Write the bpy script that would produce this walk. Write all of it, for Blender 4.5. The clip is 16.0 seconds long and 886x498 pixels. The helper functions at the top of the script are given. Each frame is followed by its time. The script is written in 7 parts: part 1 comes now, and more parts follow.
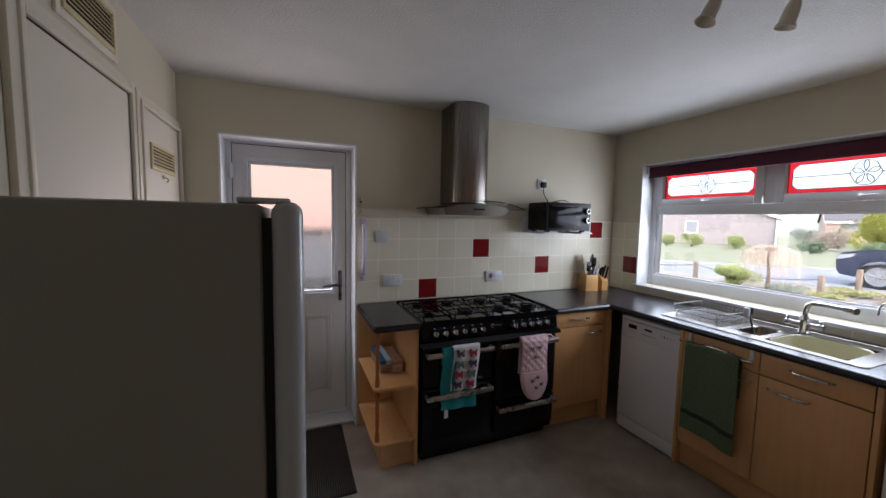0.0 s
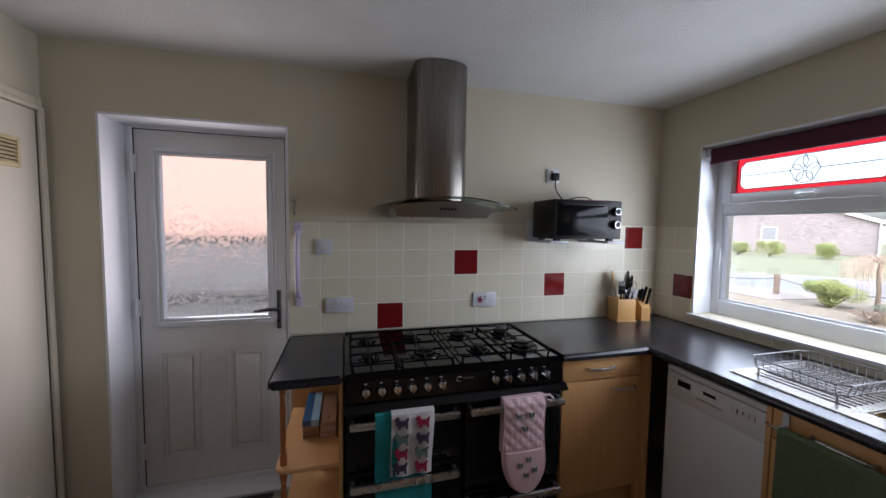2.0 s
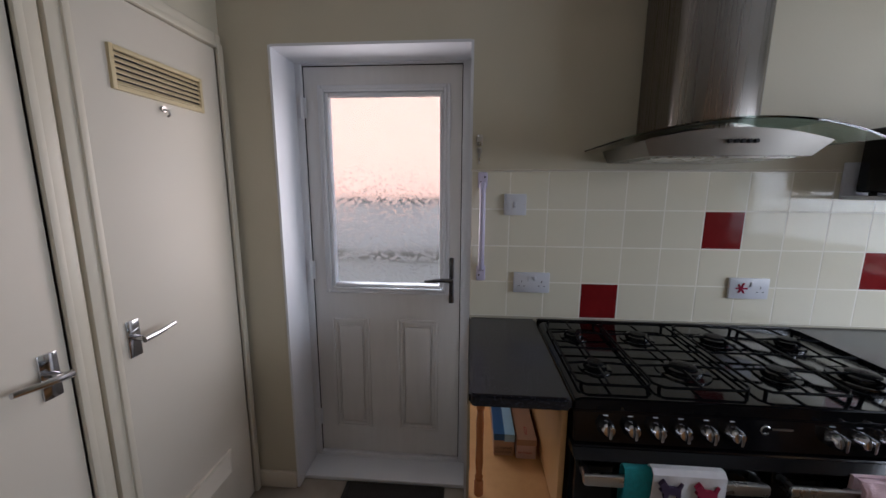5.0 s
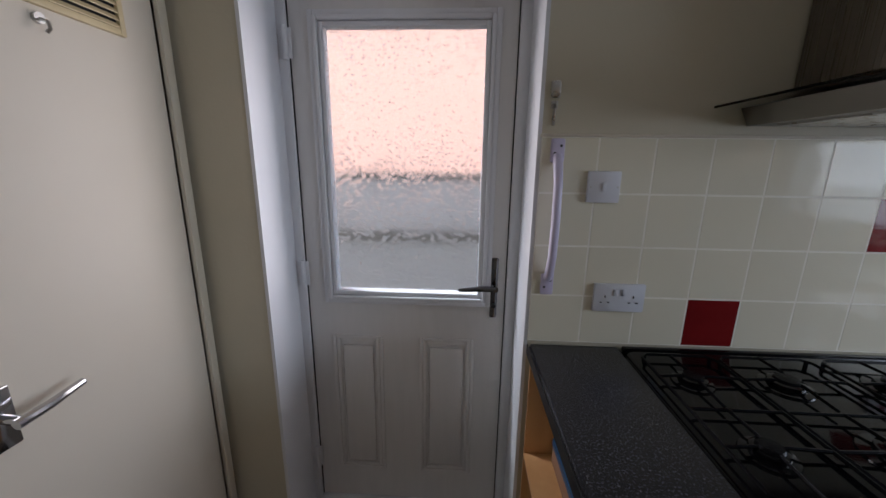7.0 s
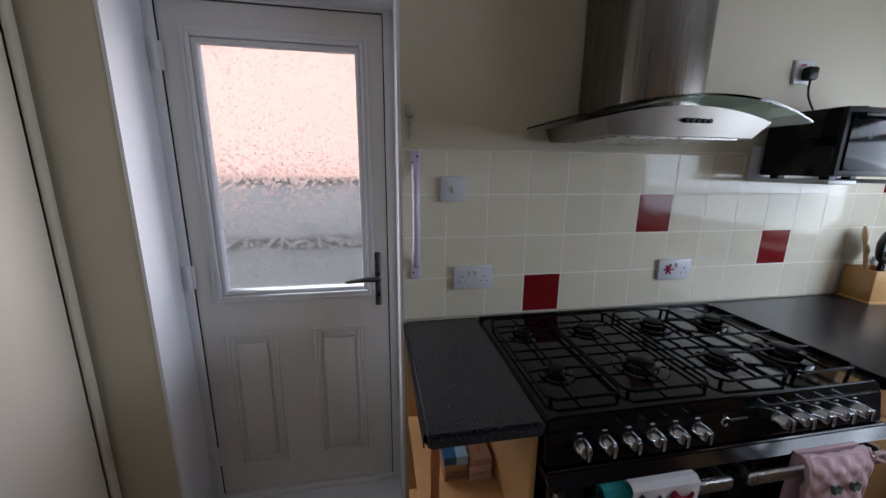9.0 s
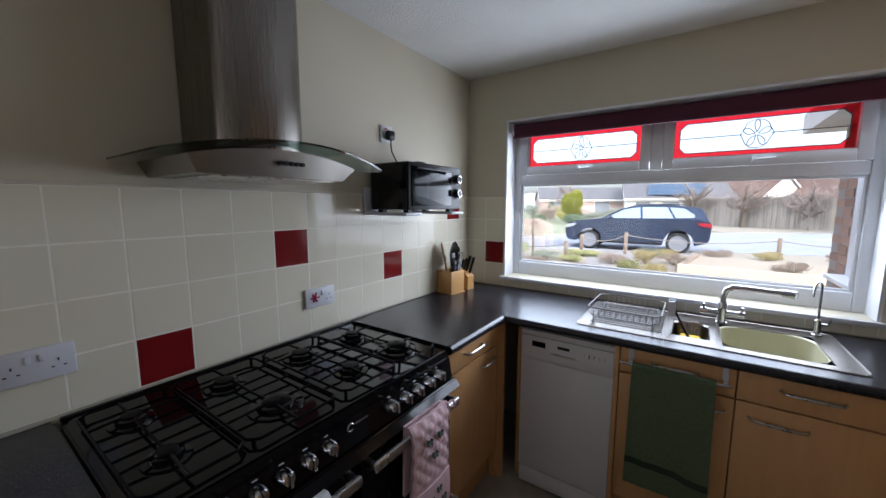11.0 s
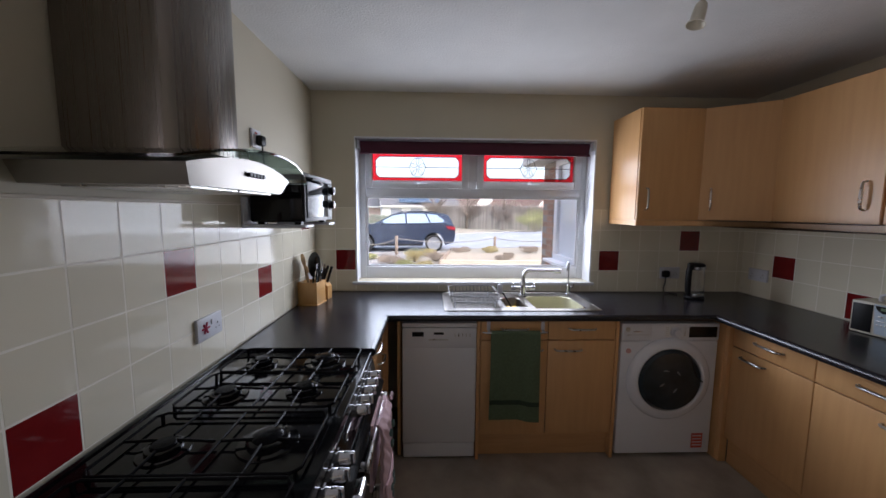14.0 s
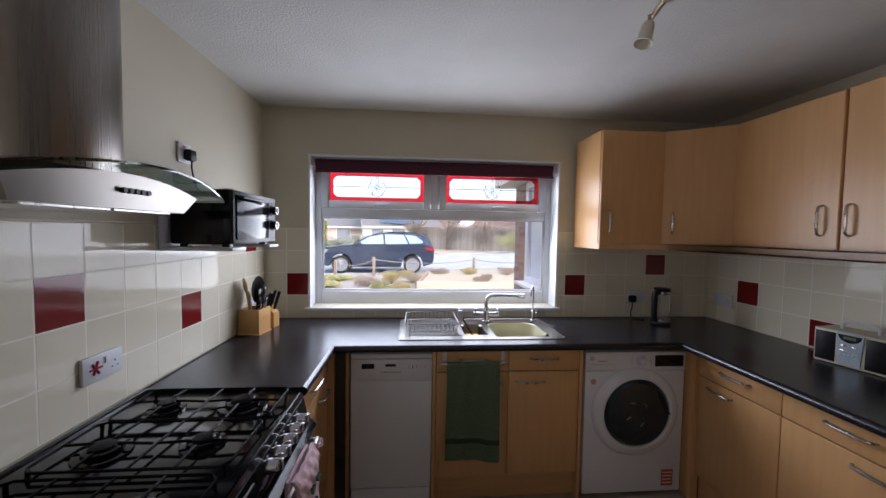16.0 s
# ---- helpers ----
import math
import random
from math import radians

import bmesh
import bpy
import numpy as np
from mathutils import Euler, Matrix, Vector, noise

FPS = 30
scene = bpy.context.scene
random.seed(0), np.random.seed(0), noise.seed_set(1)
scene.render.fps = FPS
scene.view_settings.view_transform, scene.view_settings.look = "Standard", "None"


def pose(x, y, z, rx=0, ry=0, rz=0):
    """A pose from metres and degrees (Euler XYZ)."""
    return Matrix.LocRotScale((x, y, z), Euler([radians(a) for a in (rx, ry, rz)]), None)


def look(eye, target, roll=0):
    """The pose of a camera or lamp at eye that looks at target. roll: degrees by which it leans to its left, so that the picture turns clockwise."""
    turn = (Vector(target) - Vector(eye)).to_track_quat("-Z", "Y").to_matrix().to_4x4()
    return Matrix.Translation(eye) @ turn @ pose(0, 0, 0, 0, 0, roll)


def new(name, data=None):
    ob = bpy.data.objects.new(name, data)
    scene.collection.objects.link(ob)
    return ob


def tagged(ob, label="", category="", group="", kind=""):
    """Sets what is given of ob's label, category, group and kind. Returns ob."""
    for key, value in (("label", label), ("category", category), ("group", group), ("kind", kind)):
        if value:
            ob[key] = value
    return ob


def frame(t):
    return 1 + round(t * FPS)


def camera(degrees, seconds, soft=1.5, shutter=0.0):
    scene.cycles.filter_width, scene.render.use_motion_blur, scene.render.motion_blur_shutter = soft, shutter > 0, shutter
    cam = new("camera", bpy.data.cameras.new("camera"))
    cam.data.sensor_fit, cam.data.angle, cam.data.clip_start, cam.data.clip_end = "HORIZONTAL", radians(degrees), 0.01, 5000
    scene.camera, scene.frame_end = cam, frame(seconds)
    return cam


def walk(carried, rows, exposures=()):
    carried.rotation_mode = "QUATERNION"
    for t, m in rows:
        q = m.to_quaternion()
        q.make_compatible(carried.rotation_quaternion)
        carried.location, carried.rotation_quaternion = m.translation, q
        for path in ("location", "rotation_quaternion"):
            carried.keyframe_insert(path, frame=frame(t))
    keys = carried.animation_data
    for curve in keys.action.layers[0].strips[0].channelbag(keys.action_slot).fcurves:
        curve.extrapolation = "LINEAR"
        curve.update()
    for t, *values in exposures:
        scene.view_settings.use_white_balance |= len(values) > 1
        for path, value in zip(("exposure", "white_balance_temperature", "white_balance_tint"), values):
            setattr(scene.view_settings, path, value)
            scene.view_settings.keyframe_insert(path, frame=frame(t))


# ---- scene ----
import functools

cam = camera(101.5, 16.0)
PATH = [
    (0, (0.022, -0.038, 1.523), (0.789, 1.802, 1.36), 1.1),
    (0.5, (0.143, 0.015, 1.534), (1.12, 1.755, 1.407), 1.2),
    (1, (0.309, 0.208, 1.535), (1.296, 1.943, 1.408), 1.4),
    (1.5, (0.492, 0.381, 1.519), (1.397, 2.16, 1.397), 1.1),
    (2, (0.729, 0.476, 1.513), (1.249, 2.403, 1.387), 0.8),
    (2.5, (0.79, 0.537, 1.51), (0.71, 2.531, 1.373), 0.4),
    (3, (0.769, 0.597, 1.505), (0.606, 2.585, 1.359), 0.4),
    (3.5, (0.739, 0.638, 1.516), (0.574, 2.623, 1.339), 0.4),
    (4, (0.643, 0.711, 1.496), (0.48, 2.693, 1.285), 0.4),
    (4.2, (0.585, 0.772, 1.485), (0.425, 2.753, 1.26), 0.4),
    (6.3, (0.305, 1.422, 1.451), (0.171, 3.358, 0.969), 0.5),
    (6.5, (0.272, 1.462, 1.457), (0.143, 3.401, 0.982), 0.6),
    (7, (0.227, 1.498, 1.453), (0.127, 3.441, 0.99), 0.7),
    (7.5, (0.211, 1.508, 1.467), (0.163, 3.451, 0.994), 0.6),
    (8, (0.229, 1.499, 1.485), (0.253, 3.438, 0.997), 0.5),
    (8.5, (0.268, 1.439, 1.492), (0.405, 3.375, 1.01), 0.5),
    (9, (0.356, 1.289, 1.466), (0.706, 3.209, 1.027), 0.6),
    (9.5, (0.431, 1.165, 1.441), (1.056, 3.023, 1.041), 0.5),
    (10, (0.511, 1.076, 1.472), (1.454, 2.797, 1.085), 0.4),
    (10.2, (0.542, 1.052, 1.473), (1.620, 2.700, 1.125), 0.3),
    (12.3, (0.576, 1.483, 1.492), (2.546, 1.751, 1.274), 0.7),
    (12.5, (0.521, 1.492, 1.492), (2.495, 1.735, 1.276), 0.7),
    (13, (0.358, 1.569, 1.501), (2.338, 1.738, 1.277), 0.6),
    (13.5, (0.255, 1.597, 1.509), (2.239, 1.728, 1.297), 0.4),
    (14, (0.201, 1.703, 1.507), (2.189, 1.638, 1.297), 0.5),
    (14.5, (0.222, 1.679, 1.513), (2.217, 1.577, 1.408), 0.4),
    (15, (0.296, 1.562, 1.515), (2.29, 1.445, 1.422), 0.4),
    (15.5, (0.307, 1.55, 1.515), (2.3, 1.4, 1.424), 0.7),
    (16, (0.321, 1.538, 1.515), (2.312, 1.379, 1.421), 0.9),
]
walk(cam, [(t, look(eye, target, roll)) for t, eye, target, roll in PATH], [(0, 1.85, 5850, 14), (1.0, 1.80, 5750, 13), (3.0, 2.04, 5800, 14), (4.2, 2.04, 5750, 13), (6.5, 1.84, 5700, 11), (9.0, 1.92, 5600, 11), (10.0, 2.00, 5600, 11), (12.5, 1.82, 5750, 14), (16, 1.88, 5900, 17)])

# ---- world and sun ----
world = bpy.data.worlds.new("sky")
scene.world = world
world.use_nodes = True
wn = world.node_tree.nodes
sky = wn.new("ShaderNodeTexSky")
sky.sky_type, sky.sun_disc = "NISHITA", False
sky.sun_elevation, sky.sun_rotation = radians(32), radians(200)
sky.air_density, sky.dust_density = 1.0, 4.0
desat = wn.new("ShaderNodeHueSaturation")
desat.inputs["Saturation"].default_value = 0.6
world.node_tree.links.new(sky.outputs[0], desat.inputs["Color"])
world.node_tree.links.new(desat.outputs[0], wn["Background"].inputs["Color"])
wn["Background"].inputs["Strength"].default_value = 0.15
sun = new("sun", bpy.data.lights.new("sun", "SUN"))
sun.data.energy, sun.data.angle, sun.data.color = 1.3, radians(12), (1.0, 0.98, 0.95)
sun.matrix_world = look((0, 0, 30), (10.0, -3.0, 14.0))


def daylight(name, place, target, wide, high, watts, colour):
    """The sky's light in an opening."""
    lamp = new(name, bpy.data.lights.new(name, "AREA"))
    lamp.data.shape, lamp.data.size, lamp.data.size_y = "RECTANGLE", wide, high
    lamp.data.energy, lamp.data.color = watts, colour
    lamp.matrix_world = look(place, target)


for z, watts in ((1.75, 3.0), (1.48, 2.9), (1.21, 1.7)):  # the sky's light falls in and down
    daylight("window_daylight", (2.968, 1.38, z), (0, 1.38, z - 0.75), 1.6, 0.315, watts, (0.94, 0.97, 1.0))
daylight("door_daylight", (0.03, 2.695, 1.43), (0.03, 0, 1.43), 0.5, 0.85, 1.25, (1.0, 0.86, 0.78))

# ---- materials ----
def material(name, colour, rough=0.5, metal=0.0, second=None, scale=8.0, mix=0.5, bump=0.0, bump_scale=60.0, stretch=(1, 1, 1), coat=0.0,
             per_piece=0.0, spec=0.5, grime=0.0, relief=0.004, shift=0.0):
    """A principled material: two tones by noise at two scales, fine relief, an uneven gloss."""
    m = bpy.data.materials.new(name)
    m.use_nodes = True
    n, l = m.node_tree.nodes, m.node_tree.links
    b = n["Principled BSDF"]
    b.inputs["Roughness"].default_value, b.inputs["Metallic"].default_value = rough, metal
    b.inputs["Coat Weight"].default_value, b.inputs["Specular IOR Level"].default_value = coat, spec
    co = n.new("ShaderNodeTexCoord")
    mp = n.new("ShaderNodeMapping")
    mp.inputs["Scale"].default_value = stretch
    l.new(co.outputs["Object"], mp.inputs["Vector"])
    noise_a = n.new("ShaderNodeTexNoise")
    noise_a.inputs["Scale"].default_value, noise_a.inputs["Detail"].default_value = scale, 6
    l.new(mp.outputs[0], noise_a.inputs["Vector"])
    ramp = n.new("ShaderNodeValToRGB")
    second = second or tuple(c * 0.9 for c in colour)
    ramp.color_ramp.elements[0].position, ramp.color_ramp.elements[1].position = 0.5 + shift - mix / 2, 0.5 + shift + mix / 2
    ramp.color_ramp.elements[0].color, ramp.color_ramp.elements[1].color = (*second, 1), (*colour, 1)
    l.new(noise_a.outputs[0], ramp.inputs[0])
    last = ramp.outputs[0]
    if grime:
        big = n.new("ShaderNodeTexNoise")
        big.inputs["Scale"].default_value, big.inputs["Detail"].default_value = 1.7, 5
        l.new(co.outputs["Object"], big.inputs["Vector"])
        g = n.new("ShaderNodeMapRange")
        g.inputs["From Min"].default_value, g.inputs["From Max"].default_value = 0.35, 0.7
        g.inputs["To Min"].default_value, g.inputs["To Max"].default_value = 1 - grime, 1
        l.new(big.outputs[0], g.inputs["Value"])
        hs = n.new("ShaderNodeHueSaturation")
        l.new(last, hs.inputs["Color"])
        l.new(g.outputs[0], hs.inputs["Value"])
        last = hs.outputs[0]
    if per_piece:
        info = n.new("ShaderNodeObjectInfo")
        r = n.new("ShaderNodeMapRange")
        r.inputs["To Min"].default_value, r.inputs["To Max"].default_value = 1 - per_piece, 1 + per_piece
        l.new(info.outputs["Random"], r.inputs["Value"])
        hs2 = n.new("ShaderNodeHueSaturation")
        l.new(last, hs2.inputs["Color"])
        l.new(r.outputs[0], hs2.inputs["Value"])
        last = hs2.outputs[0]
    l.new(last, b.inputs["Base Color"])
    rr = n.new("ShaderNodeMapRange")
    rr.inputs["To Min"].default_value, rr.inputs["To Max"].default_value = max(rough * 0.85, 0.0), min(rough * 1.15, 1)
    l.new(noise_a.outputs[0], rr.inputs["Value"])
    l.new(rr.outputs[0], b.inputs["Roughness"])
    if bump:
        nb = n.new("ShaderNodeTexNoise")
        nb.inputs["Scale"].default_value, nb.inputs["Detail"].default_value = bump_scale, 4
        l.new(mp.outputs[0], nb.inputs["Vector"])
        bp = n.new("ShaderNodeBump")
        bp.inputs["Strength"].default_value, bp.inputs["Distance"].default_value = bump, relief
        l.new(nb.outputs[0], bp.inputs["Height"])
        l.new(bp.outputs[0], b.inputs["Normal"])
    return m


CREAM = material("cream_emulsion", (0.57, 0.525, 0.41), 0.6, scale=3, second=(0.54, 0.495, 0.38), bump=0.12, bump_scale=90, grime=0.05)
CEIL = material("textured_white_ceiling", (0.70, 0.69, 0.67), 0.85, scale=5, second=(0.64, 0.63, 0.61), bump=0.7, bump_scale=105, grime=0.06, relief=0.0045)
GLOSSW = material("white_gloss_paint", (0.66, 0.605, 0.51), 0.55, scale=2, second=(0.63, 0.575, 0.48), bump=0.05, bump_scale=18)
CREAMGLOSS = material("cream_gloss_paint", (0.64, 0.585, 0.47), 0.4, scale=4, second=(0.60, 0.55, 0.44))
UPVC = material("white_upvc", (0.72, 0.73, 0.76), 0.35, scale=3, second=(0.68, 0.69, 0.72))
DOORW = material("white_composite_door", (0.70, 0.69, 0.68), 0.45, scale=40, second=(0.66, 0.65, 0.64), bump=0.15, bump_scale=200, stretch=(1, 1, 0.1))
TILE = material("cream_glazed_tile", (0.71, 0.67, 0.54), 0.06, scale=6, second=(0.69, 0.65, 0.52), per_piece=0.03, spec=0.24, bump=0.14, bump_scale=18)
RED = material("red_glazed_tile", (0.19, 0.012, 0.013), 0.09, scale=10, second=(0.145, 0.009, 0.01), spec=0.35, bump=0.14, bump_scale=18)
GROUT = material("pale_grout", (0.86, 0.83, 0.74), 0.8, scale=20, second=(0.78, 0.74, 0.64), bump=0.3)
BEECH = material("beech_foil", (0.68, 0.40, 0.175), 0.33, scale=7, second=(0.56, 0.31, 0.125), stretch=(5, 5, 0.4), mix=0.9, bump=0.05, bump_scale=40)
BEECHD = material("beech_foil_plinth", (0.60, 0.35, 0.16), 0.4, scale=9, second=(0.52, 0.29, 0.12), stretch=(0.5, 0.5, 8))
TURNED = material("varnished_turned_pine", (0.42, 0.15, 0.045), 0.25, scale=9, second=(0.30, 0.09, 0.025), stretch=(6, 6, 0.6))
WORKTOP = material("charcoal_speckled_laminate", (0.085, 0.085, 0.10), 0.25, scale=240, second=(0.012, 0.012, 0.017), bump=0.06, bump_scale=400, mix=0.10, shift=0.13, spec=0.5)
FLOOR = material("grey_brown_stone_vinyl", (0.46, 0.40, 0.33), 0.42, scale=5, second=(0.26, 0.22, 0.18), mix=0.5, bump=0.1, bump_scale=50, grime=0.25)
STEEL = material("brushed_stainless_steel", (0.235, 0.215, 0.195), 0.28, 1.0, scale=16, second=(0.224, 0.205, 0.186), stretch=(14, 14, 0.08))
CHROME = material("polished_chrome", (0.58, 0.58, 0.60), 0.1, 1.0, scale=20)
DARKCHROME = material("darkened_chrome", (0.16, 0.16, 0.17), 0.14, 1.0, scale=20)
SATIN = material("satin_nickel", (0.55, 0.54, 0.52), 0.28, 1.0, scale=40)
BLACKGLOSS = material("black_enamel", (0.003, 0.003, 0.004), 0.09, scale=9, second=(0.005, 0.005, 0.006), spec=0.28)
BLACKMATT = material("black_cast_iron", (0.003, 0.003, 0.004), 0.24, spec=0.05, scale=90, second=(0.006, 0.006, 0.007), bump=0.15, bump_scale=200)
BLACKPL = material("black_plastic", (0.012, 0.012, 0.013), 0.4, scale=30, spec=0.2)
APPLIANCE = material("white_appliance_enamel", (0.74, 0.75, 0.78), 0.25, scale=3, second=(0.71, 0.72, 0.75))
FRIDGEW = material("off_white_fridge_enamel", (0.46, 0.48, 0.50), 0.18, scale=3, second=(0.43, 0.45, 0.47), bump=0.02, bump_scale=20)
# darker than the door: the side's shade is put into its colour
FRIDGESIDE = material("shaded_fridge_side", (0.27, 0.25, 0.225), 0.4, scale=4, bump=0.1, bump_scale=300)
WPLASTIC = material("white_socket_plastic", (0.64, 0.65, 0.70), 0.35, scale=5)
MAROON = material("maroon_blind_fabric", (0.075, 0.010, 0.028), 0.8, scale=200, second=(0.055, 0.007, 0.02), bump=0.2, bump_scale=500)


def glass(name, rough=0.0, colour=(1, 1, 1)):
    m = bpy.data.materials.new(name)
    m.use_nodes = True
    b = m.node_tree.nodes["Principled BSDF"]
    b.inputs["Transmission Weight"].default_value, b.inputs["Roughness"].default_value = 1.0, rough
    b.inputs["Base Color"].default_value, b.inputs["IOR"].default_value = (*colour, 1), 1.45
    return m


GLASS = glass("clear_glass")
OBSCURE = glass("daisy_patterned_obscure_glass", 0.10)
_n, _l = OBSCURE.node_tree.nodes, OBSCURE.node_tree.links
_co, _vo, _sub, _sep = _n.new("ShaderNodeTexCoord"), _n.new("ShaderNodeTexVoronoi"), _n.new("ShaderNodeVectorMath"), _n.new("ShaderNodeSeparateXYZ")
_vo.inputs["Scale"].default_value, _vo.inputs["Randomness"].default_value = 62, 0.9
_flat = _n.new("ShaderNodeMapping")
_flat.inputs["Scale"].default_value = (1, 0, 1)
_sub.operation = "SUBTRACT"
_l.new(_co.outputs["Object"], _flat.inputs["Vector"])
_l.new(_flat.outputs[0], _vo.inputs["Vector"])
_l.new(_flat.outputs[0], _sub.inputs[0])
_l.new(_vo.outputs["Position"], _sub.inputs[1])
_l.new(_sub.outputs[0], _sep.inputs[0])


def _maths(op, a, b=None):
    m = _n.new("ShaderNodeMath")
    m.operation = op
    for i, v in enumerate((a, b)):
        if v is None:
            continue
        if isinstance(v, (int, float)):
            m.inputs[i].default_value = v
        else:
            _l.new(v, m.inputs[i])
    return m.outputs[0]


_petals = _maths("ADD", _maths("MULTIPLY", _maths("COSINE", _maths("MULTIPLY", _maths("ARCTAN2", _sep.outputs["Z"], _sep.outputs["X"]), 11.0)), 0.5), 0.5)
_fade = _maths("MULTIPLY", _vo.outputs["Distance"], _maths("MAXIMUM", _maths("SUBTRACT", 1.0, _maths("MULTIPLY", _vo.outputs["Distance"], 1.6)), 0.0))
_bump = _n.new("ShaderNodeBump")
_bump.inputs["Strength"].default_value, _bump.inputs["Distance"].default_value = 1.0, 0.013
_l.new(_maths("MULTIPLY", _petals, _maths("MULTIPLY", _fade, _fade)), _bump.inputs["Height"])
_l.new(_bump.outputs[0], _n["Principled BSDF"].inputs["Normal"])
DARKGLASS = material("dark_oven_glass", (0.006, 0.007, 0.008), 0.10, scale=3, spec=0.13)

# ---- builders ----
ORIGIN = {}


def thing(name, place, label, category, group=""):
    ob = tagged(new(name), label, category, group)
    ob.location, ORIGIN[ob.name] = place, Vector(place)
    return ob


def finish(ob, bm, mat, smooth):
    bm.normal_update()
    bm.to_mesh(ob.data)
    bm.free()
    ob.data.materials.append(mat)
    if smooth:
        ob.data.shade_smooth()
        ob.data.set_sharp_from_angle(angle=radians(smooth))


def part(name, bm, mat, parent, label="", smooth=35):
    """Links a bmesh, given in world places, as one mesh under a thing or a part."""
    ob = tagged(new(name, bpy.data.meshes.new(name)), label)
    o = ORIGIN[parent.name]
    bm.transform(Matrix.Translation(-o))
    finish(ob, bm, mat, smooth)
    ob.parent, ORIGIN[ob.name] = parent, o
    return ob


def solid(name, bm, mat, label, category, kind="", group="", smooth=35):
    """A thing that is one mesh, in world places."""
    ob = tagged(new(name, bpy.data.meshes.new(name)), label, category, group, kind)
    finish(ob, bm, mat, smooth)
    ORIGIN[ob.name] = Vector((0, 0, 0))
    return ob


def box(bm, x0, x1, y0, y1, z0, z1, bevel=0.0, seg=2):
    made = bmesh.ops.create_cube(bm, size=1, matrix=Matrix.Translation(((x0 + x1) / 2, (y0 + y1) / 2, (z0 + z1) / 2)) @ Matrix.Diagonal((abs(x1 - x0), abs(y1 - y0), abs(z1 - z0), 1)))
    if bevel:
        edges = list({e for v in made["verts"] for e in v.link_edges})
        bmesh.ops.bevel(bm, geom=edges, offset=bevel, segments=seg, affect="EDGES", profile=0.5)
    return bm


def boxes(*rows, bevel=0.0):
    bm = bmesh.new()
    for r in rows:
        box(bm, *r, bevel=bevel)
    return bm


def rod(bm, a, b, r, r2=None, n=16):
    a, b = Vector(a), Vector(b)
    q = (b - a).to_track_quat("Z", "Y").to_matrix().to_4x4()
    bmesh.ops.create_cone(bm, cap_ends=True, segments=n, radius1=r, radius2=r if r2 is None else r2, depth=(b - a).length, matrix=Matrix.Translation((a + b) / 2) @ q)
    return bm


def tube(bm, points, r, n=8, closed=False):
    """A round bar along points."""
    pts = [Vector(p) for p in points]
    rings, up = [], None
    for i, p in enumerate(pts):
        a = pts[i - 1] if (i or closed) else p
        b = pts[(i + 1) % len(pts)] if (i < len(pts) - 1 or closed) else p
        d = (b - a).normalized()
        if up is None:
            up = d.orthogonal().normalized()
        up = (up - d * up.dot(d)).normalized()
        side = d.cross(up)
        rr = r[i] if isinstance(r, (list, tuple)) else r
        rings.append([bm.verts.new(p + (up * math.cos(2 * math.pi * k / n) + side * math.sin(2 * math.pi * k / n)) * rr) for k in range(n)])
    last = len(rings) if closed else len(rings) - 1
    for i in range(last):
        u, w = rings[i], rings[(i + 1) % len(rings)]
        for k in range(n):
            bm.faces.new((u[k], u[(k + 1) % n], w[(k + 1) % n], w[k]))
    if not closed:
        bm.faces.new(rings[0][::-1])
        bm.faces.new(rings[-1])
    return bm


def lathe(bm, centre, profile, n=32, axis=(0, 0, 1)):
    """A turned solid: profile rows of (radius, height) along the axis."""
    q = Vector(axis).to_track_quat("Z", "Y").to_matrix().to_4x4()
    m = Matrix.Translation(centre) @ q
    rings = [[bm.verts.new(m @ Vector((r * math.cos(2 * math.pi * k / n), r * math.sin(2 * math.pi * k / n), h))) for k in range(n)] for r, h in profile]
    for u, w in zip(rings, rings[1:]):
        for k in range(n):
            bm.faces.new((u[k], u[(k + 1) % n], w[(k + 1) % n], w[k]))
    bm.faces.new(rings[0][::-1])
    bm.faces.new(rings[-1])
    return bm


def prism(bm, outline, z0, z1, axis="z", bevel=0.0):
    """An outline pushed along an axis; the outline gives the other two coordinates in order."""
    def at(p, h):
        return {"z": (p[0], p[1], h), "x": (h, p[0], p[1]), "y": (p[0], h, p[1])}[axis]
    lo, hi = [bm.verts.new(at(p, z0)) for p in outline], [bm.verts.new(at(p, z1)) for p in outline]
    faces = [bm.faces.new(lo[::-1]), bm.faces.new(hi)]
    for k in range(len(outline)):
        j = (k + 1) % len(outline)
        faces.append(bm.faces.new((lo[k], lo[j], hi[j], hi[k])))
    bmesh.ops.recalc_face_normals(bm, faces=faces)
    if bevel:
        bmesh.ops.bevel(bm, geom=list({e for f in faces for e in f.edges}), offset=bevel, segments=2, affect="EDGES")
    return bm


# ---- the room: walls, floor, ceiling ----
WEST, EAST, SOUTH, NORTH, TOP = -0.59, 2.85, -0.655, 2.55, 2.335
D0, D1, DTOP = -0.385, 0.437, 2.02          # back door opening
W0, W1, WLOW, WHIGH = 0.51, 2.252, 0.985, 2.022  # window opening
wall_north = solid("wall_north", boxes((WEST - 0.1, D0, NORTH, 2.85, 0, TOP), (D0, D1, NORTH, 2.85, DTOP, TOP), (D1, EAST + 0.3, NORTH, 2.85, 0, TOP)), CREAM, "cream painted kitchen wall with the back door and cooker", "wall", "structure")
wall_east = solid("wall_east", boxes((EAST, 3.15, W1, NORTH, 0, TOP), (EAST, 3.15, W0, W1, 0, WLOW), (EAST, 3.15, W0, W1, WHIGH, TOP), (EAST, 3.15, SOUTH - .3, W0, 0, TOP)), CREAM, "cream painted kitchen wall around the wide window", "wall", "structure")
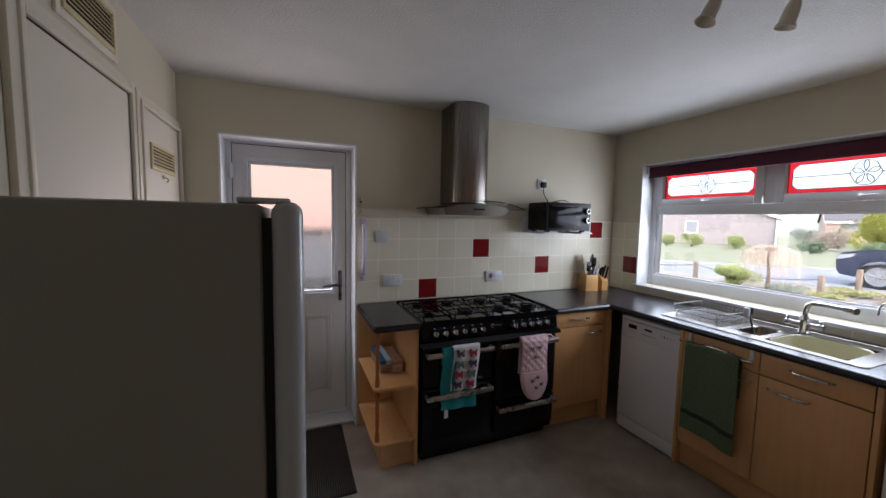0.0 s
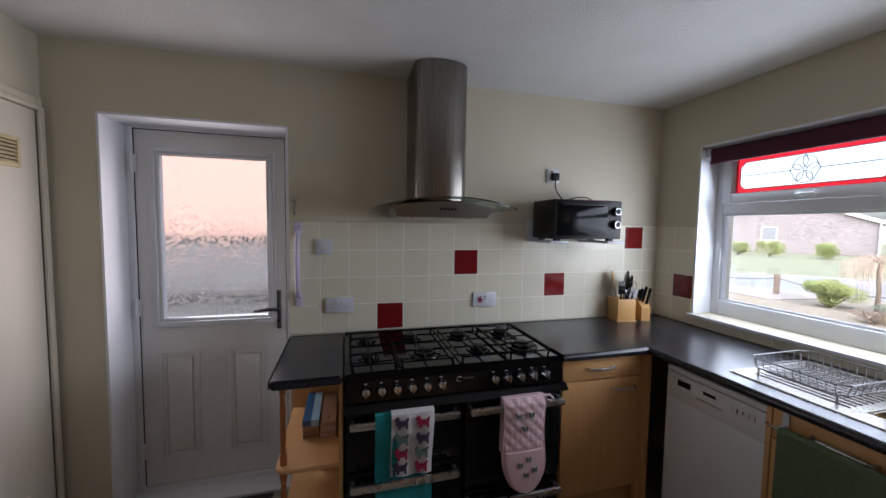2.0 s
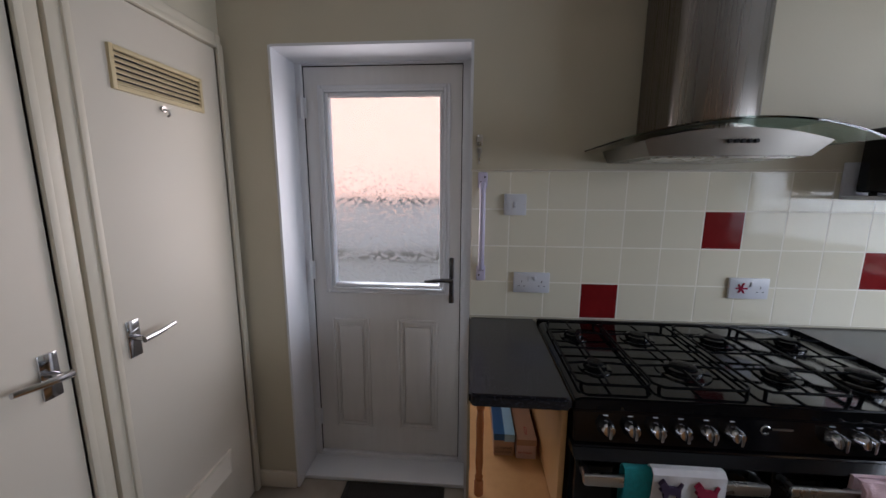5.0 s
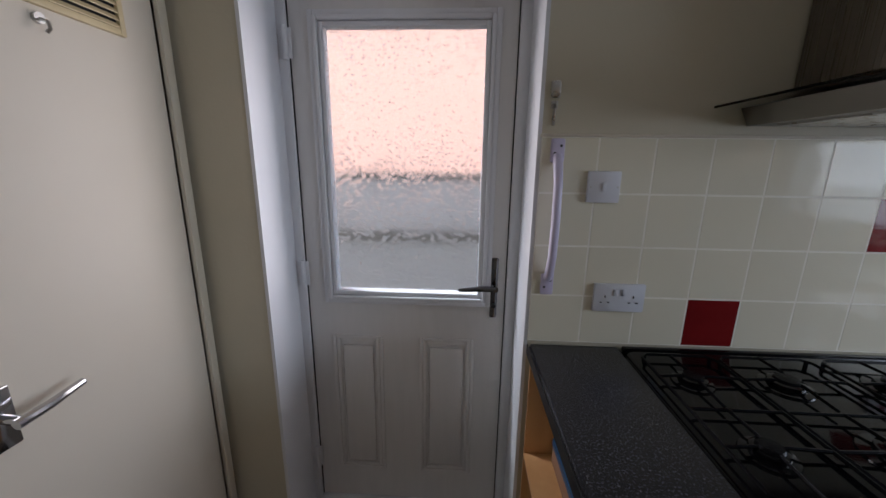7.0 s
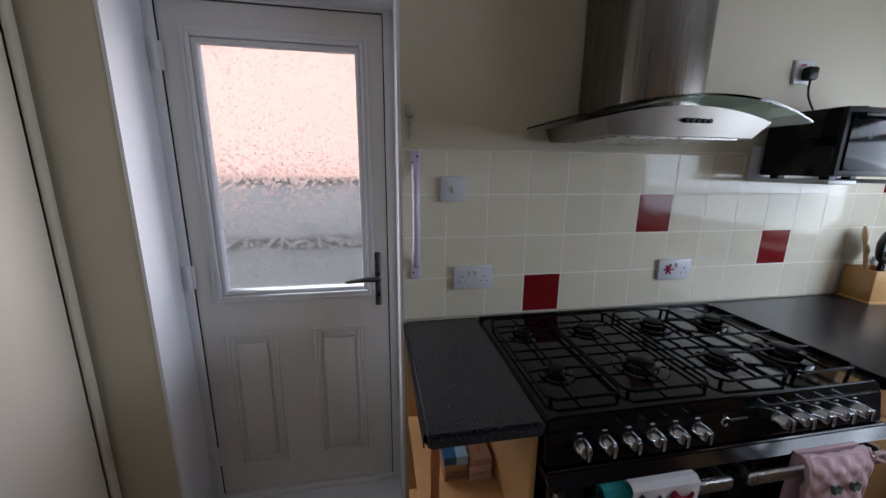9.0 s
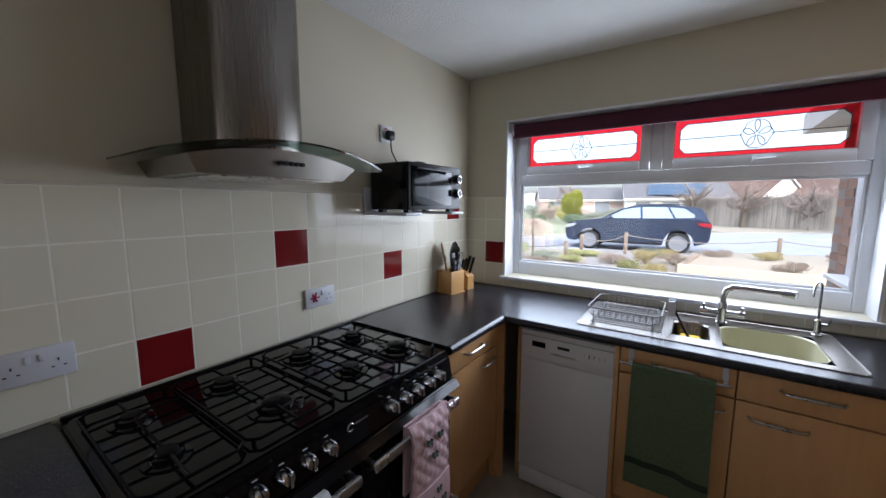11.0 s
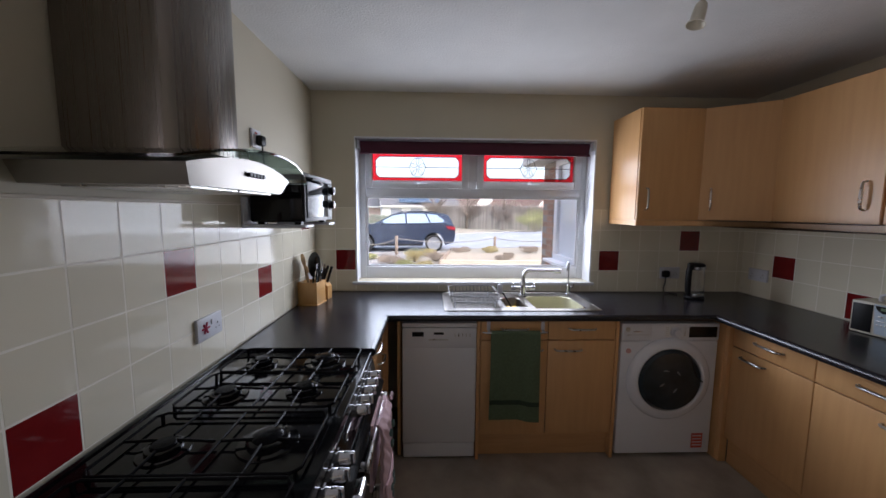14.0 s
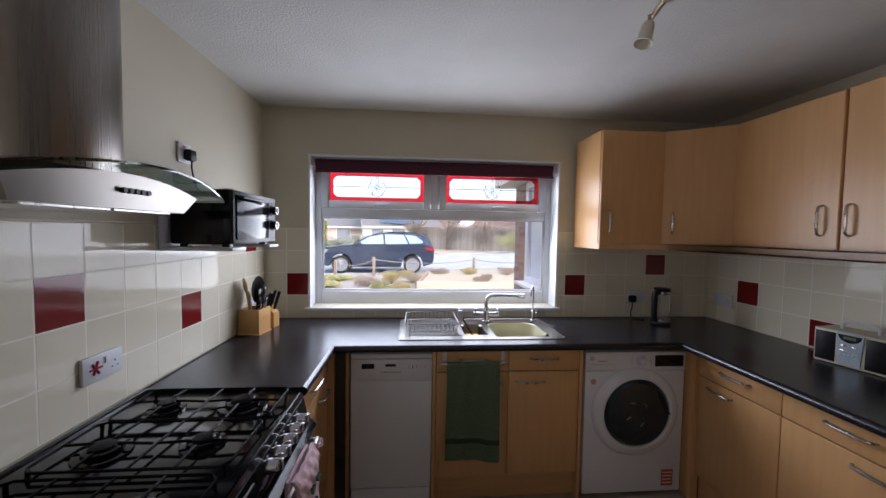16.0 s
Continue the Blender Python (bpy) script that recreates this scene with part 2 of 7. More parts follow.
wall_south = solid("wall_south", boxes((WEST - 0.1, EAST, SOUTH - 0.12, SOUTH, 0, TOP)), CREAM, "cream painted wall behind the long worktop", "wall", "structure")
wall_west = solid("wall_west", boxes((WEST - 0.1, WEST, SOUTH, NORTH, 0, TOP)), CREAM, "cream painted wall with two cupboard doors", "wall", "structure")
floor = solid("floor", boxes((WEST - .1, EAST + .3, SOUTH - .12, 2.85, -0.12, 0)), FLOOR, "mottled grey-brown stone-effect vinyl floor", "floor", "structure")
ceiling = solid("ceiling", boxes((WEST - .1, EAST + .3, SOUTH - .12, 2.85, TOP, TOP + 0.2)), CEIL, "white stippled textured ceiling", "ceiling", "structure")

# ---- window over the sink ----
FX = 2.985  # room side of the window frame
window = thing("window_1", (FX, W0, WLOW), "wide white plastic window with two stained-glass top lights over the sink", "window")
window["kind"] = "structure"
fr = bmesh.new()
for r in ((W0, W0 + .05, WLOW, WHIGH), (W1 - .05, W1, WLOW, WHIGH), (W0 + .05, W1 - .05, WLOW, 1.075), (W0 + .05, W1 - .05, 1.975, WHIGH), (W0 + .05, W1 - .05, 1.612, 1.675), (1.36, 1.42, 1.675, 1.975)):
    box(fr, FX, FX + .07, r[0], r[1], r[2], r[3], 0.006)
part("window_frame", fr, UPVC, window)
bead = bmesh.new()
for r in ((W0 + .05, W0 + .064, 1.075, 1.612), (W1 - .064, W1 - .05, 1.075, 1.612), (W0 + .064, W1 - .064, 1.075, 1.088), (W0 + .064, W1 - .064, 1.6, 1.612)):
    box(bead, FX + .012, FX + .03, r[0], r[1], r[2], r[3], 0.003)
part("glazing_bead", bead, UPVC, window)
part("pane", boxes((FX + .032, FX + .038, W0 + .055, W1 - .055, 1.08, 1.607)), GLASS, window, "clear glass pane").visible_shadow = False
REDGLASS = glass("red_stained_glass", 0.0, (0.72, 0.02, 0.03))
LEAD = material("lead_came", (0.07, 0.07, 0.075), 0.5, 0.3, scale=60)
for ya, yb in ((1.42, W1 - .05), (W0 + .05, 1.36)):
    sash = bmesh.new()
    for r in ((ya, ya + .052, 1.675, 1.975), (yb - .052, yb, 1.675, 1.975), (ya + .052, yb - .052, 1.675, 1.732), (ya + .052, yb - .052, 1.935, 1.975)):
        box(sash, FX - .012, FX + .05, r[0], r[1], r[2], r[3], 0.006)
    light = part("top_light", sash, UPVC, window, "white plastic opening top light")
    a, b, c, d = ya + .052, yb - .052, 1.732, 1.935
    part("pane", boxes((FX + .032, FX + .036, a, b, c, d)), GLASS, light, "clear glass").visible_shadow = False
    # red border with notched corners
    rb, w, k = bmesh.new(), 0.024, 0.028
    x = FX + .026
    for poly in (((a, c), (b, c), (b - w, c + w), (a + w, c + w)), ((a, d), (b, d), (b - w, d - w), (a + w, d - w)),
                 ((a, c), (a, d), (a + w, d - w), (a + w, c + w)), ((b, c), (b, d), (b - w, d - w), (b - w, c + w)),
                 ((a + w, c + w), (a + w + k, c + w), (a + w, c + w + k)), ((b - w, c + w), (b - w - k, c + w), (b - w, c + w + k)),
                 ((a + w, d - w), (a + w + k, d - w), (a + w, d - w - k)), ((b - w, d - w), (b - w - k, d - w), (b - w, d - w - k))):
        prism(rb, poly, x, x + .003, "x")
    part("stained_border", rb, REDGLASS, light, "red stained-glass border").visible_shadow = False
    lead, m, h = bmesh.new(), (a + b) / 2, (c + d) / 2
    lx = FX + .024
    for p, q in (((a + w, c + w + k), (a + w, d - w - k)), ((b - w, c + w + k), (b - w, d - w - k)), ((a + w + k, c + w), (b - w - k, c + w)), ((a + w + k, d - w), (b - w - k, d - w)),
                 ((a + w, c + w + k), (a + w + k, c + w)), ((b - w, c + w + k), (b - w - k, c + w)), ((a + w, d - w - k), (a + w + k, d - w)), ((b - w, d - w - k), (b - w - k, d - w)),
                 ((a + w, h), (m - .055, h)), ((m + .055, h), (b - w, h))):
        rod(lead, (lx, *p), (lx, *q), 0.0022, n=6)
    for j in range(5):  # flower of leaded petals
        ang = math.pi / 2 + j * math.pi / 2.5
        for sgn in (-1, 1):
            pts = [(lx, m + .058 * u * math.cos(ang + sgn * .35 * math.sin(math.pi * u)), h + .072 * u * math.sin(ang + sgn * .35 * math.sin(math.pi * u))) for u in (0.1, .3, .5, .7, .85, 1)]
            tube(lead, pts, 0.0022, 5)
    ring = [(lx, m + .06 * math.cos(t * math.pi / 8) * (1 + .1 * math.cos(3 * t * math.pi / 4)), h + .07 * math.sin(t * math.pi / 8)) for t in range(16)]
    tube(lead, ring, 0.002, 5, closed=True)
    part("lead_lines", lead, LEAD, light, "dark lead lines with a flower")
    hb = box(bmesh.new(), FX - .022, FX - .012, m - .012, m + .012, 1.685, 1.715, .003)
    rod(hb, (FX - .02, m, 1.70), (FX - .035, m, 1.70), .007, n=10)
    tube(hb, [(FX - .034, m, 1.70), (FX - .036, m - .03, 1.702), (FX - .034, m - .075, 1.706)], [.007, .006, .004], 8)
    part("casement_handle", hb, UPVC, light, "white window handle")
part("window_sill", boxes((2.826, FX, W0 - .025, W1 + .025, .962, .984), bevel=.004), UPVC, window, "white inner window board")
lin = boxes((EAST - .004, FX, W0 - .002, W0 + .008, .984, WHIGH), (EAST - .004, FX, W1 - .008, W1 + .002, .984, WHIGH), (EAST - .004, FX, W0, W1, WHIGH - .006, WHIGH + .004))
part("reveal_lining", lin, UPVC, window, "white lined reveal")
part("outer_sill", boxes((3.06, 3.22, W0 - .05, W1 + .05, .94, .972)), UPVC, window)
blind = thing("roller_blind", (2.9, W0, 1.99), "rolled-up maroon fabric roller blind in the window recess", "blind")
part("rolled_fabric", rod(bmesh.new(), (2.915, W0 + .03, 1.982), (2.915, W1 - .03, 1.982), .026, n=24), MAROON, blind)
part("hanging_fabric", boxes((2.888, 2.8905, W0 + .035, W1 - .035, 1.925, 1.982)), MAROON, blind)
part("bottom_bar", boxes((2.884, 2.895, W0 + .03, W1 - .03, 1.912, 1.928), bevel=.003), MAROON, blind)
for y in (W0 + .014, W1 - .026):
    part("bracket", box(bmesh.new(), 2.88, 2.95, y, y + .012, 1.95, 2.014, .003), WPLASTIC, blind, "white end bracket")
part("pull_chain", tube(bmesh.new(), [(2.90, W0 + .022, 1.97), (2.9, W0 + .022, 1.6), (2.905, W0 + .022, 1.45), (2.915, W0 + .022, 1.6), (2.915, W0 + .022, 1.97)], .0018, 6), WPLASTIC, blind, "white bead chain")

# ---- back door ----
door = thing("door_1", (D0, 2.76, 0), "closed white half-glazed back door with daisy-patterned obscure glass", "door")
door["kind"] = "structure"
L0, L1, LB, LT, LY = -0.343, 0.39, 0.045, 2.0, 2.765
f = bmesh.new()
for r in ((D0, L0 - .004, 0, DTOP), (L1 + .004, D1, 0, DTOP), (L0 - .004, L1 + .004, LT + .004, DTOP), (L0 - .004, L1 + .004, 0, .04)):
    box(f, r[0], r[1], LY - .015, LY + .055, r[2], r[3], .004)
part("door_frame", f, UPVC, door)
rv = boxes((D0 - .003, D0 + .008, NORTH - .003, LY - .015, 0, DTOP), (D1 - .008, D1 + .003, NORTH - .003, LY - .015, 0, DTOP), (D0 + .008, D1 - .008, NORTH - .003, LY - .015, DTOP - .008, DTOP + .003))
part("reveal_lining", rv, UPVC, door, "white lined door reveal")
G0, G1, GB, GT = -0.235, 0.294, 0.98, 1.875
leaf = bmesh.new()
box(leaf, L0, G0, LY, LY + .044, LB, LT)
box(leaf, G1, L1, LY, LY + .044, LB, LT)
box(leaf, G0, G1, LY, LY + .044, GT, LT)
box(leaf, G0, G1, LY, LY + .044, LB, GB)
part("door_leaf", leaf, DOORW, door)
gb = bmesh.new()
for o, t, y in ((.045, .018, .010), (.027, .014, .017), (.012, .016, .008)):
    for r in ((G0 - o, G0 - o + t, GB - o, GT + o), (G1 + o - t, G1 + o, GB - o, GT + o), (G0 - o + t, G1 + o - t, GT + o - t, GT + o), (G0 - o + t, G1 + o - t, GB - o, GB - o + t)):
        box(gb, r[0], r[1], LY - y, LY + .002, r[2], r[3], .004)
part("glazing_frame", gb, UPVC, door, "white moulded glazing frame")
part("pane", boxes((G0 - .005, G1 + .005, LY + .016, LY + .022, GB - .005, GT + .005)), OBSCURE, door, "daisy-patterned obscure glass").visible_shadow = False
for xa, xb in ((-.262, -.066), (.076, .284)):
    for zz in ((.19, .80),):
        z0, z1 = zz
        mo = bmesh.new()
        for o, t, y in ((0, .014, .007), (.014, .016, .004)):
            for r in ((xa + o, xa + o + t, z0 + o, z1 - o), (xb - o - t, xb - o, z0 + o, z1 - o), (xa + o + t, xb - o - t, z1 - o - t, z1 - o), (xa + o + t, xb - o - t, z0 + o, z0 + o + t)):
                box(mo, r[0], r[1], LY - y, LY + .001, r[2], r[3], .0035)
        box(mo, xa + .038, xb - .038, LY - .009, LY + .001, z0 + .038, z1 - .038, .0085)
        part("door_panel", mo, DOORW, door)
hd = box(bmesh.new(), .337, .363, LY - .012, LY, .895, 1.125, .006)
part("backplate", hd, DARKCHROME, door, "dark polished backplate")
hl = rod(bmesh.new(), (.35, LY - .01, 1.02), (.35, LY - .055, 1.02), .011)
tube(hl, [(.352, LY - .05, 1.02), (.30, LY - .053, 1.022), (.25, LY - .05, 1.016), (.222, LY - .045, 1.012)], [.011, .010, .008, .006], 10)
part("door_handle", hl, DARKCHROME, door, "dark chrome lever handle")
rod_k = rod(bmesh.new(), (.35, LY - .02, .945), (.35, LY - .008, .945), .009)
part("keyhole", rod_k, BLACKPL, door)
hg = bmesh.new()
for z in (.25, 1.05, 1.82):
    rod(hg, (L0 - .008, LY - .022, z - .05), (L0 - .008, LY - .022, z + .05), .009)
    box(hg, L0 - .03, L0 + .012, LY - .018, LY - .012, z - .045, z + .045, .002)
part("hinge", hg, UPVC, door, "white flag hinges")
# black strips paint the shade of the narrow gap round the leaf
part("seal", boxes((L0 - .005, L0, LY - .003, LY + .01, LB, LT), (L1, L1 + .005, LY - .003, LY + .01, LB, LT), (L0 - .005, L1 + .005, LY - .003, LY + .01, LT, LT + .005)), BLACKPL, door, "black seal strip drawing the dark gap round the leaf")
part("threshold", boxes((D0 + .01, D1 - .01, 2.60, LY - .015, 0.001, .022), bevel=.004), UPVC, door, "white door threshold")

# ---- skirting ----
sk = boxes((WEST, D0 - .004, NORTH - .016, NORTH, 0.001, .085), (D0 - .012, D0 - .003, NORTH, LY - .02, .001, .085), bevel=.004)
solid("skirting", sk, GLOSSW, "white gloss skirting beside the back door", "skirting board", "structure")

# ---- cupboard doors on the west wall ----
def cupboard_door(name, y0, y1, top, hinge_north, label):
    d = thing(name, (WEST, y0, 0), label, "door")
    d["kind"] = "structure"
    w = .055
    a = bmesh.new()
    for r in ((y0 - w, y0, 0, top + w), (y1, y1 + min(w, NORTH - .018 - y1), 0, top + w), (y0, y1, top, top + w)):
        box(a, WEST, WEST + .018, r[0], r[1], r[2], r[3], .004)
        box(a, WEST, WEST + .026, r[0] + (w - .02 if r[0] < y0 else 0), r[1] - (w - .02 if r[0] == y1 and r[1] - r[0] > .05 else 0), r[2], r[3] - (w - .02 if r[2] > 0 or True else 0), .004)
    part("architrave", a, CREAMGLOSS, d, "cream gloss architrave")
    part("door_leaf", boxes((WEST + .001, WEST + .012, y0 + .004, y1 - .004, .008, top - .004), bevel=.002), GLOSSW, d)
    yh = y0 + .05 if hinge_north else y1 - .05
    p = box(bmesh.new(), WEST + .012, WEST + .018, yh - .021, yh + .021, .945, 1.06, .002)
    part("backplate", p, CHROME, d, "square chrome backplate")
    s = 1 if hinge_north else -1
    h = rod(bmesh.new(), (WEST + .015, yh, 1.005), (WEST + .062, yh, 1.005), .009)
    tube(h, [(WEST + .06, yh - s * .012, 1.005), (WEST + .062, yh + s * .04, 1.008), (WEST + .058, yh + s * .105, 1.014)], [.010, .009, .007], 10)
    part("door_handle", h, CHROME, d, "chrome lever handle")
    return d


def louvre(parent, y0, y1, z0, z1, mat, label, n=7, gap=None, vertical=False, x=WEST + .012):
    f = bmesh.new()
    t = .014
    for r in ((y0, y0 + t, z0, z1), (y1 - t, y1, z0, z1), (y0 + t, y1 - t, z1 - t, z1), (y0 + t, y1 - t, z0, z0 + t)):
        box(f, x - .001, x + .010, r[0], r[1], r[2], r[3], .002)
    v = part("vent", f, mat, parent, label)
    # a dark sheet stands in for the shade between the slats
    part("backing", boxes((x - .001, x + .001, y0 + t, y1 - t, z0 + t, z1 - t)), gap or BLACKPL, v, "backing coloured as the shaded gap behind the slats")
    sl = bmesh.new()
    for k in range(n):
        if vertical:
            y = y0 + t + (k + .5) * (y1 - y0 - 2 * t) / n
            box(sl, x + .002, x + .007, y - (y1 - y0) / n * .3, y + (y1 - y0) / n * .3, z0 + t, z1 - t)
        else:
            z = z0 + t + (k + .5) * (z1 - z0 - 2 * t) / n
            h = (z1 - z0 - 2 * t) / n
            prism(sl, ((x + .001, z - h * .05), (x + .008, z - h * .45), (x + .009, z - h * .3), (x + .002, z + h * .3)), y0 + t, y1 - t, "y")
    tagged(part("slats", sl, mat, v), kind="stuff")


# cream paint as it looks in shadow, for the gaps of painted vents
SHADEGAP = material("shaded_cream_vent_gap", (0.28, 0.26, 0.22), 0.9, scale=20)
CREAMPL = material("yellowed_cream_plastic", (0.60, 0.50, 0.30), 0.45, scale=12, second=(0.50, 0.40, 0.22))
d2 = cupboard_door("door_2", 1.955, 2.502, 1.995, True, "closed white flush cupboard door with a louvred vent beside the back door")
louvre(d2, 2.045, 2.40, 1.73, 1.852, CREAMPL, "yellowed cream louvred vent", 6)
louvre(d2, 2.00, 2.36, .235, .345, GLOSSW, "cream painted louvred vent", 7, SHADEGAP)
hk = rod(bmesh.new(), (WEST + .011, 2.215, 1.708), (WEST + .020, 2.215, 1.708), .010, n=14)
tube(hk, [(WEST + .020, 2.215, 1.706), (WEST + .034, 2.215, 1.702), (WEST + .036, 2.215, 1.69), (WEST + .028, 2.215, 1.684)], .0035, 8)
part("coat_hook", hk, SATIN, d2, "small metal hook under the vent")
d3 = cupboard_door("door_3", 1.20, 1.832, 2.003, False, "closed white flush cupboard door with a double vent at its foot")
louvre(d3, 1.30, 1.71, .585, .70, GLOSSW, "white painted double vent", 26, SHADEGAP, True)
wv = thing("wall_vent", (WEST, 1.4, 2.1), "white framed wall vent above the cupboard door", "air vent")
louvre(wv, 1.39, 1.73, 2.11, 2.26, CREAMPL, "cream slatted grille in a white frame", 8, x=WEST + .006)
part("surround", boxes((WEST, WEST + .01, 1.365, 1.39, 2.085, 2.285), (WEST, WEST + .01, 1.73, 1.755, 2.085, 2.285), (WEST, WEST + .01, 1.39, 1.73, 2.085, 2.11), (WEST, WEST + .01, 1.39, 1.73, 2.26, 2.285), bevel=.003), GLOSSW, wv)

# ---- fridge ----
FR0, FR1, FRX, FRT = 0.52, 0.995, 0.037, 1.54
fridge = thing("fridge", (WEST + .05, .8, 0), "tall off-white fridge against the cupboard wall", "fridge")
part("cabinet", boxes((WEST + .03, -.018, FR0 + .004, FR1 - .004, .03, FRT), bevel=.008), FRIDGESIDE, fridge, "textured fridge cabinet in a colour darkened for shade")
part("door_seal", boxes((-.018, -.006, FR0 + .012, FR1 - .012, .06, FRT - .02)), BLACKPL, fridge, "dark door seal")
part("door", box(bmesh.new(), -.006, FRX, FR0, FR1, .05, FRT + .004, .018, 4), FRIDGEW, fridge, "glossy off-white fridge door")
part("top_hinge", boxes((-.05, .02, FR0 + .015, FR0 + .07, FRT + .001, FRT + .009), bevel=.003), FRIDGEW, fridge, "hinge cover on the fridge top")
part("maker_plate", boxes((FRX, FRX + .002, .745, .79, 1.475, 1.49), (FRX, FRX + .002, .748, .785, 1.464, 1.469)), SATIN, fridge, "small grey badge")
for x in (WEST + .06, -.08):
    for y in (FR0 + .03, FR1 - .07):
        part("foot", boxes((x, x + .04, y, y + .04, 0, .031)), BLACKPL, fridge)

# ---- base units ----
HANDLES = SATIN


def bow_handle(parent, a, b, out):
    """A slim bow handle from a to b, standing out."""
    a, b, o = Vector(a), Vector(b), Vector(out)
    h = tube(bmesh.new(), [a - o * .0 + (b - a) * u + o * h_ for u, h_ in ((0, 0), (.02, .55), (.07, .84), (.16, .93), (.32, .98), (.5, 1), (.68, .98), (.84, .93), (.93, .84), (.98, .55), (1, 0))], [.005, .005, .0055, .006, .0065, .007, .0065, .006, .0055, .005, .005], 8)
    part("handle", h, HANDLES, parent, "satin nickel bow handle")


def front_x(parent, name, x, y0, y1, z0, z1, t=.018):
    return part(name, boxes((x, x + t, y0 + .002, y1 - .002, z0 + .002, z1 - .002), bevel=.003), BEECH, parent)


def front_y(parent, name, y, x0, x1, z0, z1, t=.018, s=1):
    return part(name, boxes((x0 + .002, x1 - .002, min(y, y - s * t), max(y, y - s * t), z0 + .002, z1 - .002), bevel=.003), BEECH, parent)


BX = 2.252  # door face of the east run
for i, (ya, yb) in enumerate(((1.01, 1.41), (.605, 1.01))):
    u = thing("base_unit", (BX, ya, 0), "beech-effect drawer and door unit with a green towel on its rail" if i == 0 else "beech-effect base unit with a drawer over a door beside the sink", "kitchen cabinet", "base units")
    part("body", boxes((BX + .02, 2.83, ya + .001, yb - .001, .15, .70)), BEECH, u)
    dr = front_x(u, "drawer", BX, ya, yb, .752, .872)
    m = (ya + yb) / 2
    bow_handle(dr, (BX, m - .08, .822), (BX, m + .08, .822), (-.028, 0, 0))
    dd = front_x(u, "door", BX, ya, yb, .165, .750)
    bow_handle(dd, (BX, m + .0 + (.16 if i else -.17), .695), (BX, m + .0 + (.0 if i else -.01), .695), (-.028, 0, 0))
for r_ in ((BX + .05, BX + .066, .60, 1.415, 0.002, .16), (2.20, 2.216, SOUTH + .1, -.113, .002, .16), (.75, 2.2, -.112, -.096, .002, .16), (1.735, 2.25, 2.03, 2.046, 0.002, .16)):
    solid("plinth", boxes(r_, bevel=.001), BEECHD, "beech-effect plinth below the base units", "plinth", group="plinths")
solid("end_panel", boxes((BX, 2.83, 1.412, 1.430, .002, .87), bevel=.001), BEECH, "beech-effect end panel beside the dishwasher", "panel")
solid("end_panel", boxes((BX, 2.83, .583, .602, .002, .87), bevel=.001), BEECH, "beech-effect end panel beside the washing machine", "panel")
solid("filler_panel", boxes((2.207, 2.238, -.0955, -.0515, .002, .868), (2.235, 2.83, -.062, -.047, .002, .868)), BEECH, "beech-effect corner filler panel beside the washing machine", "panel")
solid("end_panel", boxes((2.30, 2.83, 1.885, 1.903, .002, .87), bevel=.001), BEECH, "beech-effect end panel in the corner beside the dishwasher", "panel")
SY = -.07  # door face of the south run
for i, (xa, xb) in enumerate(((1.745, 2.205), (1.245, 1.745), (.77, 1.245))):
    u = thing("base_unit", (xa, SY, 0), "beech-effect base unit with a wide drawer over a door", "kitchen cabinet", "base units")
    part("body", boxes((xa + .001, xb - .001, SOUTH + .02, SY - .02, .15, .872)), BEECH, u)
    dr = front_y(u, "drawer", SY, xa, xb, .735, .872)
    m = (xa + xb) / 2
    bow_handle(dr, (m - .08, SY, .805), (m + .08, SY, .805), (0, .028, 0))
    dd = front_y(u, "door", SY, xa, xb, .165, .733)
    s = 1 if i != 1 else -1
    bow_handle(dd, (m + s * .16, SY, .69), (m + s * .01, SY, .69), (0, .028, 0))
u = thing("base_unit", (1.76, 1.98, 0), "beech-effect base unit with a drawer over a door beside the cooker", "kitchen cabinet", "base units")
part("body", boxes((1.745, 2.20, 2.0, NORTH - .02, .15, .872)), BEECH, u)
dr = front_y(u, "drawer", 1.98, 1.745, 2.205, .757, .872, s=-1)
bow_handle(dr, (1.88, 1.98, .82), (2.04, 1.98, .82), (0, -.028, 0))
dd = front_y(u, "door", 1.98, 1.745, 2.205, .165, .755, s=-1)
bow_handle(dd, (2.03, 1.98, .705), (2.17, 1.98, .705), (0, -.028, 0))
solid("corner_post", boxes((2.207, 2.235, 1.983, 2.01, .002, .868), (2.23, 2.245, 1.95, 2.30, .002, .868)), BEECHD, "beech-effect corner post under the worktop", "panel")

# ---- worktops ----
SINKX0, SINKX1, SINKY0, SINKY1 = 2.335, 2.77, .68, 1.30
wt = bmesh.new()
for r in ((2.233, SINKX0, SINKY0, SINKY1), (SINKX1, EAST - .002, SINKY0, SINKY1), (2.233, EAST - .002, SINKY1, 1.962), (2.233, EAST - .002, .012, SINKY0)):
    box(wt, r[0], r[1], r[2], r[3], .872, .91)
box(wt, 1.728, EAST - .002, 1.962, NORTH - .008, .872, .91)
box(wt, .74, EAST - .002, SOUTH + .008, .012, .872, .91)
bmesh.ops.remove_doubles(wt, verts=wt.verts, dist=.0005)
wkt = thing("worktop", (2.5, 1.0, .872), "charcoal speckled laminate worktop round three sides of the kitchen", "worktop")
part("surface", wt, WORKTOP, wkt)
for a, b in (((2.2335, .02, .891), (2.2335, 1.955, .891)), ((1.73, 1.9625, .891), (2.225, 1.9625, .891)), ((.745, .0115, .891), (2.225, .0115, .891))):
    part("front_edge", rod(bmesh.new(), a, b, .0195, n=20), WORKTOP, wkt, "rounded front edge")
wk2 = thing("worktop", (.58, 2.2, .872), "short charcoal laminate worktop between the back door and cooker", "worktop")
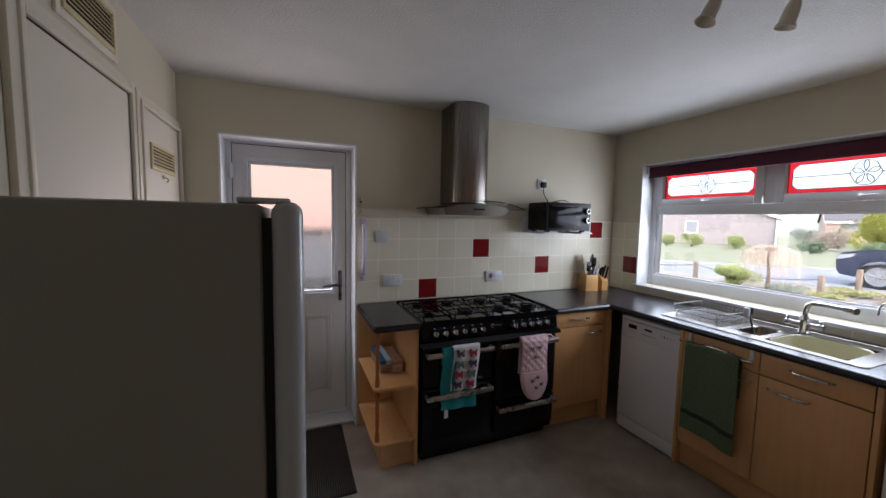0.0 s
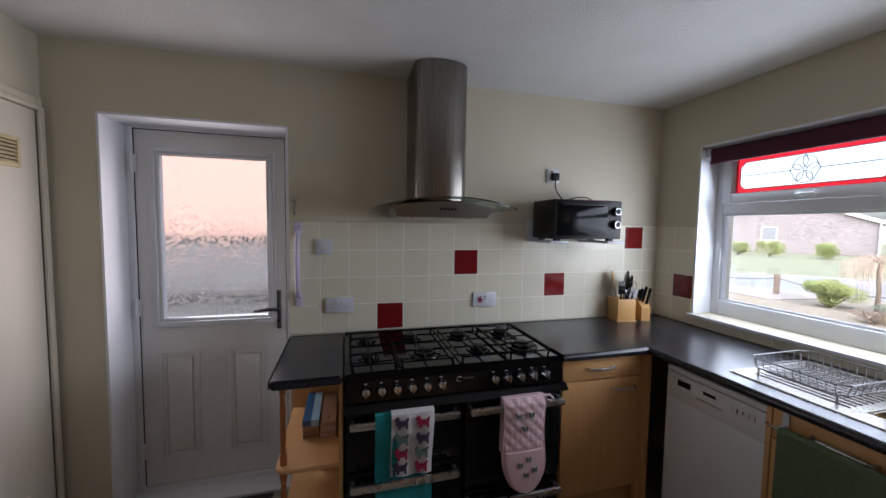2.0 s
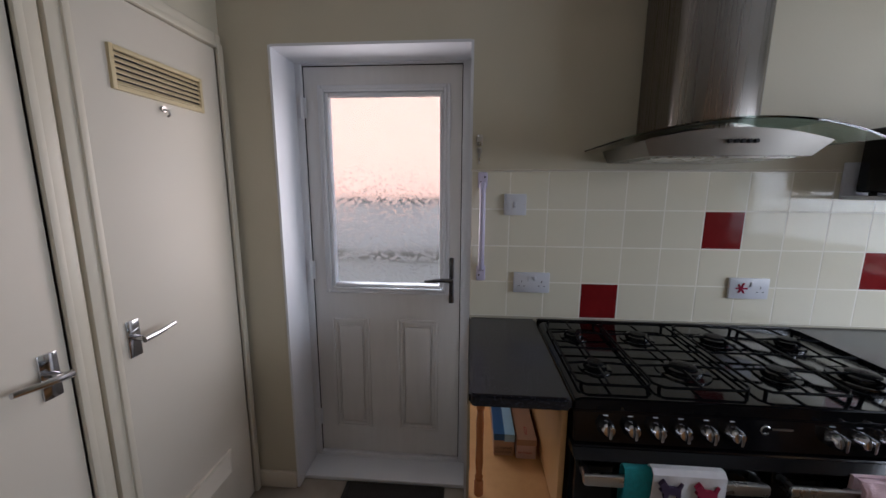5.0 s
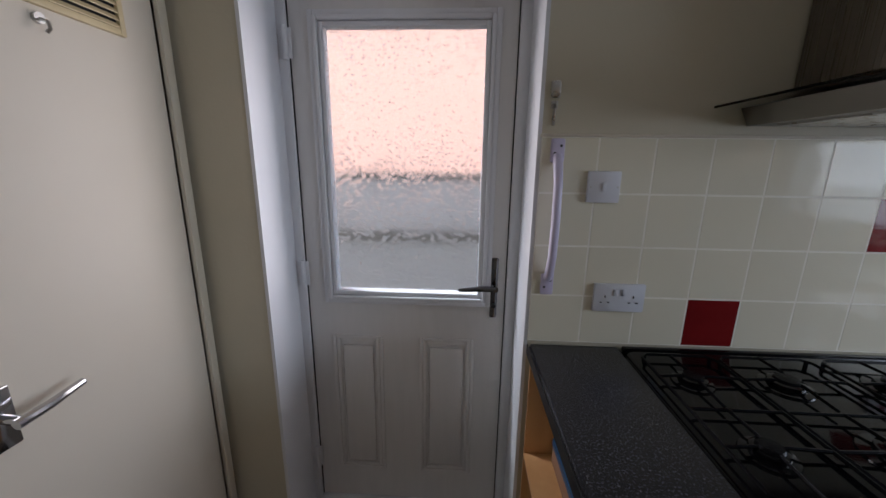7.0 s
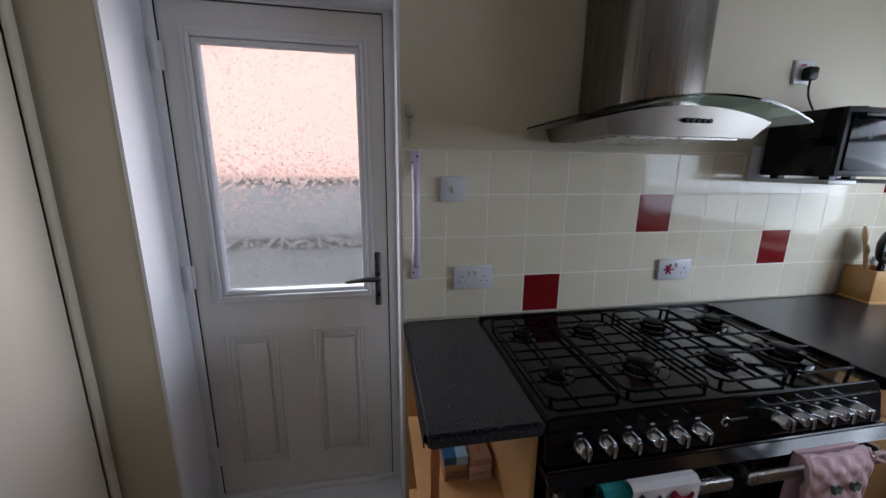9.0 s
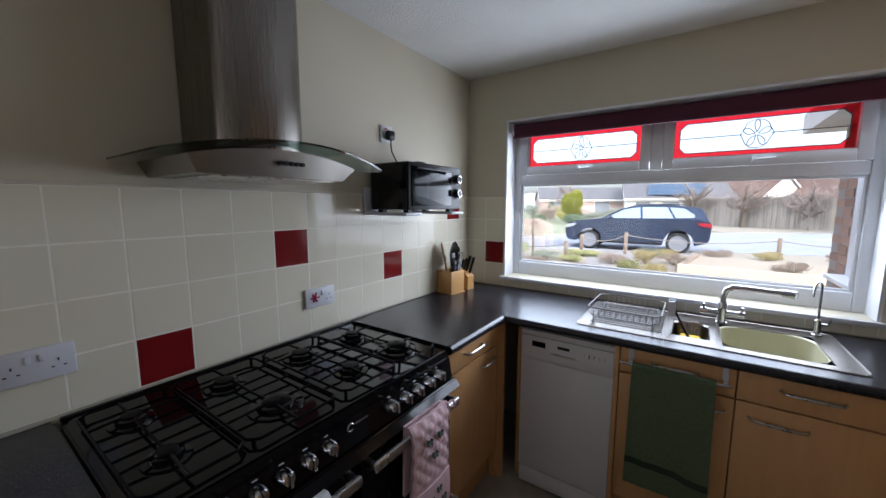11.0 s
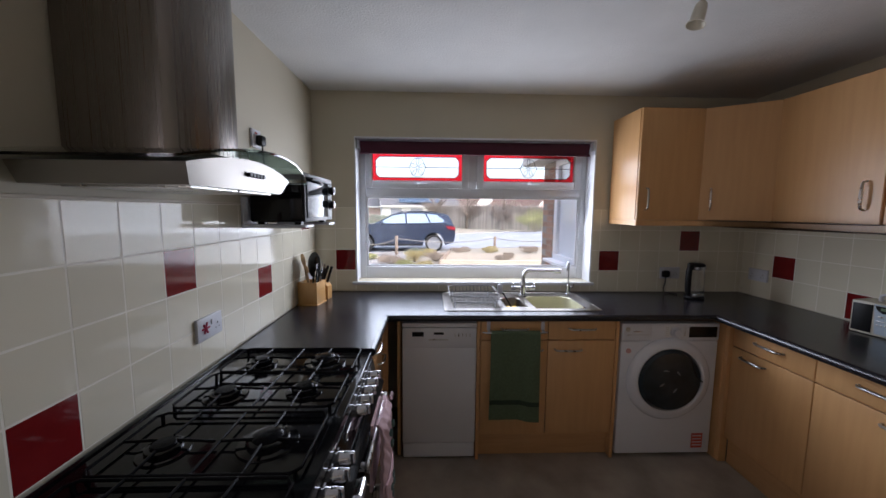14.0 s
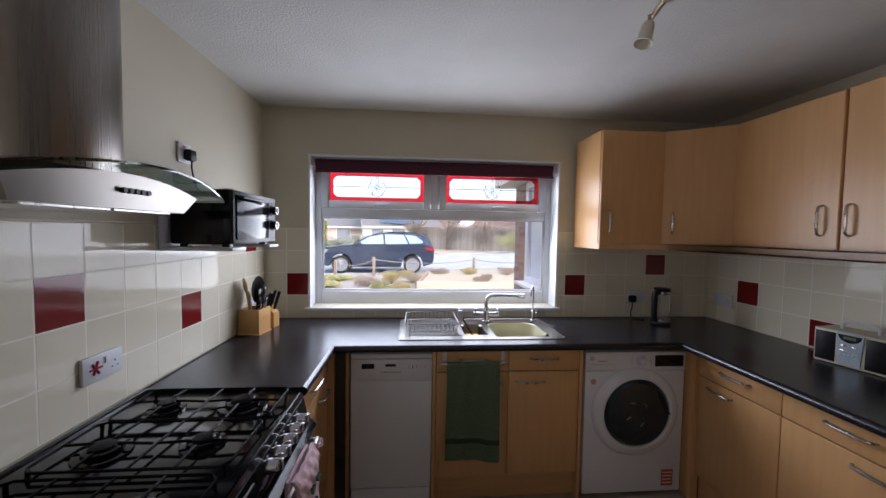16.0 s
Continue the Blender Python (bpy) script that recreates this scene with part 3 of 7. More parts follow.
wl = prism(bmesh.new(), ((.44, NORTH - .008), (.716, NORTH - .008), (.716, 1.94), (.452, 1.94), (.442, 1.952)), .872, .91, bevel=.008)
part("surface", wl, WORKTOP, wk2)
part("edge_strip", boxes((.4385, .441, 1.953, NORTH - .01, .874, .908)), BLACKPL, wk2, "dark edging strip")

# ---- wall units ----
UX, UY = 2.475, -0.30
UB, UT = 1.46, 2.155


def wall_unit(outline, face_a, face_b, label, handle_u, inset=0.02):
    """A wall cabinet of a plan outline, with one door between two plan points."""
    a, b = Vector((*face_a, 0)), Vector((*face_b, 0))
    d = (b - a).normalized()
    n = Vector((-d.y, d.x, 0))
    u = thing("wall_cabinet", (a.x, a.y, UB), label, "kitchen cabinet", "wall cabinets")
    part("body", prism(bmesh.new(), outline, UB, UT), BEECH, u)
    p, q = a + d * .0035, b - d * .0035
    door_o = [(p + n * .001).to_2d(), (q + n * .001).to_2d(), (q + n * .018).to_2d(), (p + n * .018).to_2d()]
    dm = part("door", prism(bmesh.new(), door_o, UB + .002, UT, bevel=.003), BEECH, u)
    c = a.lerp(b, handle_u) + n * .018
    bow_handle(dm, (c.x, c.y, 1.525), (c.x, c.y, 1.66), n * .025)
    return u


CX, CY = 2.29, UY  # where the diagonal door meets the south run
wall_unit([(2.83, -.01), (2.83, .40), (2.494, .40), (2.494, -.01)], (2.494, -.01), (2.494, .40), "beech-effect wall cabinet with one door", .86)
wall_unit([(2.83, -.012), (2.494, -.012), (CX, CY - .019), (CX, SOUTH + .005), (2.83, SOUTH + .005)], (CX - .001, CY - .018), (2.493, -.011), "beech-effect corner wall cabinet with a diagonal door", .84)
wall_unit([(CX - .002, SOUTH + .005), (CX - .002, UY - .019), (1.755, UY - .019), (1.755, SOUTH + .005)], (1.757, UY - .019), (CX - .002, UY - .019), "beech-effect wall cabinet with one door", .13)
wall_unit([(1.753, SOUTH + .005), (1.753, UY - .019), (1.22, UY - .019), (1.22, SOUTH + .005)], (1.22, UY - .019), (1.753, UY - .019), "beech-effect wall cabinet with one door", .93)
wall_unit([(1.218, SOUTH + .005), (1.218, UY - .019), (.77, UY - .019), (.77, SOUTH + .005)], (.77, UY - .019), (1.218, UY - .019), "beech-effect wall cabinet with one door", .12)
pm = prism(bmesh.new(), [(2.83, .402), (2.47, .402), (2.47, -.015), (CX - .01, UY - .0), (.77, UY), (.77, UY - .022), (CX - .02, UY - .022), (2.492, -.022), (2.492, .380), (2.83, .380)], UB - .036, UB - .001, bevel=.003)
solid("pelmet", pm, BEECH, "beech-effect light pelmet below the wall cabinets", "trim")

# ---- cooker ----
KX0, KX1, KY = .724, 1.724, 1.95
cooker = thing("range_cooker", (KX0, KY, 0), "wide black eight-burner range cooker with towels on its rails", "cooker")
part("body", boxes((KX0 + .004, KX1 - .004, KY + .02, NORTH - .03, .06, .885)), BLACKGLOSS, cooker, "black enamel body")
part("plinth", boxes((KX0 + .03, KX1 - .03, KY + .06, KY + .08, .004, .08)), BLACKPL, cooker)
hob = prism(bmesh.new(), [(KX0, .872), (KX0, .900), (KX0 + .02, .908), (KX1 - .03, .908), (KX1 - .012, .900), (KX1, .872)], KY + .005, NORTH - .012, "y", bevel=.004)
part("hob", hob, BLACKGLOSS, cooker, "black enamel hob")
part("hob_upstand", boxes((KX0, KX1, NORTH - .03, NORTH - .012, .90, .914), bevel=.004), BLACKGLOSS, cooker)
part("control_panel", prism(bmesh.new(), [(KY - .012, .79), (KY + .004, .872), (KY + .03, .872), (KY + .03, .79)], KX0, KX1, "x", bevel=.003), BLACKGLOSS, cooker, "black control panel")
part("shelf_trim", prism(bmesh.new(), [(KY - .045, .757), (KY - .02, .785), (KY + .03, .785), (KY + .03, .757)], KX0 - .005, KX1 + .012, "x", bevel=.004), BLACKGLOSS, cooker, "black lipped trim over the oven doors")
for i, x in enumerate([.807 + .064 * k for k in range(6)] + [1.369 + .0645 * k for k in range(5)]):
    kb = lathe(bmesh.new(), (x, KY + .0, .832), [(.021, -.002), (.022, .006), (.020, .010), (.0185, .028), (.014, .034), (.004, .035)], 24, (0, -1, .19))
    kn = part("knob", kb, CHROME, cooker, "chrome control knob")
    part("grip", box(bmesh.new(), x - .0045, x + .0045, KY - .044, KY - .012, .822, .856, .003), CHROME, kn)
    part("dial_mark", boxes((x - .006, x + .006, KY - .0005, KY + .004, .862, .8635)), WPLASTIC, kn, "printed white marks")
BADGE = boxes((1.225, 1.275, KY - .003, KY + .004, .846, .850), (1.222, 1.282, KY - .006, KY + .002, .815, .818))
tube(BADGE, [(1.207 + .011 * math.cos(a), KY - .004, .846 + .011 * math.sin(a)) for a in [.6 + k * .45 for k in range(12)]], .0022, 5)
part("maker_mark", BADGE, SATIN, cooker, "plain pale maker's mark")


def oven_door(x0, x1, z0, z1, handle=True, pane=True):
    y = KY - .0
    d = part("oven_door", box(bmesh.new(), x0, x1, y - .008, y + .018, z0, z1, .006), BLACKGLOSS, cooker, "black oven door")
    if pane:
        part("pane", box(bmesh.new(), x0 + .06, x1 - .06, y - .010, y - .007, z0 + .05, z1 - .12, .001), DARKGLASS, d, "dark oven glass")
    h = boxes((x0 + .006, x1 - .006, y - .062, y - .042, z1 - .055, z1 - .022), bevel=.009)
    for xx in (x0 + .01, x1 - .026):
        box(h, xx, xx + .016, y - .055, y - .005, z1 - .052, z1 - .026, .004)
    part("handle_bar", h, SATIN, d, "flat steel handle bar")


oven_door(KX0 + .012, 1.205, .50, .752, pane=False)
oven_door(KX0 + .012, 1.205, .11, .49)
oven_door(1.238, KX1 - .012, .335, .752)
oven_door(1.238, KX1 - .012, .11, .325, pane=False)
for bx_, by_, r in ((.83, 2.36, .030), (1.06, 2.36, .036), (1.33, 2.36, .040), (1.58, 2.36, .034), (.83, 2.12, .030), (1.09, 2.12, .046), (1.36, 2.12, .036), (1.595, 2.12, .048)):
    bn = part("burner", lathe(bmesh.new(), (bx_, by_, .907), [(r * 1.65, 0), (r * 1.6, .006), (r * 1.15, .008), (r * 1.1, .018), (r * .95, .02)], 28), BLACKGLOSS, cooker, "enamel burner bowl")
    part("burner_ring", lathe(bmesh.new(), (bx_, by_, .918), [(r * .98, 0), (r, .004), (r * .95, .008), (r * .5, .008)], 28), SATIN, bn, "bare metal burner ring")
    part("burner_cap", lathe(bmesh.new(), (bx_, by_, .925), [(r * .8, 0), (r * .82, .004), (r * .7, .008), (r * .2, .009)], 28), BLACKMATT, bn, "black burner cap")


def grate(x0, x1, y0, y1, burners):
    z, r, c = .925, .0040, .02
    ring = tube(bmesh.new(), [(x0 + c, y0, z), (x1 - c, y0, z), (x1, y0 + c, z), (x1, y1 - c, z), (x1 - c, y1, z), (x0 + c, y1, z), (x0, y1 - c, z), (x0, y0 + c, z)], r, 8, closed=True)
    frame_ = part("pan_support", ring, BLACKMATT, cooker, "black cast pan support")
    for bx0, by0 in burners:
        for dx, dy in ((1, 0), (-1, 0), (0, 1), (0, -1)):
            far = (x1 if dx > 0 else x0 if dx < 0 else bx0, y1 if dy > 0 else y0 if dy < 0 else by0)
            near = (bx0 + dx * .022, by0 + dy * .022)
            if dy and abs(far[1] - by0) > .14:
                far = (bx0, by0 + dy * .115)
            part("bar", tube(bmesh.new(), [(far[0], far[1], z), (near[0] + dx * .01, near[1] + dy * .01, z + .004), (near[0], near[1], z + .004)], [r, r, .003], 6), BLACKMATT, frame_)
    ym = (y0 + y1) / 2
    part("bar", tube(bmesh.new(), [(x0, ym, z), (x1, ym, z)], r, 6), BLACKMATT, frame_)
    for x, y in ((x0 + .01, y0 + .01), (x1 - .01, y0 + .01), (x0 + .01, y1 - .01), (x1 - .01, y1 - .01)):
        part("foot", rod(bmesh.new(), (x, y, .907), (x, y, z), .005, n=8), BLACKMATT, frame_)


for x0, x1, bs in ((.745, .945, (.83,)), (.955, 1.205, (1.075,)), (1.232, 1.462, (1.345,)), (1.472, 1.690, (1.590,))):
    grate(x0, x1, 1.995, 2.47, [(b, y) for b in bs for y in (2.12, 2.36)])

# ---- extractor hood ----
HX = 1.205
hood = thing("extractor_hood", (HX, NORTH, 1.57), "stainless steel chimney cooker hood with a curved glass canopy", "cooker hood")
half = .138
def arc_plan(h, straight, bow, n=12):
    """Half-round fronted outline from the wall out."""
    return [(HX - h, NORTH - .009)] + [(HX - h * math.cos(math.pi * k / n) , NORTH - straight - bow * math.sin(math.pi * k / n)) for k in range(n + 1)] + [(HX + h, NORTH - .009)]
part("chimney", prism(bmesh.new(), arc_plan(half, .225, .08), 1.643, TOP - .002), STEEL, hood, "brushed steel chimney with a rounded front", 40)
body = bmesh.new()
nx = 16
BTM = 1.556
front = [(HX + .26 * t, NORTH - .362 - .012 * (1 - t * t), 1.634 - .034 * t * t) for t in [k / nx * 2 - 1 for k in range(nx + 1)]]
top = [body.verts.new(p) for p in front]
bot = [body.verts.new((HX - .012 + (p[0] - HX) * .87, p[1] + .010, BTM)) for p in front]
tb = [body.verts.new((p[0], NORTH - .012, p[2])) for p in front]
bb = [body.verts.new((HX - .012 + (p[0] - HX) * .87, NORTH - .012, BTM)) for p in front]
for k in range(nx):
    for u, w in ((top, bot), (tb, top), (bot, bb), (bb, tb)):
        body.faces.new((u[k], u[k + 1], w[k + 1], w[k]))
body.faces.new((top[0], bot[0], bb[0], tb[0]))
body.faces.new((top[-1], tb[-1], bb[-1], bot[-1]))
bmesh.ops.recalc_face_normals(body, faces=body.faces[:])
part("hood_body", body, material("plain_stainless_steel", (0.22, 0.205, 0.185), 0.33, 1.0, scale=30, second=(0.21, 0.195, 0.175)), hood, "brushed steel canopy body", 40)
for k in range(5):
    part("push_button", rod(bmesh.new(), (HX - .03 + .018 * k, NORTH - .379, 1.596), (HX - .03 + .018 * k, NORTH - .355, 1.596), .006, n=14), BLACKPL, hood, "black push button")
gl = bmesh.new()
rows_ = []
for j in range(9):
    v = j / 8
    r_ = []
    for k in range(25):
        t = k / 24 * 2 - 1
        x = HX + .022 + t * .35
        yf = NORTH - .385 - .045 * (1 - t * t)
        y = NORTH - .012 + (yf - NORTH + .012) * v
        z = 1.655 - .050 * t * t
        r_.append((x, y, z))
    rows_.append(r_)
va = [[gl.verts.new(p) for p in r] for r in rows_]
vb = [[gl.verts.new((p[0], p[1], p[2] - .006)) for p in r] for r in rows_]
for j in range(8):
    for k in range(24):
        gl.faces.new((va[j][k], va[j][k + 1], va[j + 1][k + 1], va[j + 1][k]))
        gl.faces.new((vb[j][k], vb[j + 1][k], vb[j + 1][k + 1], vb[j][k + 1]))
for k in range(24):
    gl.faces.new((va[8][k], va[8][k + 1], vb[8][k + 1], vb[8][k]))
    gl.faces.new((va[0][k + 1], va[0][k], vb[0][k], vb[0][k + 1]))
for j in range(8):
    gl.faces.new((va[j][0], va[j + 1][0], vb[j + 1][0], vb[j][0]))
    gl.faces.new((va[j + 1][24], va[j][24], vb[j][24], vb[j + 1][24]))
bmesh.ops.recalc_face_normals(gl, faces=gl.faces[:])
part("glass_canopy", gl, glass("green_tinted_glass", 0.0, (0.50, 0.66, 0.60)), hood, "curved tinted glass canopy", 40)
for i in range(2):
    part("grease_filter", boxes((HX - .2 + .2 * i, HX - .01 + .2 * i, NORTH - .33, NORTH - .06, 1.552, 1.5565)), SATIN, hood, "metal grease filter")

# ---- microwave on brackets ----
REDTRIM = material("red_printed_film", (0.35, 0.02, 0.02), .35, scale=9)
MX0, MX1, MY0, MY1, MZ0, MZ1 = 1.855, 2.30, 2.27, 2.515, 1.45, 1.675
mw = thing("mini_oven", (MX0, MY0, MZ0), "small black tabletop oven standing on wall brackets", "microwave oven")
part("casing", box(bmesh.new(), MX0, MX1, MY0 + .012, MY1, MZ0, MZ1, .008), BLACKGLOSS, mw)
part("front_frame", box(bmesh.new(), MX0, MX1, MY0, MY0 + .014, MZ0 + .002, MZ1 - .002, .004), BLACKPL, mw)
part("door_glass", box(bmesh.new(), MX0 + .02, MX1 - .10, MY0 - .006, MY0 + .001, MZ0 + .02, MZ1 - .02, .002), DARKGLASS, mw, "dark glass door")
part("handle_bar", box(bmesh.new(), MX0 + .03, MX1 - .11, MY0 - .03, MY0 - .016, MZ1 - .035, MZ1 - .022, .004), BLACKPL, mw, "black door handle")
part("red_print", boxes((MX0 + .17, MX1 - .06, MY0 + .016, MY0 + .05, MZ1 - .001, MZ1 + .0015)), REDTRIM, mw, "red printed strip on the top edge")
for z in (1.61, 1.535):
    kb = part("knob", lathe(bmesh.new(), (MX1 - .045, MY0, z), [(.028, 0), (.028, .004), (.022, .006), (.02, .022), (.017, .024)], 28, (0, -1, 0)), BLACKPL, mw, "black knob with a chrome ring")
    part("knob_ring", tube(bmesh.new(), [(MX1 - .045 + .0185 * math.cos(a * math.pi / 10), MY0 - .024, z + .0185 * math.sin(a * math.pi / 10)) for a in range(20)], .003, 6, closed=True), CHROME, kb, "chrome ring")
    part("knob_face", lathe(bmesh.new(), (MX1 - .045, MY0 - .0235, z), [(.0175, 0), (.0175, .003), (.01, .004)], 20, (0, -1, 0)), BLACKPL, kb)
for x in (MX0 + .03, MX1 - .06):
    for y in (MY0 + .03, MY1 - .05):
        part("foot", boxes((x, x + .03, y, y + .03, MZ0 - .012, MZ0 + .001)), BLACKPL, mw)
brk = thing("wall_bracket", (MX0, NORTH, 1.42), "white painted shelf brackets under the small oven", "bracket")
for x in (MX0 - .03, MX1 - .10):
    b_ = boxes((x, x + .12, MY0 - .01, NORTH - .012, 1.424, 1.438), (x, x + .12, NORTH - .022, NORTH - .01, 1.424, 1.56), bevel=.004)
    part("bracket_arm", b_, WPLASTIC, brk, "white bracket arm")

PINKCARD = material("pink_sticker", (0.55, 0.30, 0.28), .4, scale=20)
# ---- dishwasher and washing machine ----
dwx = 2.262
dw = thing("dishwasher", (dwx, 1.42, 0), "slim white freestanding dishwasher under the worktop", "dishwasher")
part("body", box(bmesh.new(), dwx + .02, 2.80, 1.434, 1.868, .03, .835, .004), APPLIANCE, dw)
part("lid", box(bmesh.new(), dwx + .002, 2.80, 1.430, 1.872, .825, .852, .006), APPLIANCE, dw)
part("control_panel", box(bmesh.new(), dwx, dwx + .022, 1.432, 1.870, .70, .823, .005), APPLIANCE, dw)
part("door", box(bmesh.new(), dwx + .002, dwx + .022, 1.432, 1.870, .105, .702, .004), APPLIANCE, dw)
part("kick_plate", boxes((dwx + .006, dwx + .03, 1.436, 1.866, .012, .10), bevel=.002), APPLIANCE, dw)
part("display", boxes((dwx - .001, dwx + .002, 1.745, 1.812, .772, .80)), BLACKGLOSS, dw, "small dark display")
part("maker_bar", boxes((dwx - .001, dwx + .002, 1.628, 1.685, .783, .797)), BLACKPL, dw, "plain dark bar of lettering")
part("panel_marks", boxes(*[(dwx - .001, dwx + .002, 1.47 + .022 * k, 1.475 + .022 * k, .77, .79) for k in range(5)]), SATIN, dw, "tiny grey symbols")
part("recessed_grip", box(bmesh.new(), dwx - .0015, dwx + .002, 1.60, 1.715, .748, .757, .001), SATIN, dw, "recessed grip")

WMF = 2.262
wm = thing("washing_machine", (WMF, .26, 0), "white front-loading washing machine with a dark porthole", "washing machine")
part("body", box(bmesh.new(), WMF + .012, 2.80, -.03, .562, .02, .85, .008), APPLIANCE, wm)
part("front_panel", box(bmesh.new(), WMF, WMF + .02, -.032, .564, .02, .74, .008), APPLIANCE, wm)
part("control_panel", box(bmesh.new(), WMF - .004, WMF + .02, -.032, .564, .742, .85, .006), APPLIANCE, wm)
WC = (WMF, .266, .505)
dr_ = part("door", lathe(bmesh.new(), WC, [(.255, -.002), (.256, .008), (.25, .018), (.235, .030), (.205, .036), (.195, .030), (.19, .012)], 64, (-1, 0, 0)), APPLIANCE, wm, "round white door surround")
part("porthole", lathe(bmesh.new(), (WMF - .012, WC[1], WC[2]), [(.196, 0), (.194, .012), (.175, .032), (.13, .040), (.05, .043)], 64, (-1, 0, 0)), material("dark_porthole_glass", (0.012, 0.018, 0.022), 0.05, scale=9, second=(0.035, 0.05, 0.06)), dr_, "smoked glass porthole")
part("drum", lathe(bmesh.new(), (WMF - .005, WC[1], WC[2]), [(.19, 0), (.19, .003), (.18, .006)], 48, (-1, 0, 0)), BLACKPL, dr_, "dark drum")
part("program_dial", lathe(bmesh.new(), (WMF - .004, .236, .797), [(.034, 0), (.034, .004), (.025, .008), (.022, .02), (.02, .022)], 32, (-1, 0, 0)), WPLASTIC, wm, "silver programme dial")
bf = bmesh.new()
for y, z, a in ((.31, .575, .1), (.235, .56, .9), (.33, .49, -.6), (.25, .455, -.9)):
    dy, dz = math.cos(a) * .017, math.sin(a) * .017
    tube(bf, [(WMF - .0545, y - dy, z - dz), (WMF - .0565, y, z + .003), (WMF - .0545, y + dy, z + dz)], [.002, .005, .002], 6)
part("drum_baffles", bf, material("grey_plastic_baffles", (0.16, 0.17, 0.18), .3, scale=20), dr_, "pale drum baffles behind the glass")
part("display", boxes((WMF - .007, WMF - .003, -.015, .155, .765, .83)), BLACKGLOSS, wm, "black display")
part("detergent_drawer", box(bmesh.new(), WMF - .007, WMF, .385, .555, .755, .843, .003), APPLIANCE, wm, "white detergent drawer")
for x in (WMF + .03, 2.7):
    for y in (-.01, .5):
        part("foot", boxes((x, x + .04, y, y + .04, 0, .021)), BLACKPL, wm)
part("door_latch", tube(bmesh.new(), [(WMF - .038, .165, .655), (WMF - .044, .15, .62), (WMF - .046, .135, .57), (WMF - .044, .11, .525), (WMF - .038, .075, .50)], [.004, .007, .009, .008, .004], 8), BLACKPL, dr_, "black curved door grip")
part("energy_label", boxes((WMF - .0012, WMF + .001, .015, .085, .055, .15)), material("orange_red_sticker", (0.50, 0.06, 0.03), .4, scale=4), wm, "orange-red sticker")
part("label_lines", boxes(*[(WMF - .002, WMF + .001, .022, .078, z, z + .006) for z in (.07, .09, .11, .13)]), WPLASTIC, wm, "pale unreadable label lines")
part("round_badge", rod(bmesh.new(), (WMF - .0085, .53, .815), (WMF - .006, .53, .815), .014, n=20), SATIN, wm, "small round grey badge")
part("panel_marks", boxes(*[(WMF - .0052, WMF - .003, .28 + .0 * k, .30, .775 + .012 * k, .778 + .012 * k) for k in range(5)], *[(WMF - .0052, WMF - .003, .175, .19, .775 + .012 * k, .778 + .012 * k) for k in range(5)]), SATIN, wm, "tiny grey programme marks")
part("badge_bar", boxes((WMF - .0085, WMF - .006, .44, .50, .798, .803), (WMF - .0085, WMF - .006, .40, .53, .78, .783)), SATIN, wm, "plain grey bars of lettering")
part("round_sticker", rod(bmesh.new(), (WMF - .001, .515, .68), (WMF + .001, .515, .68), .016, n=20), PINKCARD, wm, "small round pink and white sticker")

# ---- sink ----
sink = thing("sink", (2.34, 1.1, .91), "inset stainless steel sink with drainer and one and a half bowls", "sink")
sx0, sx1, sy0, sy1 = 2.315, 2.79, .66, 1.618


def bowl(bm, x0, x1, y0, y1, ztop, depth, r=.05, rim=None):
    """A rounded bowl, open at the top."""
    def ring(g, z, rr):
        pts = []
        for cx, cy, a0 in ((x1 - rr - g, y1 - rr - g, 0), (x0 + rr + g, y1 - rr - g, 90), (x0 + rr + g, y0 + rr + g, 180), (x1 - rr - g, y0 + rr + g, 270)):
            for k in range(7):
                a = radians(a0 + 15 * k)
                pts.append(bm.verts.new((cx + rr * math.cos(a), cy + rr * math.sin(a), z)))
        return pts
    rings = [ring(0, ztop, r), ring(.006, ztop - .006, r), ring(.012, ztop - depth + .03, r), ring(.03, ztop - depth + .006, r), ring(.06, ztop - depth, r * .8)]
    for u, w in zip(rings, rings[1:]):
        for k in range(len(u)):
            j = (k + 1) % len(u)
            bm.faces.new((u[k], u[j], w[j], w[k]))
    bm.faces.new(rings[-1][::-1])
    return bm


plate = boxes((sx0, sx1, 1.235, sy1, .909, .9135), (sx0, 2.36, sy0, 1.235, .909, .9135), (2.695, sx1, sy0, 1.235, .909, .9135), (2.36, 2.695, sy0, .735, .909, .9135), (2.36, 2.695, 1.055, 1.095, .909, .9135), (2.36, 2.40, 1.095, 1.235, .909, .9135), (2.645, 2.695, 1.095, 1.235, .909, .9135))
part("plate", plate, STEEL, sink, "stainless rim and drainer")
rim = bmesh.new()
tube(rim, [(sx0 + .02, sy0, .911), (sx1 - .02, sy0, .911), (sx1, sy0 + .02, .911), (sx1, sy1 - .02, .911), (sx1 - .02, sy1, .911), (sx0 + .02, sy1, .911), (sx0, sy1 - .02, .911), (sx0, sy0 + .02, .911)], .0045, 8, closed=True)
for k in range(11):
    x = 2.39 + k * .031
    tube(rim, [(x, sy1 - .05, .9125), (x, 1.27, .9135)], .004, 6)
part("drainer_ribs", rim, STEEL, sink, "raised rolled rim and drainer ribs")
part("main_bowl", bowl(bmesh.new(), 2.357, 2.698, .732, 1.058, .9125, .15, .085), material("cream_washing_up_bowl", (0.62, 0.60, 0.42), 0.35, scale=4), sink, "main bowl with a cream plastic washing-up bowl")
part("half_bowl", bowl(bmesh.new(), 2.397, 2.648, 1.092, 1.238, .9125, .10, .04), STEEL, sink, "small half bowl")

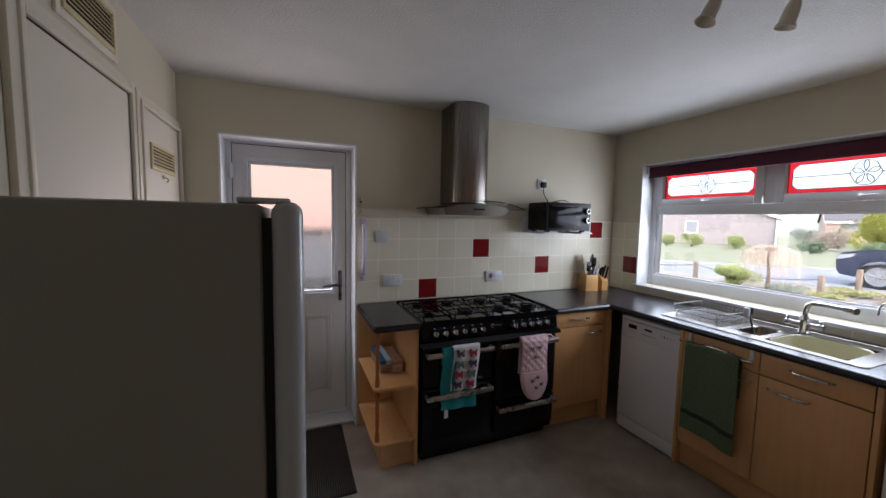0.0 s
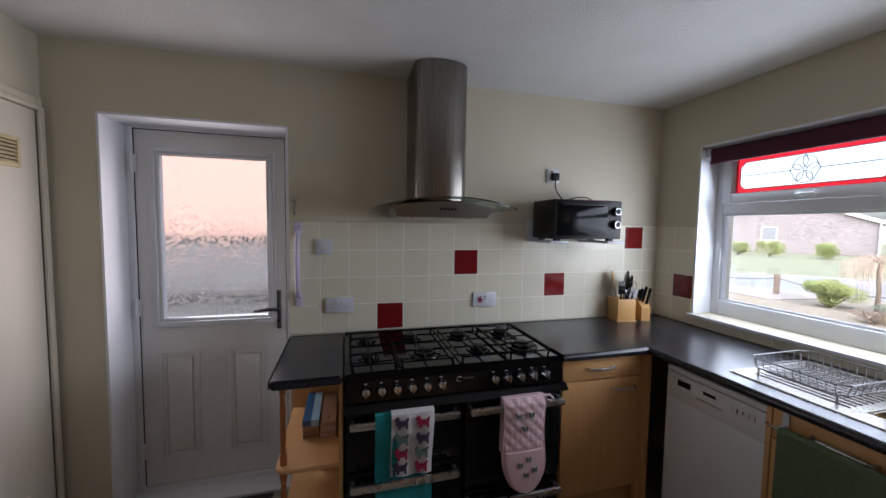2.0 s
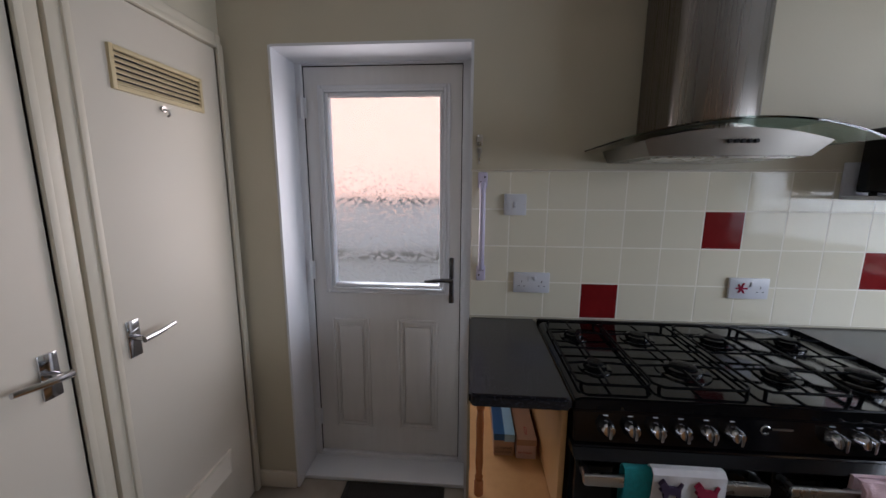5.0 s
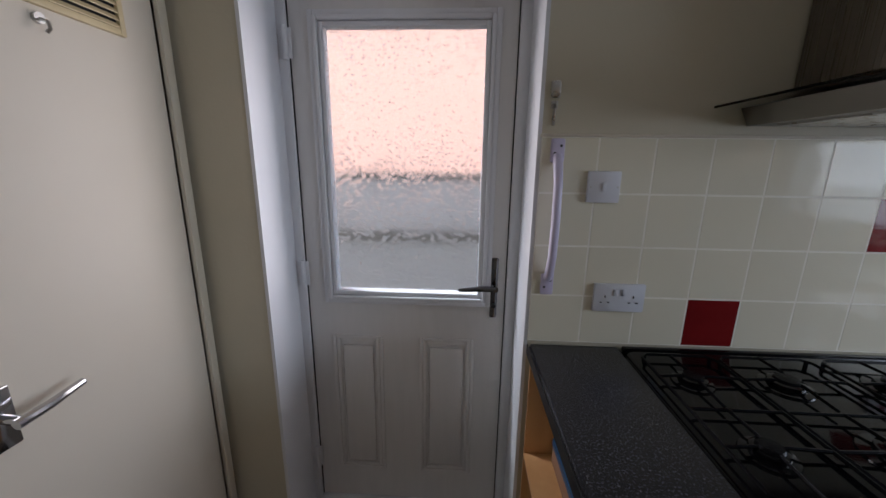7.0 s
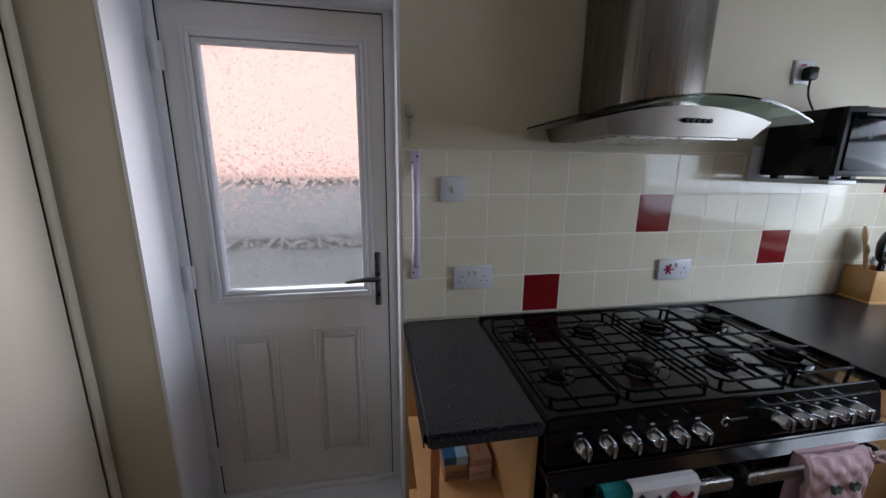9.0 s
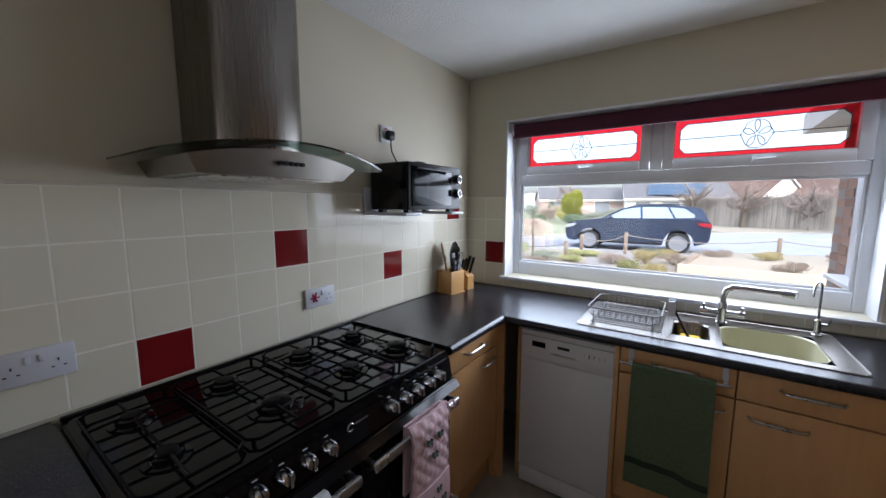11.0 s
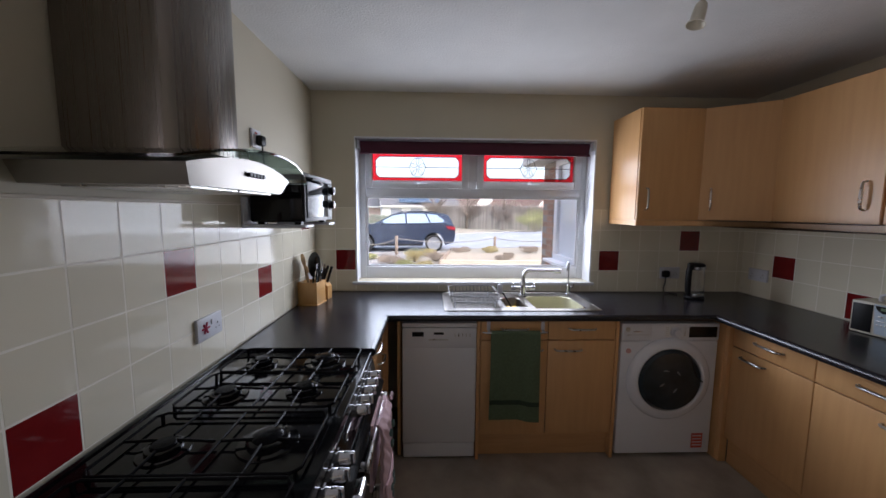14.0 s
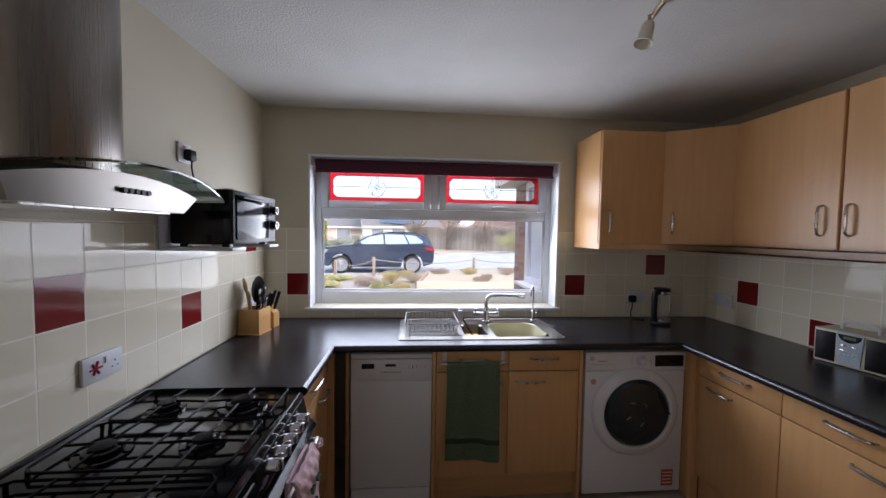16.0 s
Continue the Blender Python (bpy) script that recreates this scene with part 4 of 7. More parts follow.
# ---- taps, rack and washing-up things ----
tap = thing("mixer_tap", (2.73, 1.045, .9135), "chrome two-lever mixer tap with a long swivel spout behind the sink", "tap")
tb_ = lathe(bmesh.new(), (2.73, 1.045, .912), [(.026, 0), (.026, .006), (.02, .01), (.019, .07), (.022, .075), (.017, .10)], 24)
part("tap_body", tb_, CHROME, tap)
part("spout", tube(bmesh.new(), [(2.73, 1.045, .98), (2.735, 1.045, 1.04), (2.732, 1.035, 1.075), (2.725, 1.01, 1.092), (2.70, .95, 1.096), (2.655, .87, 1.101), (2.64, .835, 1.102)], [.013, .013, .014, .014, .012, .012, .014], 14), CHROME, tap)
part("spout_tip", rod(bmesh.new(), (2.648, .85, 1.101), (2.628, .81, 1.101), .017, n=18), CHROME, tap, "chrome spout end")
for s_ in (-1, 1):
    h_ = rod(bmesh.new(), (2.73, 1.045, .962), (2.73, 1.045 + s_ * .06, .962), .014, n=14)
    rod(h_, (2.73, 1.045 + s_ * .06, .962), (2.73, 1.045 + s_ * .085, .962), .018, .016, n=14)
    rod(h_, (2.73, 1.045 + s_ * .072, .97), (2.715, 1.045 + s_ * .074, 1.0), .006, .005, n=8)
    part("tap_lever", h_, CHROME, tap, "chrome tap lever")
ft = thing("filter_tap", (2.74, .715, .9135), "slim chrome swan-neck water filter tap beside the sink", "tap")
part("tap_body", lathe(bmesh.new(), (2.74, .715, .912), [(.02, 0), (.02, .008), (.012, .012), (.012, .07), (.006, .075)], 20), CHROME, ft)
part("spout", tube(bmesh.new(), [(2.74, .715, .98), (2.74, .715, 1.10)] + [(2.74 - .032 + .032 * math.cos(a * math.pi / 8), .715 + .018 * (1 - math.cos(a * math.pi / 8)), 1.12 + .035 * math.sin(a * math.pi / 8)) for a in range(0, 9)] + [(2.675, .752, 1.095)], .0045, 10), CHROME, ft)
part("tap_lever", tube(bmesh.new(), [(2.74, .715, .965), (2.735, .685, .967), (2.735, .678, .99)], [.006, .005, .004], 8), CHROME, ft)

rack = thing("dish_rack", (2.52, 1.42, .9135), "grey wire dish drying rack on the steel drainer", "dish rack")
rk = bmesh.new()
rx0, rx1, ry0, ry1 = 2.37, 2.70, 1.275, 1.585
def loop_(bm, x0, x1, y0, y1, z, r, c=.03):
    tube(bm, [(x0 + c, y0, z), (x1 - c, y0, z), (x1, y0 + c, z), (x1, y1 - c, z), (x1 - c, y1, z), (x0 + c, y1, z), (x0, y1 - c, z), (x0, y0 + c, z)], r, 6, closed=True)
loop_(rk, rx0, rx1, ry0, ry1, .985, .003)
loop_(rk, rx0 + .01, rx1 - .01, ry0 + .01, ry1 - .01, .945, .0022)
for k in range(8):
    x = rx0 + .03 + k * (rx1 - rx0 - .06) / 7
    tube(rk, [(x, ry0, .985), (x, ry0 + .012, .94), (x, ry0 + .02, .935), (x, ry1 - .02, .935), (x, ry1 - .012, .94), (x, ry1, .985)], .0014, 5)
for k in range(11):
    y = ry0 + .03 + k * (ry1 - ry0 - .06) / 10
    tube(rk, [(rx0, y, .985), (rx0 + .012, y, .94), (rx1 - .012, y, .94), (rx1, y, .985)], .0014, 5)
    tube(rk, [(rx1 - .10, y, .94), (rx1 - .10, y + .006, .995), (rx1 - .10, y + .012, .94)], .0014, 5)
part("wire_basket", rk, material("grey_coated_wire", (0.22, 0.22, 0.23), 0.4, .3, scale=30), rack)
for x in (rx0 + .02, rx1 - .02):
    for y in (ry0 + .03, ry1 - .03):
        part("foot", rod(bmesh.new(), (x, y, .9135), (x, y, .945), .004, n=8), WPLASTIC, rack)
brush = thing("washing_up_brush", (2.55, 1.25, .92), "washing-up brush with a black handle leaning in the half bowl", "brush")
part("handle", tube(bmesh.new(), [(2.50, 1.16, .86), (2.53, 1.19, .91), (2.575, 1.235, .985)], [.006, .005, .006], 8), BLACKPL, brush)
part("brush_head", box(bmesh.new(), 2.565, 2.60, 1.225, 1.262, .98, 1.03, .010), BLACKPL, brush, "black brush head")
part("bristles", box(bmesh.new(), 2.55, 2.566, 1.228, 1.26, .965, 1.025, .004), WPLASTIC, brush, "pale grey bristles")
YEL = material("yellow_sponge", (0.75, 0.50, 0.05), 0.9, scale=60, bump=.5, bump_scale=200)
PINKR = material("red_scouring_pad", (0.55, 0.06, 0.05), 0.9, scale=60, bump=.5, bump_scale=200)
sp = thing("sponge", (2.5, 1.16, .87), "yellow and red washing-up sponges in the half bowl", "sponge")
part("yellow_sponge", box(bmesh.new(), 2.50, 2.59, 1.125, 1.205, .825, .87, .008), YEL, sp)
part("red_sponge", box(bmesh.new(), 2.415, 2.49, 1.13, 1.20, .825, .88, .008), PINKR, sp)

# ---- wooden blocks with tools ----
BAMBOO = material("bamboo_block", (0.62, 0.36, 0.13), 0.35, scale=12, second=(0.52, 0.28, 0.09), stretch=(6, 6, 0.6), mix=.8)
WOODSP = material("pale_wooden_spoon", (0.55, 0.38, 0.22), 0.6, scale=14, second=(0.46, 0.30, 0.16), stretch=(5, 5, .6))
ub = thing("utensil_block", (2.49, 2.465, .91), "square bamboo utensil holder full of kitchen tools on the corner worktop", "utensil holder")
U = Matrix.Translation((2.497, 2.463, .91)) @ Matrix.Rotation(radians(-8), 4, "Z")
def placed(bm, m):
    bm.transform(m)
    return bm
ubm = bmesh.new()
for r_ in ((-.062, .062, -.062, -.052, .008, .145), (-.062, .062, .052, .062, .008, .145), (-.062, -.052, -.052, .052, .008, .145), (.052, .062, -.052, .052, .008, .145), (-.068, .068, -.068, .068, 0, .008)):
    box(ubm, *r_, bevel=.0015)
part("wooden_box", placed(ubm, U), BAMBOO, ub)
part("lettering", placed(boxes(*[(-.035 + .0095 * k, -.030 + .0095 * k, -.0626, -.0615, .092, .101) for k in range(8)]), U), BEECHD, ub, "small burnt lettering too fine to read")
part("inner_shadow", placed(boxes((-.052, .052, -.052, .052, .06, .062)), U), BLACKPL, ub, "dark inside")
def spoon(name, base, top, mat, label, bowl_r=.024):
    base, top = Vector(base), Vector(top)
    b_ = tube(bmesh.new(), [base, base.lerp(top, .5), base.lerp(top, .75)], [.005, .0055, .006], 8)
    d_ = (top - base).normalized()
    q = d_.to_track_quat("Z", "Y").to_matrix().to_4x4()
    bmesh.ops.create_icosphere(b_, subdivisions=2, radius=1, matrix=Matrix.Translation(base.lerp(top, .87)) @ q @ Matrix.Diagonal((bowl_r, .009, bowl_r * 1.5, 1)))
    part(name, b_, mat, ub, label)
spoon("wooden_spoon", (2.48, 2.47, .98), (2.452, 2.50, 1.225), WOODSP, "pale wooden spoon", .03)
spoon("wooden_spoon", (2.47, 2.46, .98), (2.447, 2.478, 1.16), WOODSP, "pale wooden spoon", .018)
spoon("ladle", (2.50, 2.46, .98), (2.52, 2.45, 1.185), BLACKGLOSS, "black nylon ladle", .055)
spoon("slotted_turner", (2.52, 2.47, .98), (2.555, 2.455, 1.165), BLACKGLOSS, "black nylon turner", .046)
spoon("masher", (2.51, 2.43, .98), (2.515, 2.42, 1.12), BLACKPL, "black nylon spoon", .022)
tube_ = tube(bmesh.new(), [(2.455, 2.425, .98), (2.45, 2.415, 1.10)], [.005, .006], 8)
box(tube_, 2.425, 2.475, 2.408, 2.413, 1.09, 1.175, .002)
part("slotted_server", tube_, BLACKGLOSS, ub, "black nylon slotted server")
whisk = tube(bmesh.new(), [(2.53, 2.425, .98), (2.54, 2.415, 1.08)], .006, 8)
for k in range(4):
    a = k * math.pi / 4
    tube(whisk, [(2.54 + .026 * math.sin(u * math.pi) * math.cos(a), 2.415 + .026 * math.sin(u * math.pi) * math.sin(a), 1.08 + .09 * (1 - (1 - u) ** 2)) for u in [j / 8 for j in range(9)]], .0011, 5)
    tube(whisk, [(2.54 - .026 * math.sin(u * math.pi) * math.cos(a), 2.415 - .026 * math.sin(u * math.pi) * math.sin(a), 1.08 + .09 * (1 - (1 - u) ** 2)) for u in [j / 8 for j in range(9)]], .0011, 5)
part("whisk", whisk, CHROME, ub, "steel wire whisk")
spoon("steel_server", (2.49, 2.43, .98), (2.488, 2.425, 1.12), CHROME, "steel serving spoon", .018)
kbk = thing("knife_block", (2.63, 2.42, .91), "small slanted bamboo knife block with knives in the worktop corner", "knife block")
K = Matrix.Translation((2.635, 2.43, .91)) @ Matrix.Rotation(radians(78), 4, "Z")
part("wooden_block", placed(prism(bmesh.new(), [(-.045, 0), (.05, 0), (.075, .10), (.02, .145), (-.045, .09)], -.03, .03, "y", bevel=.002), K), BAMBOO, kbk)
for i, (dx, dy, l) in enumerate(((-.02, -.015, .12), (.0, .0, .13), (.012, .016, .11), (.035, -.012, .10), (.04, .012, .095))):
    hk = tube(bmesh.new(), [(dx, dy, .115 - abs(dx) * .3), (dx - l * .30, dy, .115 + l * .85)], [.0085, .0095], 8)
    part("knife_handle", placed(hk, K), BLACKPL, kbk, "black riveted knife handle")

# ---- shelf unit by the back door ----
su = thing("open_shelf_unit", (.45, 1.99, 0), "open beech-effect end shelf unit with turned pine posts", "shelf unit")
part("side_panel", boxes((.70, .716, 1.975, 2.535, .002, .871), bevel=.001), BEECH, su)
part("back_panel", boxes((.452, .70, 2.528, 2.54, .002, .871)), BEECH, su)
for z in (.50, .157):
    o = [(.45, 2.528), (.45, 2.03), (.457, 2.008), (.475, 1.995), (.50, 1.99), (.70, 1.99), (.70, 2.528)]
    part("shelf", prism(bmesh.new(), o, z, z + .018, bevel=.003), BEECH, su)
part("plinth", boxes((.50, .70, 2.02, 2.036, .002, .157), (.50, .516, 2.036, 2.528, .002, .157)), BEECHD, su)
for z0, z1 in ((.518, .872), (.175, .50)):
    L = z1 - z0
    pr = [(.014, 0), (.014, L * .12), (.010, L * .14), (.013, L * .17), (.009, L * .2), (.012, L * .32), (.0105, L * .5), (.012, L * .68), (.009, L * .8), (.013, L * .83), (.010, L * .86), (.014, L * .88), (.014, L)]
    part("turned_post", lathe(bmesh.new(), (.478, 2.035, z0), pr, 18), TURNED, su, "varnished turned pine post")
CARD_B = material("blue_printed_card", (0.02, 0.10, 0.25), 0.5, scale=8)
CARD_LB = material("pale_blue_card", (0.35, 0.55, 0.70), 0.5, scale=8)
CARD_T = material("brown_card", (0.42, 0.25, 0.16), 0.6, scale=20)
CARD_P = material("pale_pink_card", (0.60, 0.42, 0.38), 0.5, scale=8)
REDINK = material("red_ink", (0.40, 0.03, 0.03), 0.5, scale=8)
INK = material("dark_ink", (0.03, 0.03, 0.04), 0.6, scale=8)


def words(text, size, m, mat, parent, name="lettering"):
    """Flat lettering as a mesh, laid out by m, with the text reading along local x."""
    cu = bpy.data.curves.new(name, "FONT")
    cu.body, cu.size, cu.extrude, cu.align_x = text, size, .0003, "LEFT"
    tmp = bpy.data.objects.new(name, cu)
    me = bpy.data.meshes.new_from_object(tmp)
    bpy.data.objects.remove(tmp)
    bm = bmesh.new()
    bm.from_mesh(me)
    bm.transform(m)
    return part(name, bm, mat, parent, "printed words: " + text.lower(), 0)


def upright_y(x, y, z):
    """Text on a face that looks towards -y."""
    return Matrix.Translation((x, y, z)) @ Matrix.Rotation(radians(90), 4, "X")


def upright_x(x, y, z):
    """Text on a face that looks towards -x."""
    return Matrix.Translation((x, y, z)) @ Matrix.Rotation(radians(-90), 4, "Z") @ Matrix.Rotation(radians(90), 4, "X")


c1 = thing("cling_film_box", (.57, 2.35, .518), "blue and white catering cling film box lying on the shelf", "box")
part("carton", box(bmesh.new(), .535, .606, 2.205, 2.50, .518, .60, .002), CARD_T, c1)
part("blue_band", boxes((.534, .607, 2.204, 2.501, .578, .6025)), CARD_B, c1)
part("pale_lid", boxes((.572, .6078, 2.203, 2.5015, .575, .6035)), CARD_LB, c1)
words("CATERING", .012, upright_y(.541, 2.2035, .545), INK, c1)
words("CLING FILM", .0105, upright_y(.541, 2.2035, .53), INK, c1)
c2 = thing("foil_box", (.65, 2.35, .518), "pink and brown value foil box lying on the shelf", "box")
part("carton", box(bmesh.new(), .613, .682, 2.195, 2.49, .518, .59, .002), CARD_P, c2)
part("red_end", boxes((.6125, .6825, 2.1945, 2.4905, .57, .5925)), CARD_T, c2)
words("VALUE", .016, Matrix.Translation((.655, 2.22, .5927)) @ Matrix.Rotation(radians(90), 4, "Z"), REDINK, c2)
words("UK VALUE", .010, upright_y(.620, 2.194, .54), REDINK, c2)

# ---- towels and mitt ----
TEAL = material("teal_towelling", (0.02, 0.28, 0.30), 0.95, scale=80, second=(0.012, 0.20, 0.22), bump=.8, bump_scale=500)
WCLOTH = material("white_printed_cotton", (0.68, 0.66, 0.68), 0.9, scale=60, bump=.4, bump_scale=500)
PINKC = material("pink_quilted_cotton", (0.70, 0.50, 0.53), 0.9, scale=14, second=(0.64, 0.44, 0.48), bump=.5, bump_scale=300)
GREENT = material("dark_green_towelling", (0.13, 0.18, 0.10), 0.95, scale=70, second=(0.09, 0.13, 0.07), bump=1.0, bump_scale=500)
GREEND = material("green_towel_woven_band", (0.022, 0.042, 0.024), 0.9, scale=70, bump=.4, bump_scale=300)
PURPLE = material("dark_print", (0.05, 0.03, 0.07), 0.9, scale=30)
GREYP = material("grey_green_print", (0.10, 0.15, 0.13), 0.9, scale=30)
REDP = material("crimson_print", (0.30, 0.01, 0.05), 0.9, scale=30)


def cloth(bm, rows, cols, at, thick):
    """A hanging cloth with thickness; at(u, v) gives its face and the way to its back."""
    fa, ba = [], []
    for j in range(rows + 1):
        pts = [at(i / cols, j / rows) for i in range(cols + 1)]
        fa.append([bm.verts.new(p) for p, n in pts])
        ba.append([bm.verts.new(Vector(p) + Vector(n) * thick) for p, n in pts])
    for j in range(rows):
        for i in range(cols):
            bm.faces.new((fa[j][i], fa[j + 1][i], fa[j + 1][i + 1], fa[j][i + 1]))
            bm.faces.new((ba[j][i], ba[j][i + 1], ba[j + 1][i + 1], ba[j + 1][i]))
    for j in range(rows):
        bm.faces.new((fa[j][0], ba[j][0], ba[j + 1][0], fa[j + 1][0]))
        bm.faces.new((fa[j][-1], fa[j + 1][-1], ba[j + 1][-1], ba[j][-1]))
    for i in range(cols):
        bm.faces.new((fa[0][i], fa[0][i + 1], ba[0][i + 1], ba[0][i]))
        bm.faces.new((fa[-1][i], ba[-1][i], ba[-1][i + 1], fa[-1][i + 1]))
    bmesh.ops.recalc_face_normals(bm, faces=bm.faces[:])
    return bm


def drape_y(x0, x1, ztop, zfront, yf, fold=.006, waves=2.2, phase=0.0, back=.10, droop=0.0):
    """A towel over a bar along x, hanging towards -y."""
    def at(u, v):
        x = x0 + (x1 - x0) * u
        L = ztop - zfront
        s = v * (L + back + .04) - back
        wob = fold * math.sin(u * waves * 2 * math.pi + phase) * min(1, max(0, s) / L * 1.6 + .15) + min(.040, .22 * max(0, s - .09))
        if s < 0:
            return (x, yf + .036, ztop + s), (0, -1, 0)
        if s < .04:
            a = s / .04 * math.pi
            return (x, yf + .018 + .018 * math.cos(a), ztop + .016 * math.sin(a)), (0, -math.cos(a), -math.sin(a))
        return (x + .01 * droop * (s - .04), yf + wob, ztop - (s - .04) - droop * .02 * u), (0, 1, 0)
    return at


tw = thing("tea_towel", (.96, 1.885, .745), "white printed tea towel over a teal towel on the cooker rail", "towel")
part("teal_layer", cloth(bmesh.new(), 34, 16, drape_y(.842, 1.06, .742, .40, 1.884, .006, 1.6, 1.0), .004), TEAL, tw, "teal towel layer")
part("printed_layer", cloth(bmesh.new(), 34, 16, drape_y(.905, 1.08, .752, .47, 1.874, .005, 2.0, 0.4), .003), WCLOTH, tw, "white cotton with coloured patches")
part("hem", cloth(bmesh.new(), 6, 16, lambda u, v: ((.845 + .235 * u, 1.912 + .004 * math.sin(u * 12), .435 - .075 * v - .008 * u), (0, 1, 0)), .004), TEAL, tw, "teal hem below the lower rail")
part("care_label", boxes((.862, .885, 1.906, 1.908, .312, .362)), WCLOTH, tw, "small white label")
# loose coloured patches
pr_ = {0: bmesh.new(), 1: bmesh.new(), 2: bmesh.new()}
DOG = ((-.027, -.004), (-.023, .002), (-.030, .012), (-.024, .020), (-.019, .026), (-.013, .020), (-.008, .008), (.014, .008), (.022, .020), (.026, .018), (.021, .004), (.022, -.024), (.014, -.024), (.011, -.012), (-.006, -.012), (-.009, -.024), (-.017, -.024), (-.018, -.008))
for i in range(2):
    for j in range(4):
        cx, cz = .948 + .086 * i, .722 - .070 * j - .004 * i
        y_ = 1.873 + .005 * math.sin((cx - .905) / .175 * 4 * math.pi + .4) + min(.040, .22 * max(0, .752 - cz - .09)) - .0055
        prism(pr_[(i * 2 + j) % 3], [(cx + dx * 1.02, cz + dz * 1.0) for dx, dz in DOG], y_, y_ + .010, "y")
for k, (m_, l_) in enumerate(((PURPLE, "dark printed patches"), (GREYP, "grey-green printed patches"), (REDP, "crimson printed patches"))):
    tagged(part("print", pr_[k], m_, tw, l_), kind="stuff")
mt = thing("oven_mitt", (1.49, 1.88, .75), "pink quilted oven glove hung over the cooker rail", "oven glove")


def mitt(u, v):
    z = .768 - .43 * v
    a_, b_ = 1.388 + .004 * math.sin(v * 9), 1.592 - .012 * math.sin(v * 5)
    if v > .62:
        k = (v - .62) / .38
        sh = math.sqrt(max(0.0, 1 - k * k))
        m_ = (a_ + b_) / 2 + .0
        a_, b_ = m_ - (m_ - a_) * max(sh, .04), m_ + (b_ - m_) * max(sh, .04)
    x = a_ + (b_ - a_) * u
    q = 0.0
    if v < .52:
        q = .006 * abs(math.sin((x + z) * 62)) * abs(math.sin((x - z) * 62)) ** .8
    y = 1.868 - q - .012 * math.sin(math.pi * u) ** .5 + (.02 * (1 - v / .06) if v < .06 else 0)
    return (x, y, z), (0, 1, 0)


part("quilted_front", cloth(bmesh.new(), 70, 40, mitt, .012), PINKC, mt)
part("pocket", cloth(bmesh.new(), 30, 20, lambda u, v: ((lambda p: (p[0], p[1] - .010, p[2]))(mitt(.06 + .88 * u, .54 + .44 * v)[0]), (0, 1, 0)), .006), PINKC, mt, "plain pink pocket")
part("back_half", cloth(bmesh.new(), 10, 4, lambda u, v: ((1.39 + .2 * u, 1.90 + .006 * v, .765 - .25 * v), (0, 1, 0)), .010), PINKC, mt)
part("piping", tube(bmesh.new(), [mitt(.0, v / 24)[0] for v in range(25)] + [mitt(1.0, 1 - v / 24)[0] for v in range(25)], .0045, 6), PINKC, mt, "pink bound edge")
part("hanging_loop", tube(bmesh.new(), [(1.575, 1.862, .77), (1.60, 1.858, .775), (1.622, 1.86, .755), (1.615, 1.862, .742), (1.59, 1.865, .752)], .005, 6), PINKC, mt)
mp_ = bmesh.new()
for cx, cz in ((1.48, .64), (1.51, .70), (1.45, .70), (1.46, .48), (1.50, .50), (1.49, .43), (1.53, .45)):
    prism(mp_, [(cx + dx * .45, cz + dz * .45) for dx, dz in DOG], 1.840, 1.850, "y")
tagged(part("print", mp_, GREYP, mt, "small grey printed patches"), kind="stuff")

rail = thing("towel_rail", (2.23, 1.2, .82), "chrome over-door towel rail hooked over the drawer front", "towel rail")
rb_ = tube(bmesh.new(), [(2.213, 1.405, .812), (2.205, 1.38, .812), (2.205, 1.05, .812), (2.213, 1.025, .812)], .005, 10)
part("rail_bar", rb_, CHROME, rail)
for y in (1.365, 1.045):
    part("hook", boxes((2.246, 2.2505, y - .01, y + .01, .815, .878), (2.246, 2.275, y - .01, y + .01, .8705, .8715), (2.212, 2.249, y - .006, y + .006, .806, .818), bevel=.0004), WPLASTIC, rail, "white hook")


def green(u, v):
    y = 1.352 - .275 * u - .02 * v * (u - .5)
    L, back = .525, .22
    s = v * (L + back + .036) - back
    wob = .007 * math.sin(u * 3.4 * math.pi + .6 + v) * min(1, max(0, s) * 3) + .002 * math.sin(u * 23 + v * 7)
    if s < 0:
        return (2.226, y, .812 + s), (-1, 0, 0)
    if s < .036:
        a = s / .036 * math.pi
        return (2.208 + .018 * math.cos(a), y, .812 + .012 * math.sin(a)), (-math.cos(a), 0, -math.sin(a))
    return (2.19 + wob * .8, y, .812 - (s - .036) + .01 * math.sin(u * 5) * v), (1, 0, 0)


gt = thing("hand_towel", (2.19, 1.21, .81), "dark green towelling hand towel folded over the rail", "towel")
part("towelling", cloth(bmesh.new(), 70, 30, green, .005), GREENT, gt)
part("woven_band", cloth(bmesh.new(), 4, 30, lambda u, v: ((lambda p: (p[0] - .001, p[1], p[2]))(green(u, .845 + .035 * v)[0]), (1, 0, 0)), .002), GREEND, gt, "darker woven band")

# ---- electrics ----
def plate_y(name, x0, x1, z0, z1, label, kind_, y=NORTH - .007, s=-1):
    p = thing(name, ((x0 + x1) / 2, y, z0), label, kind_)
    part("faceplate", box(bmesh.new(), x0, x1, min(y, y + s * .012), max(y, y + s * .012), z0, z1, .003), WPLASTIC, p)
    return p


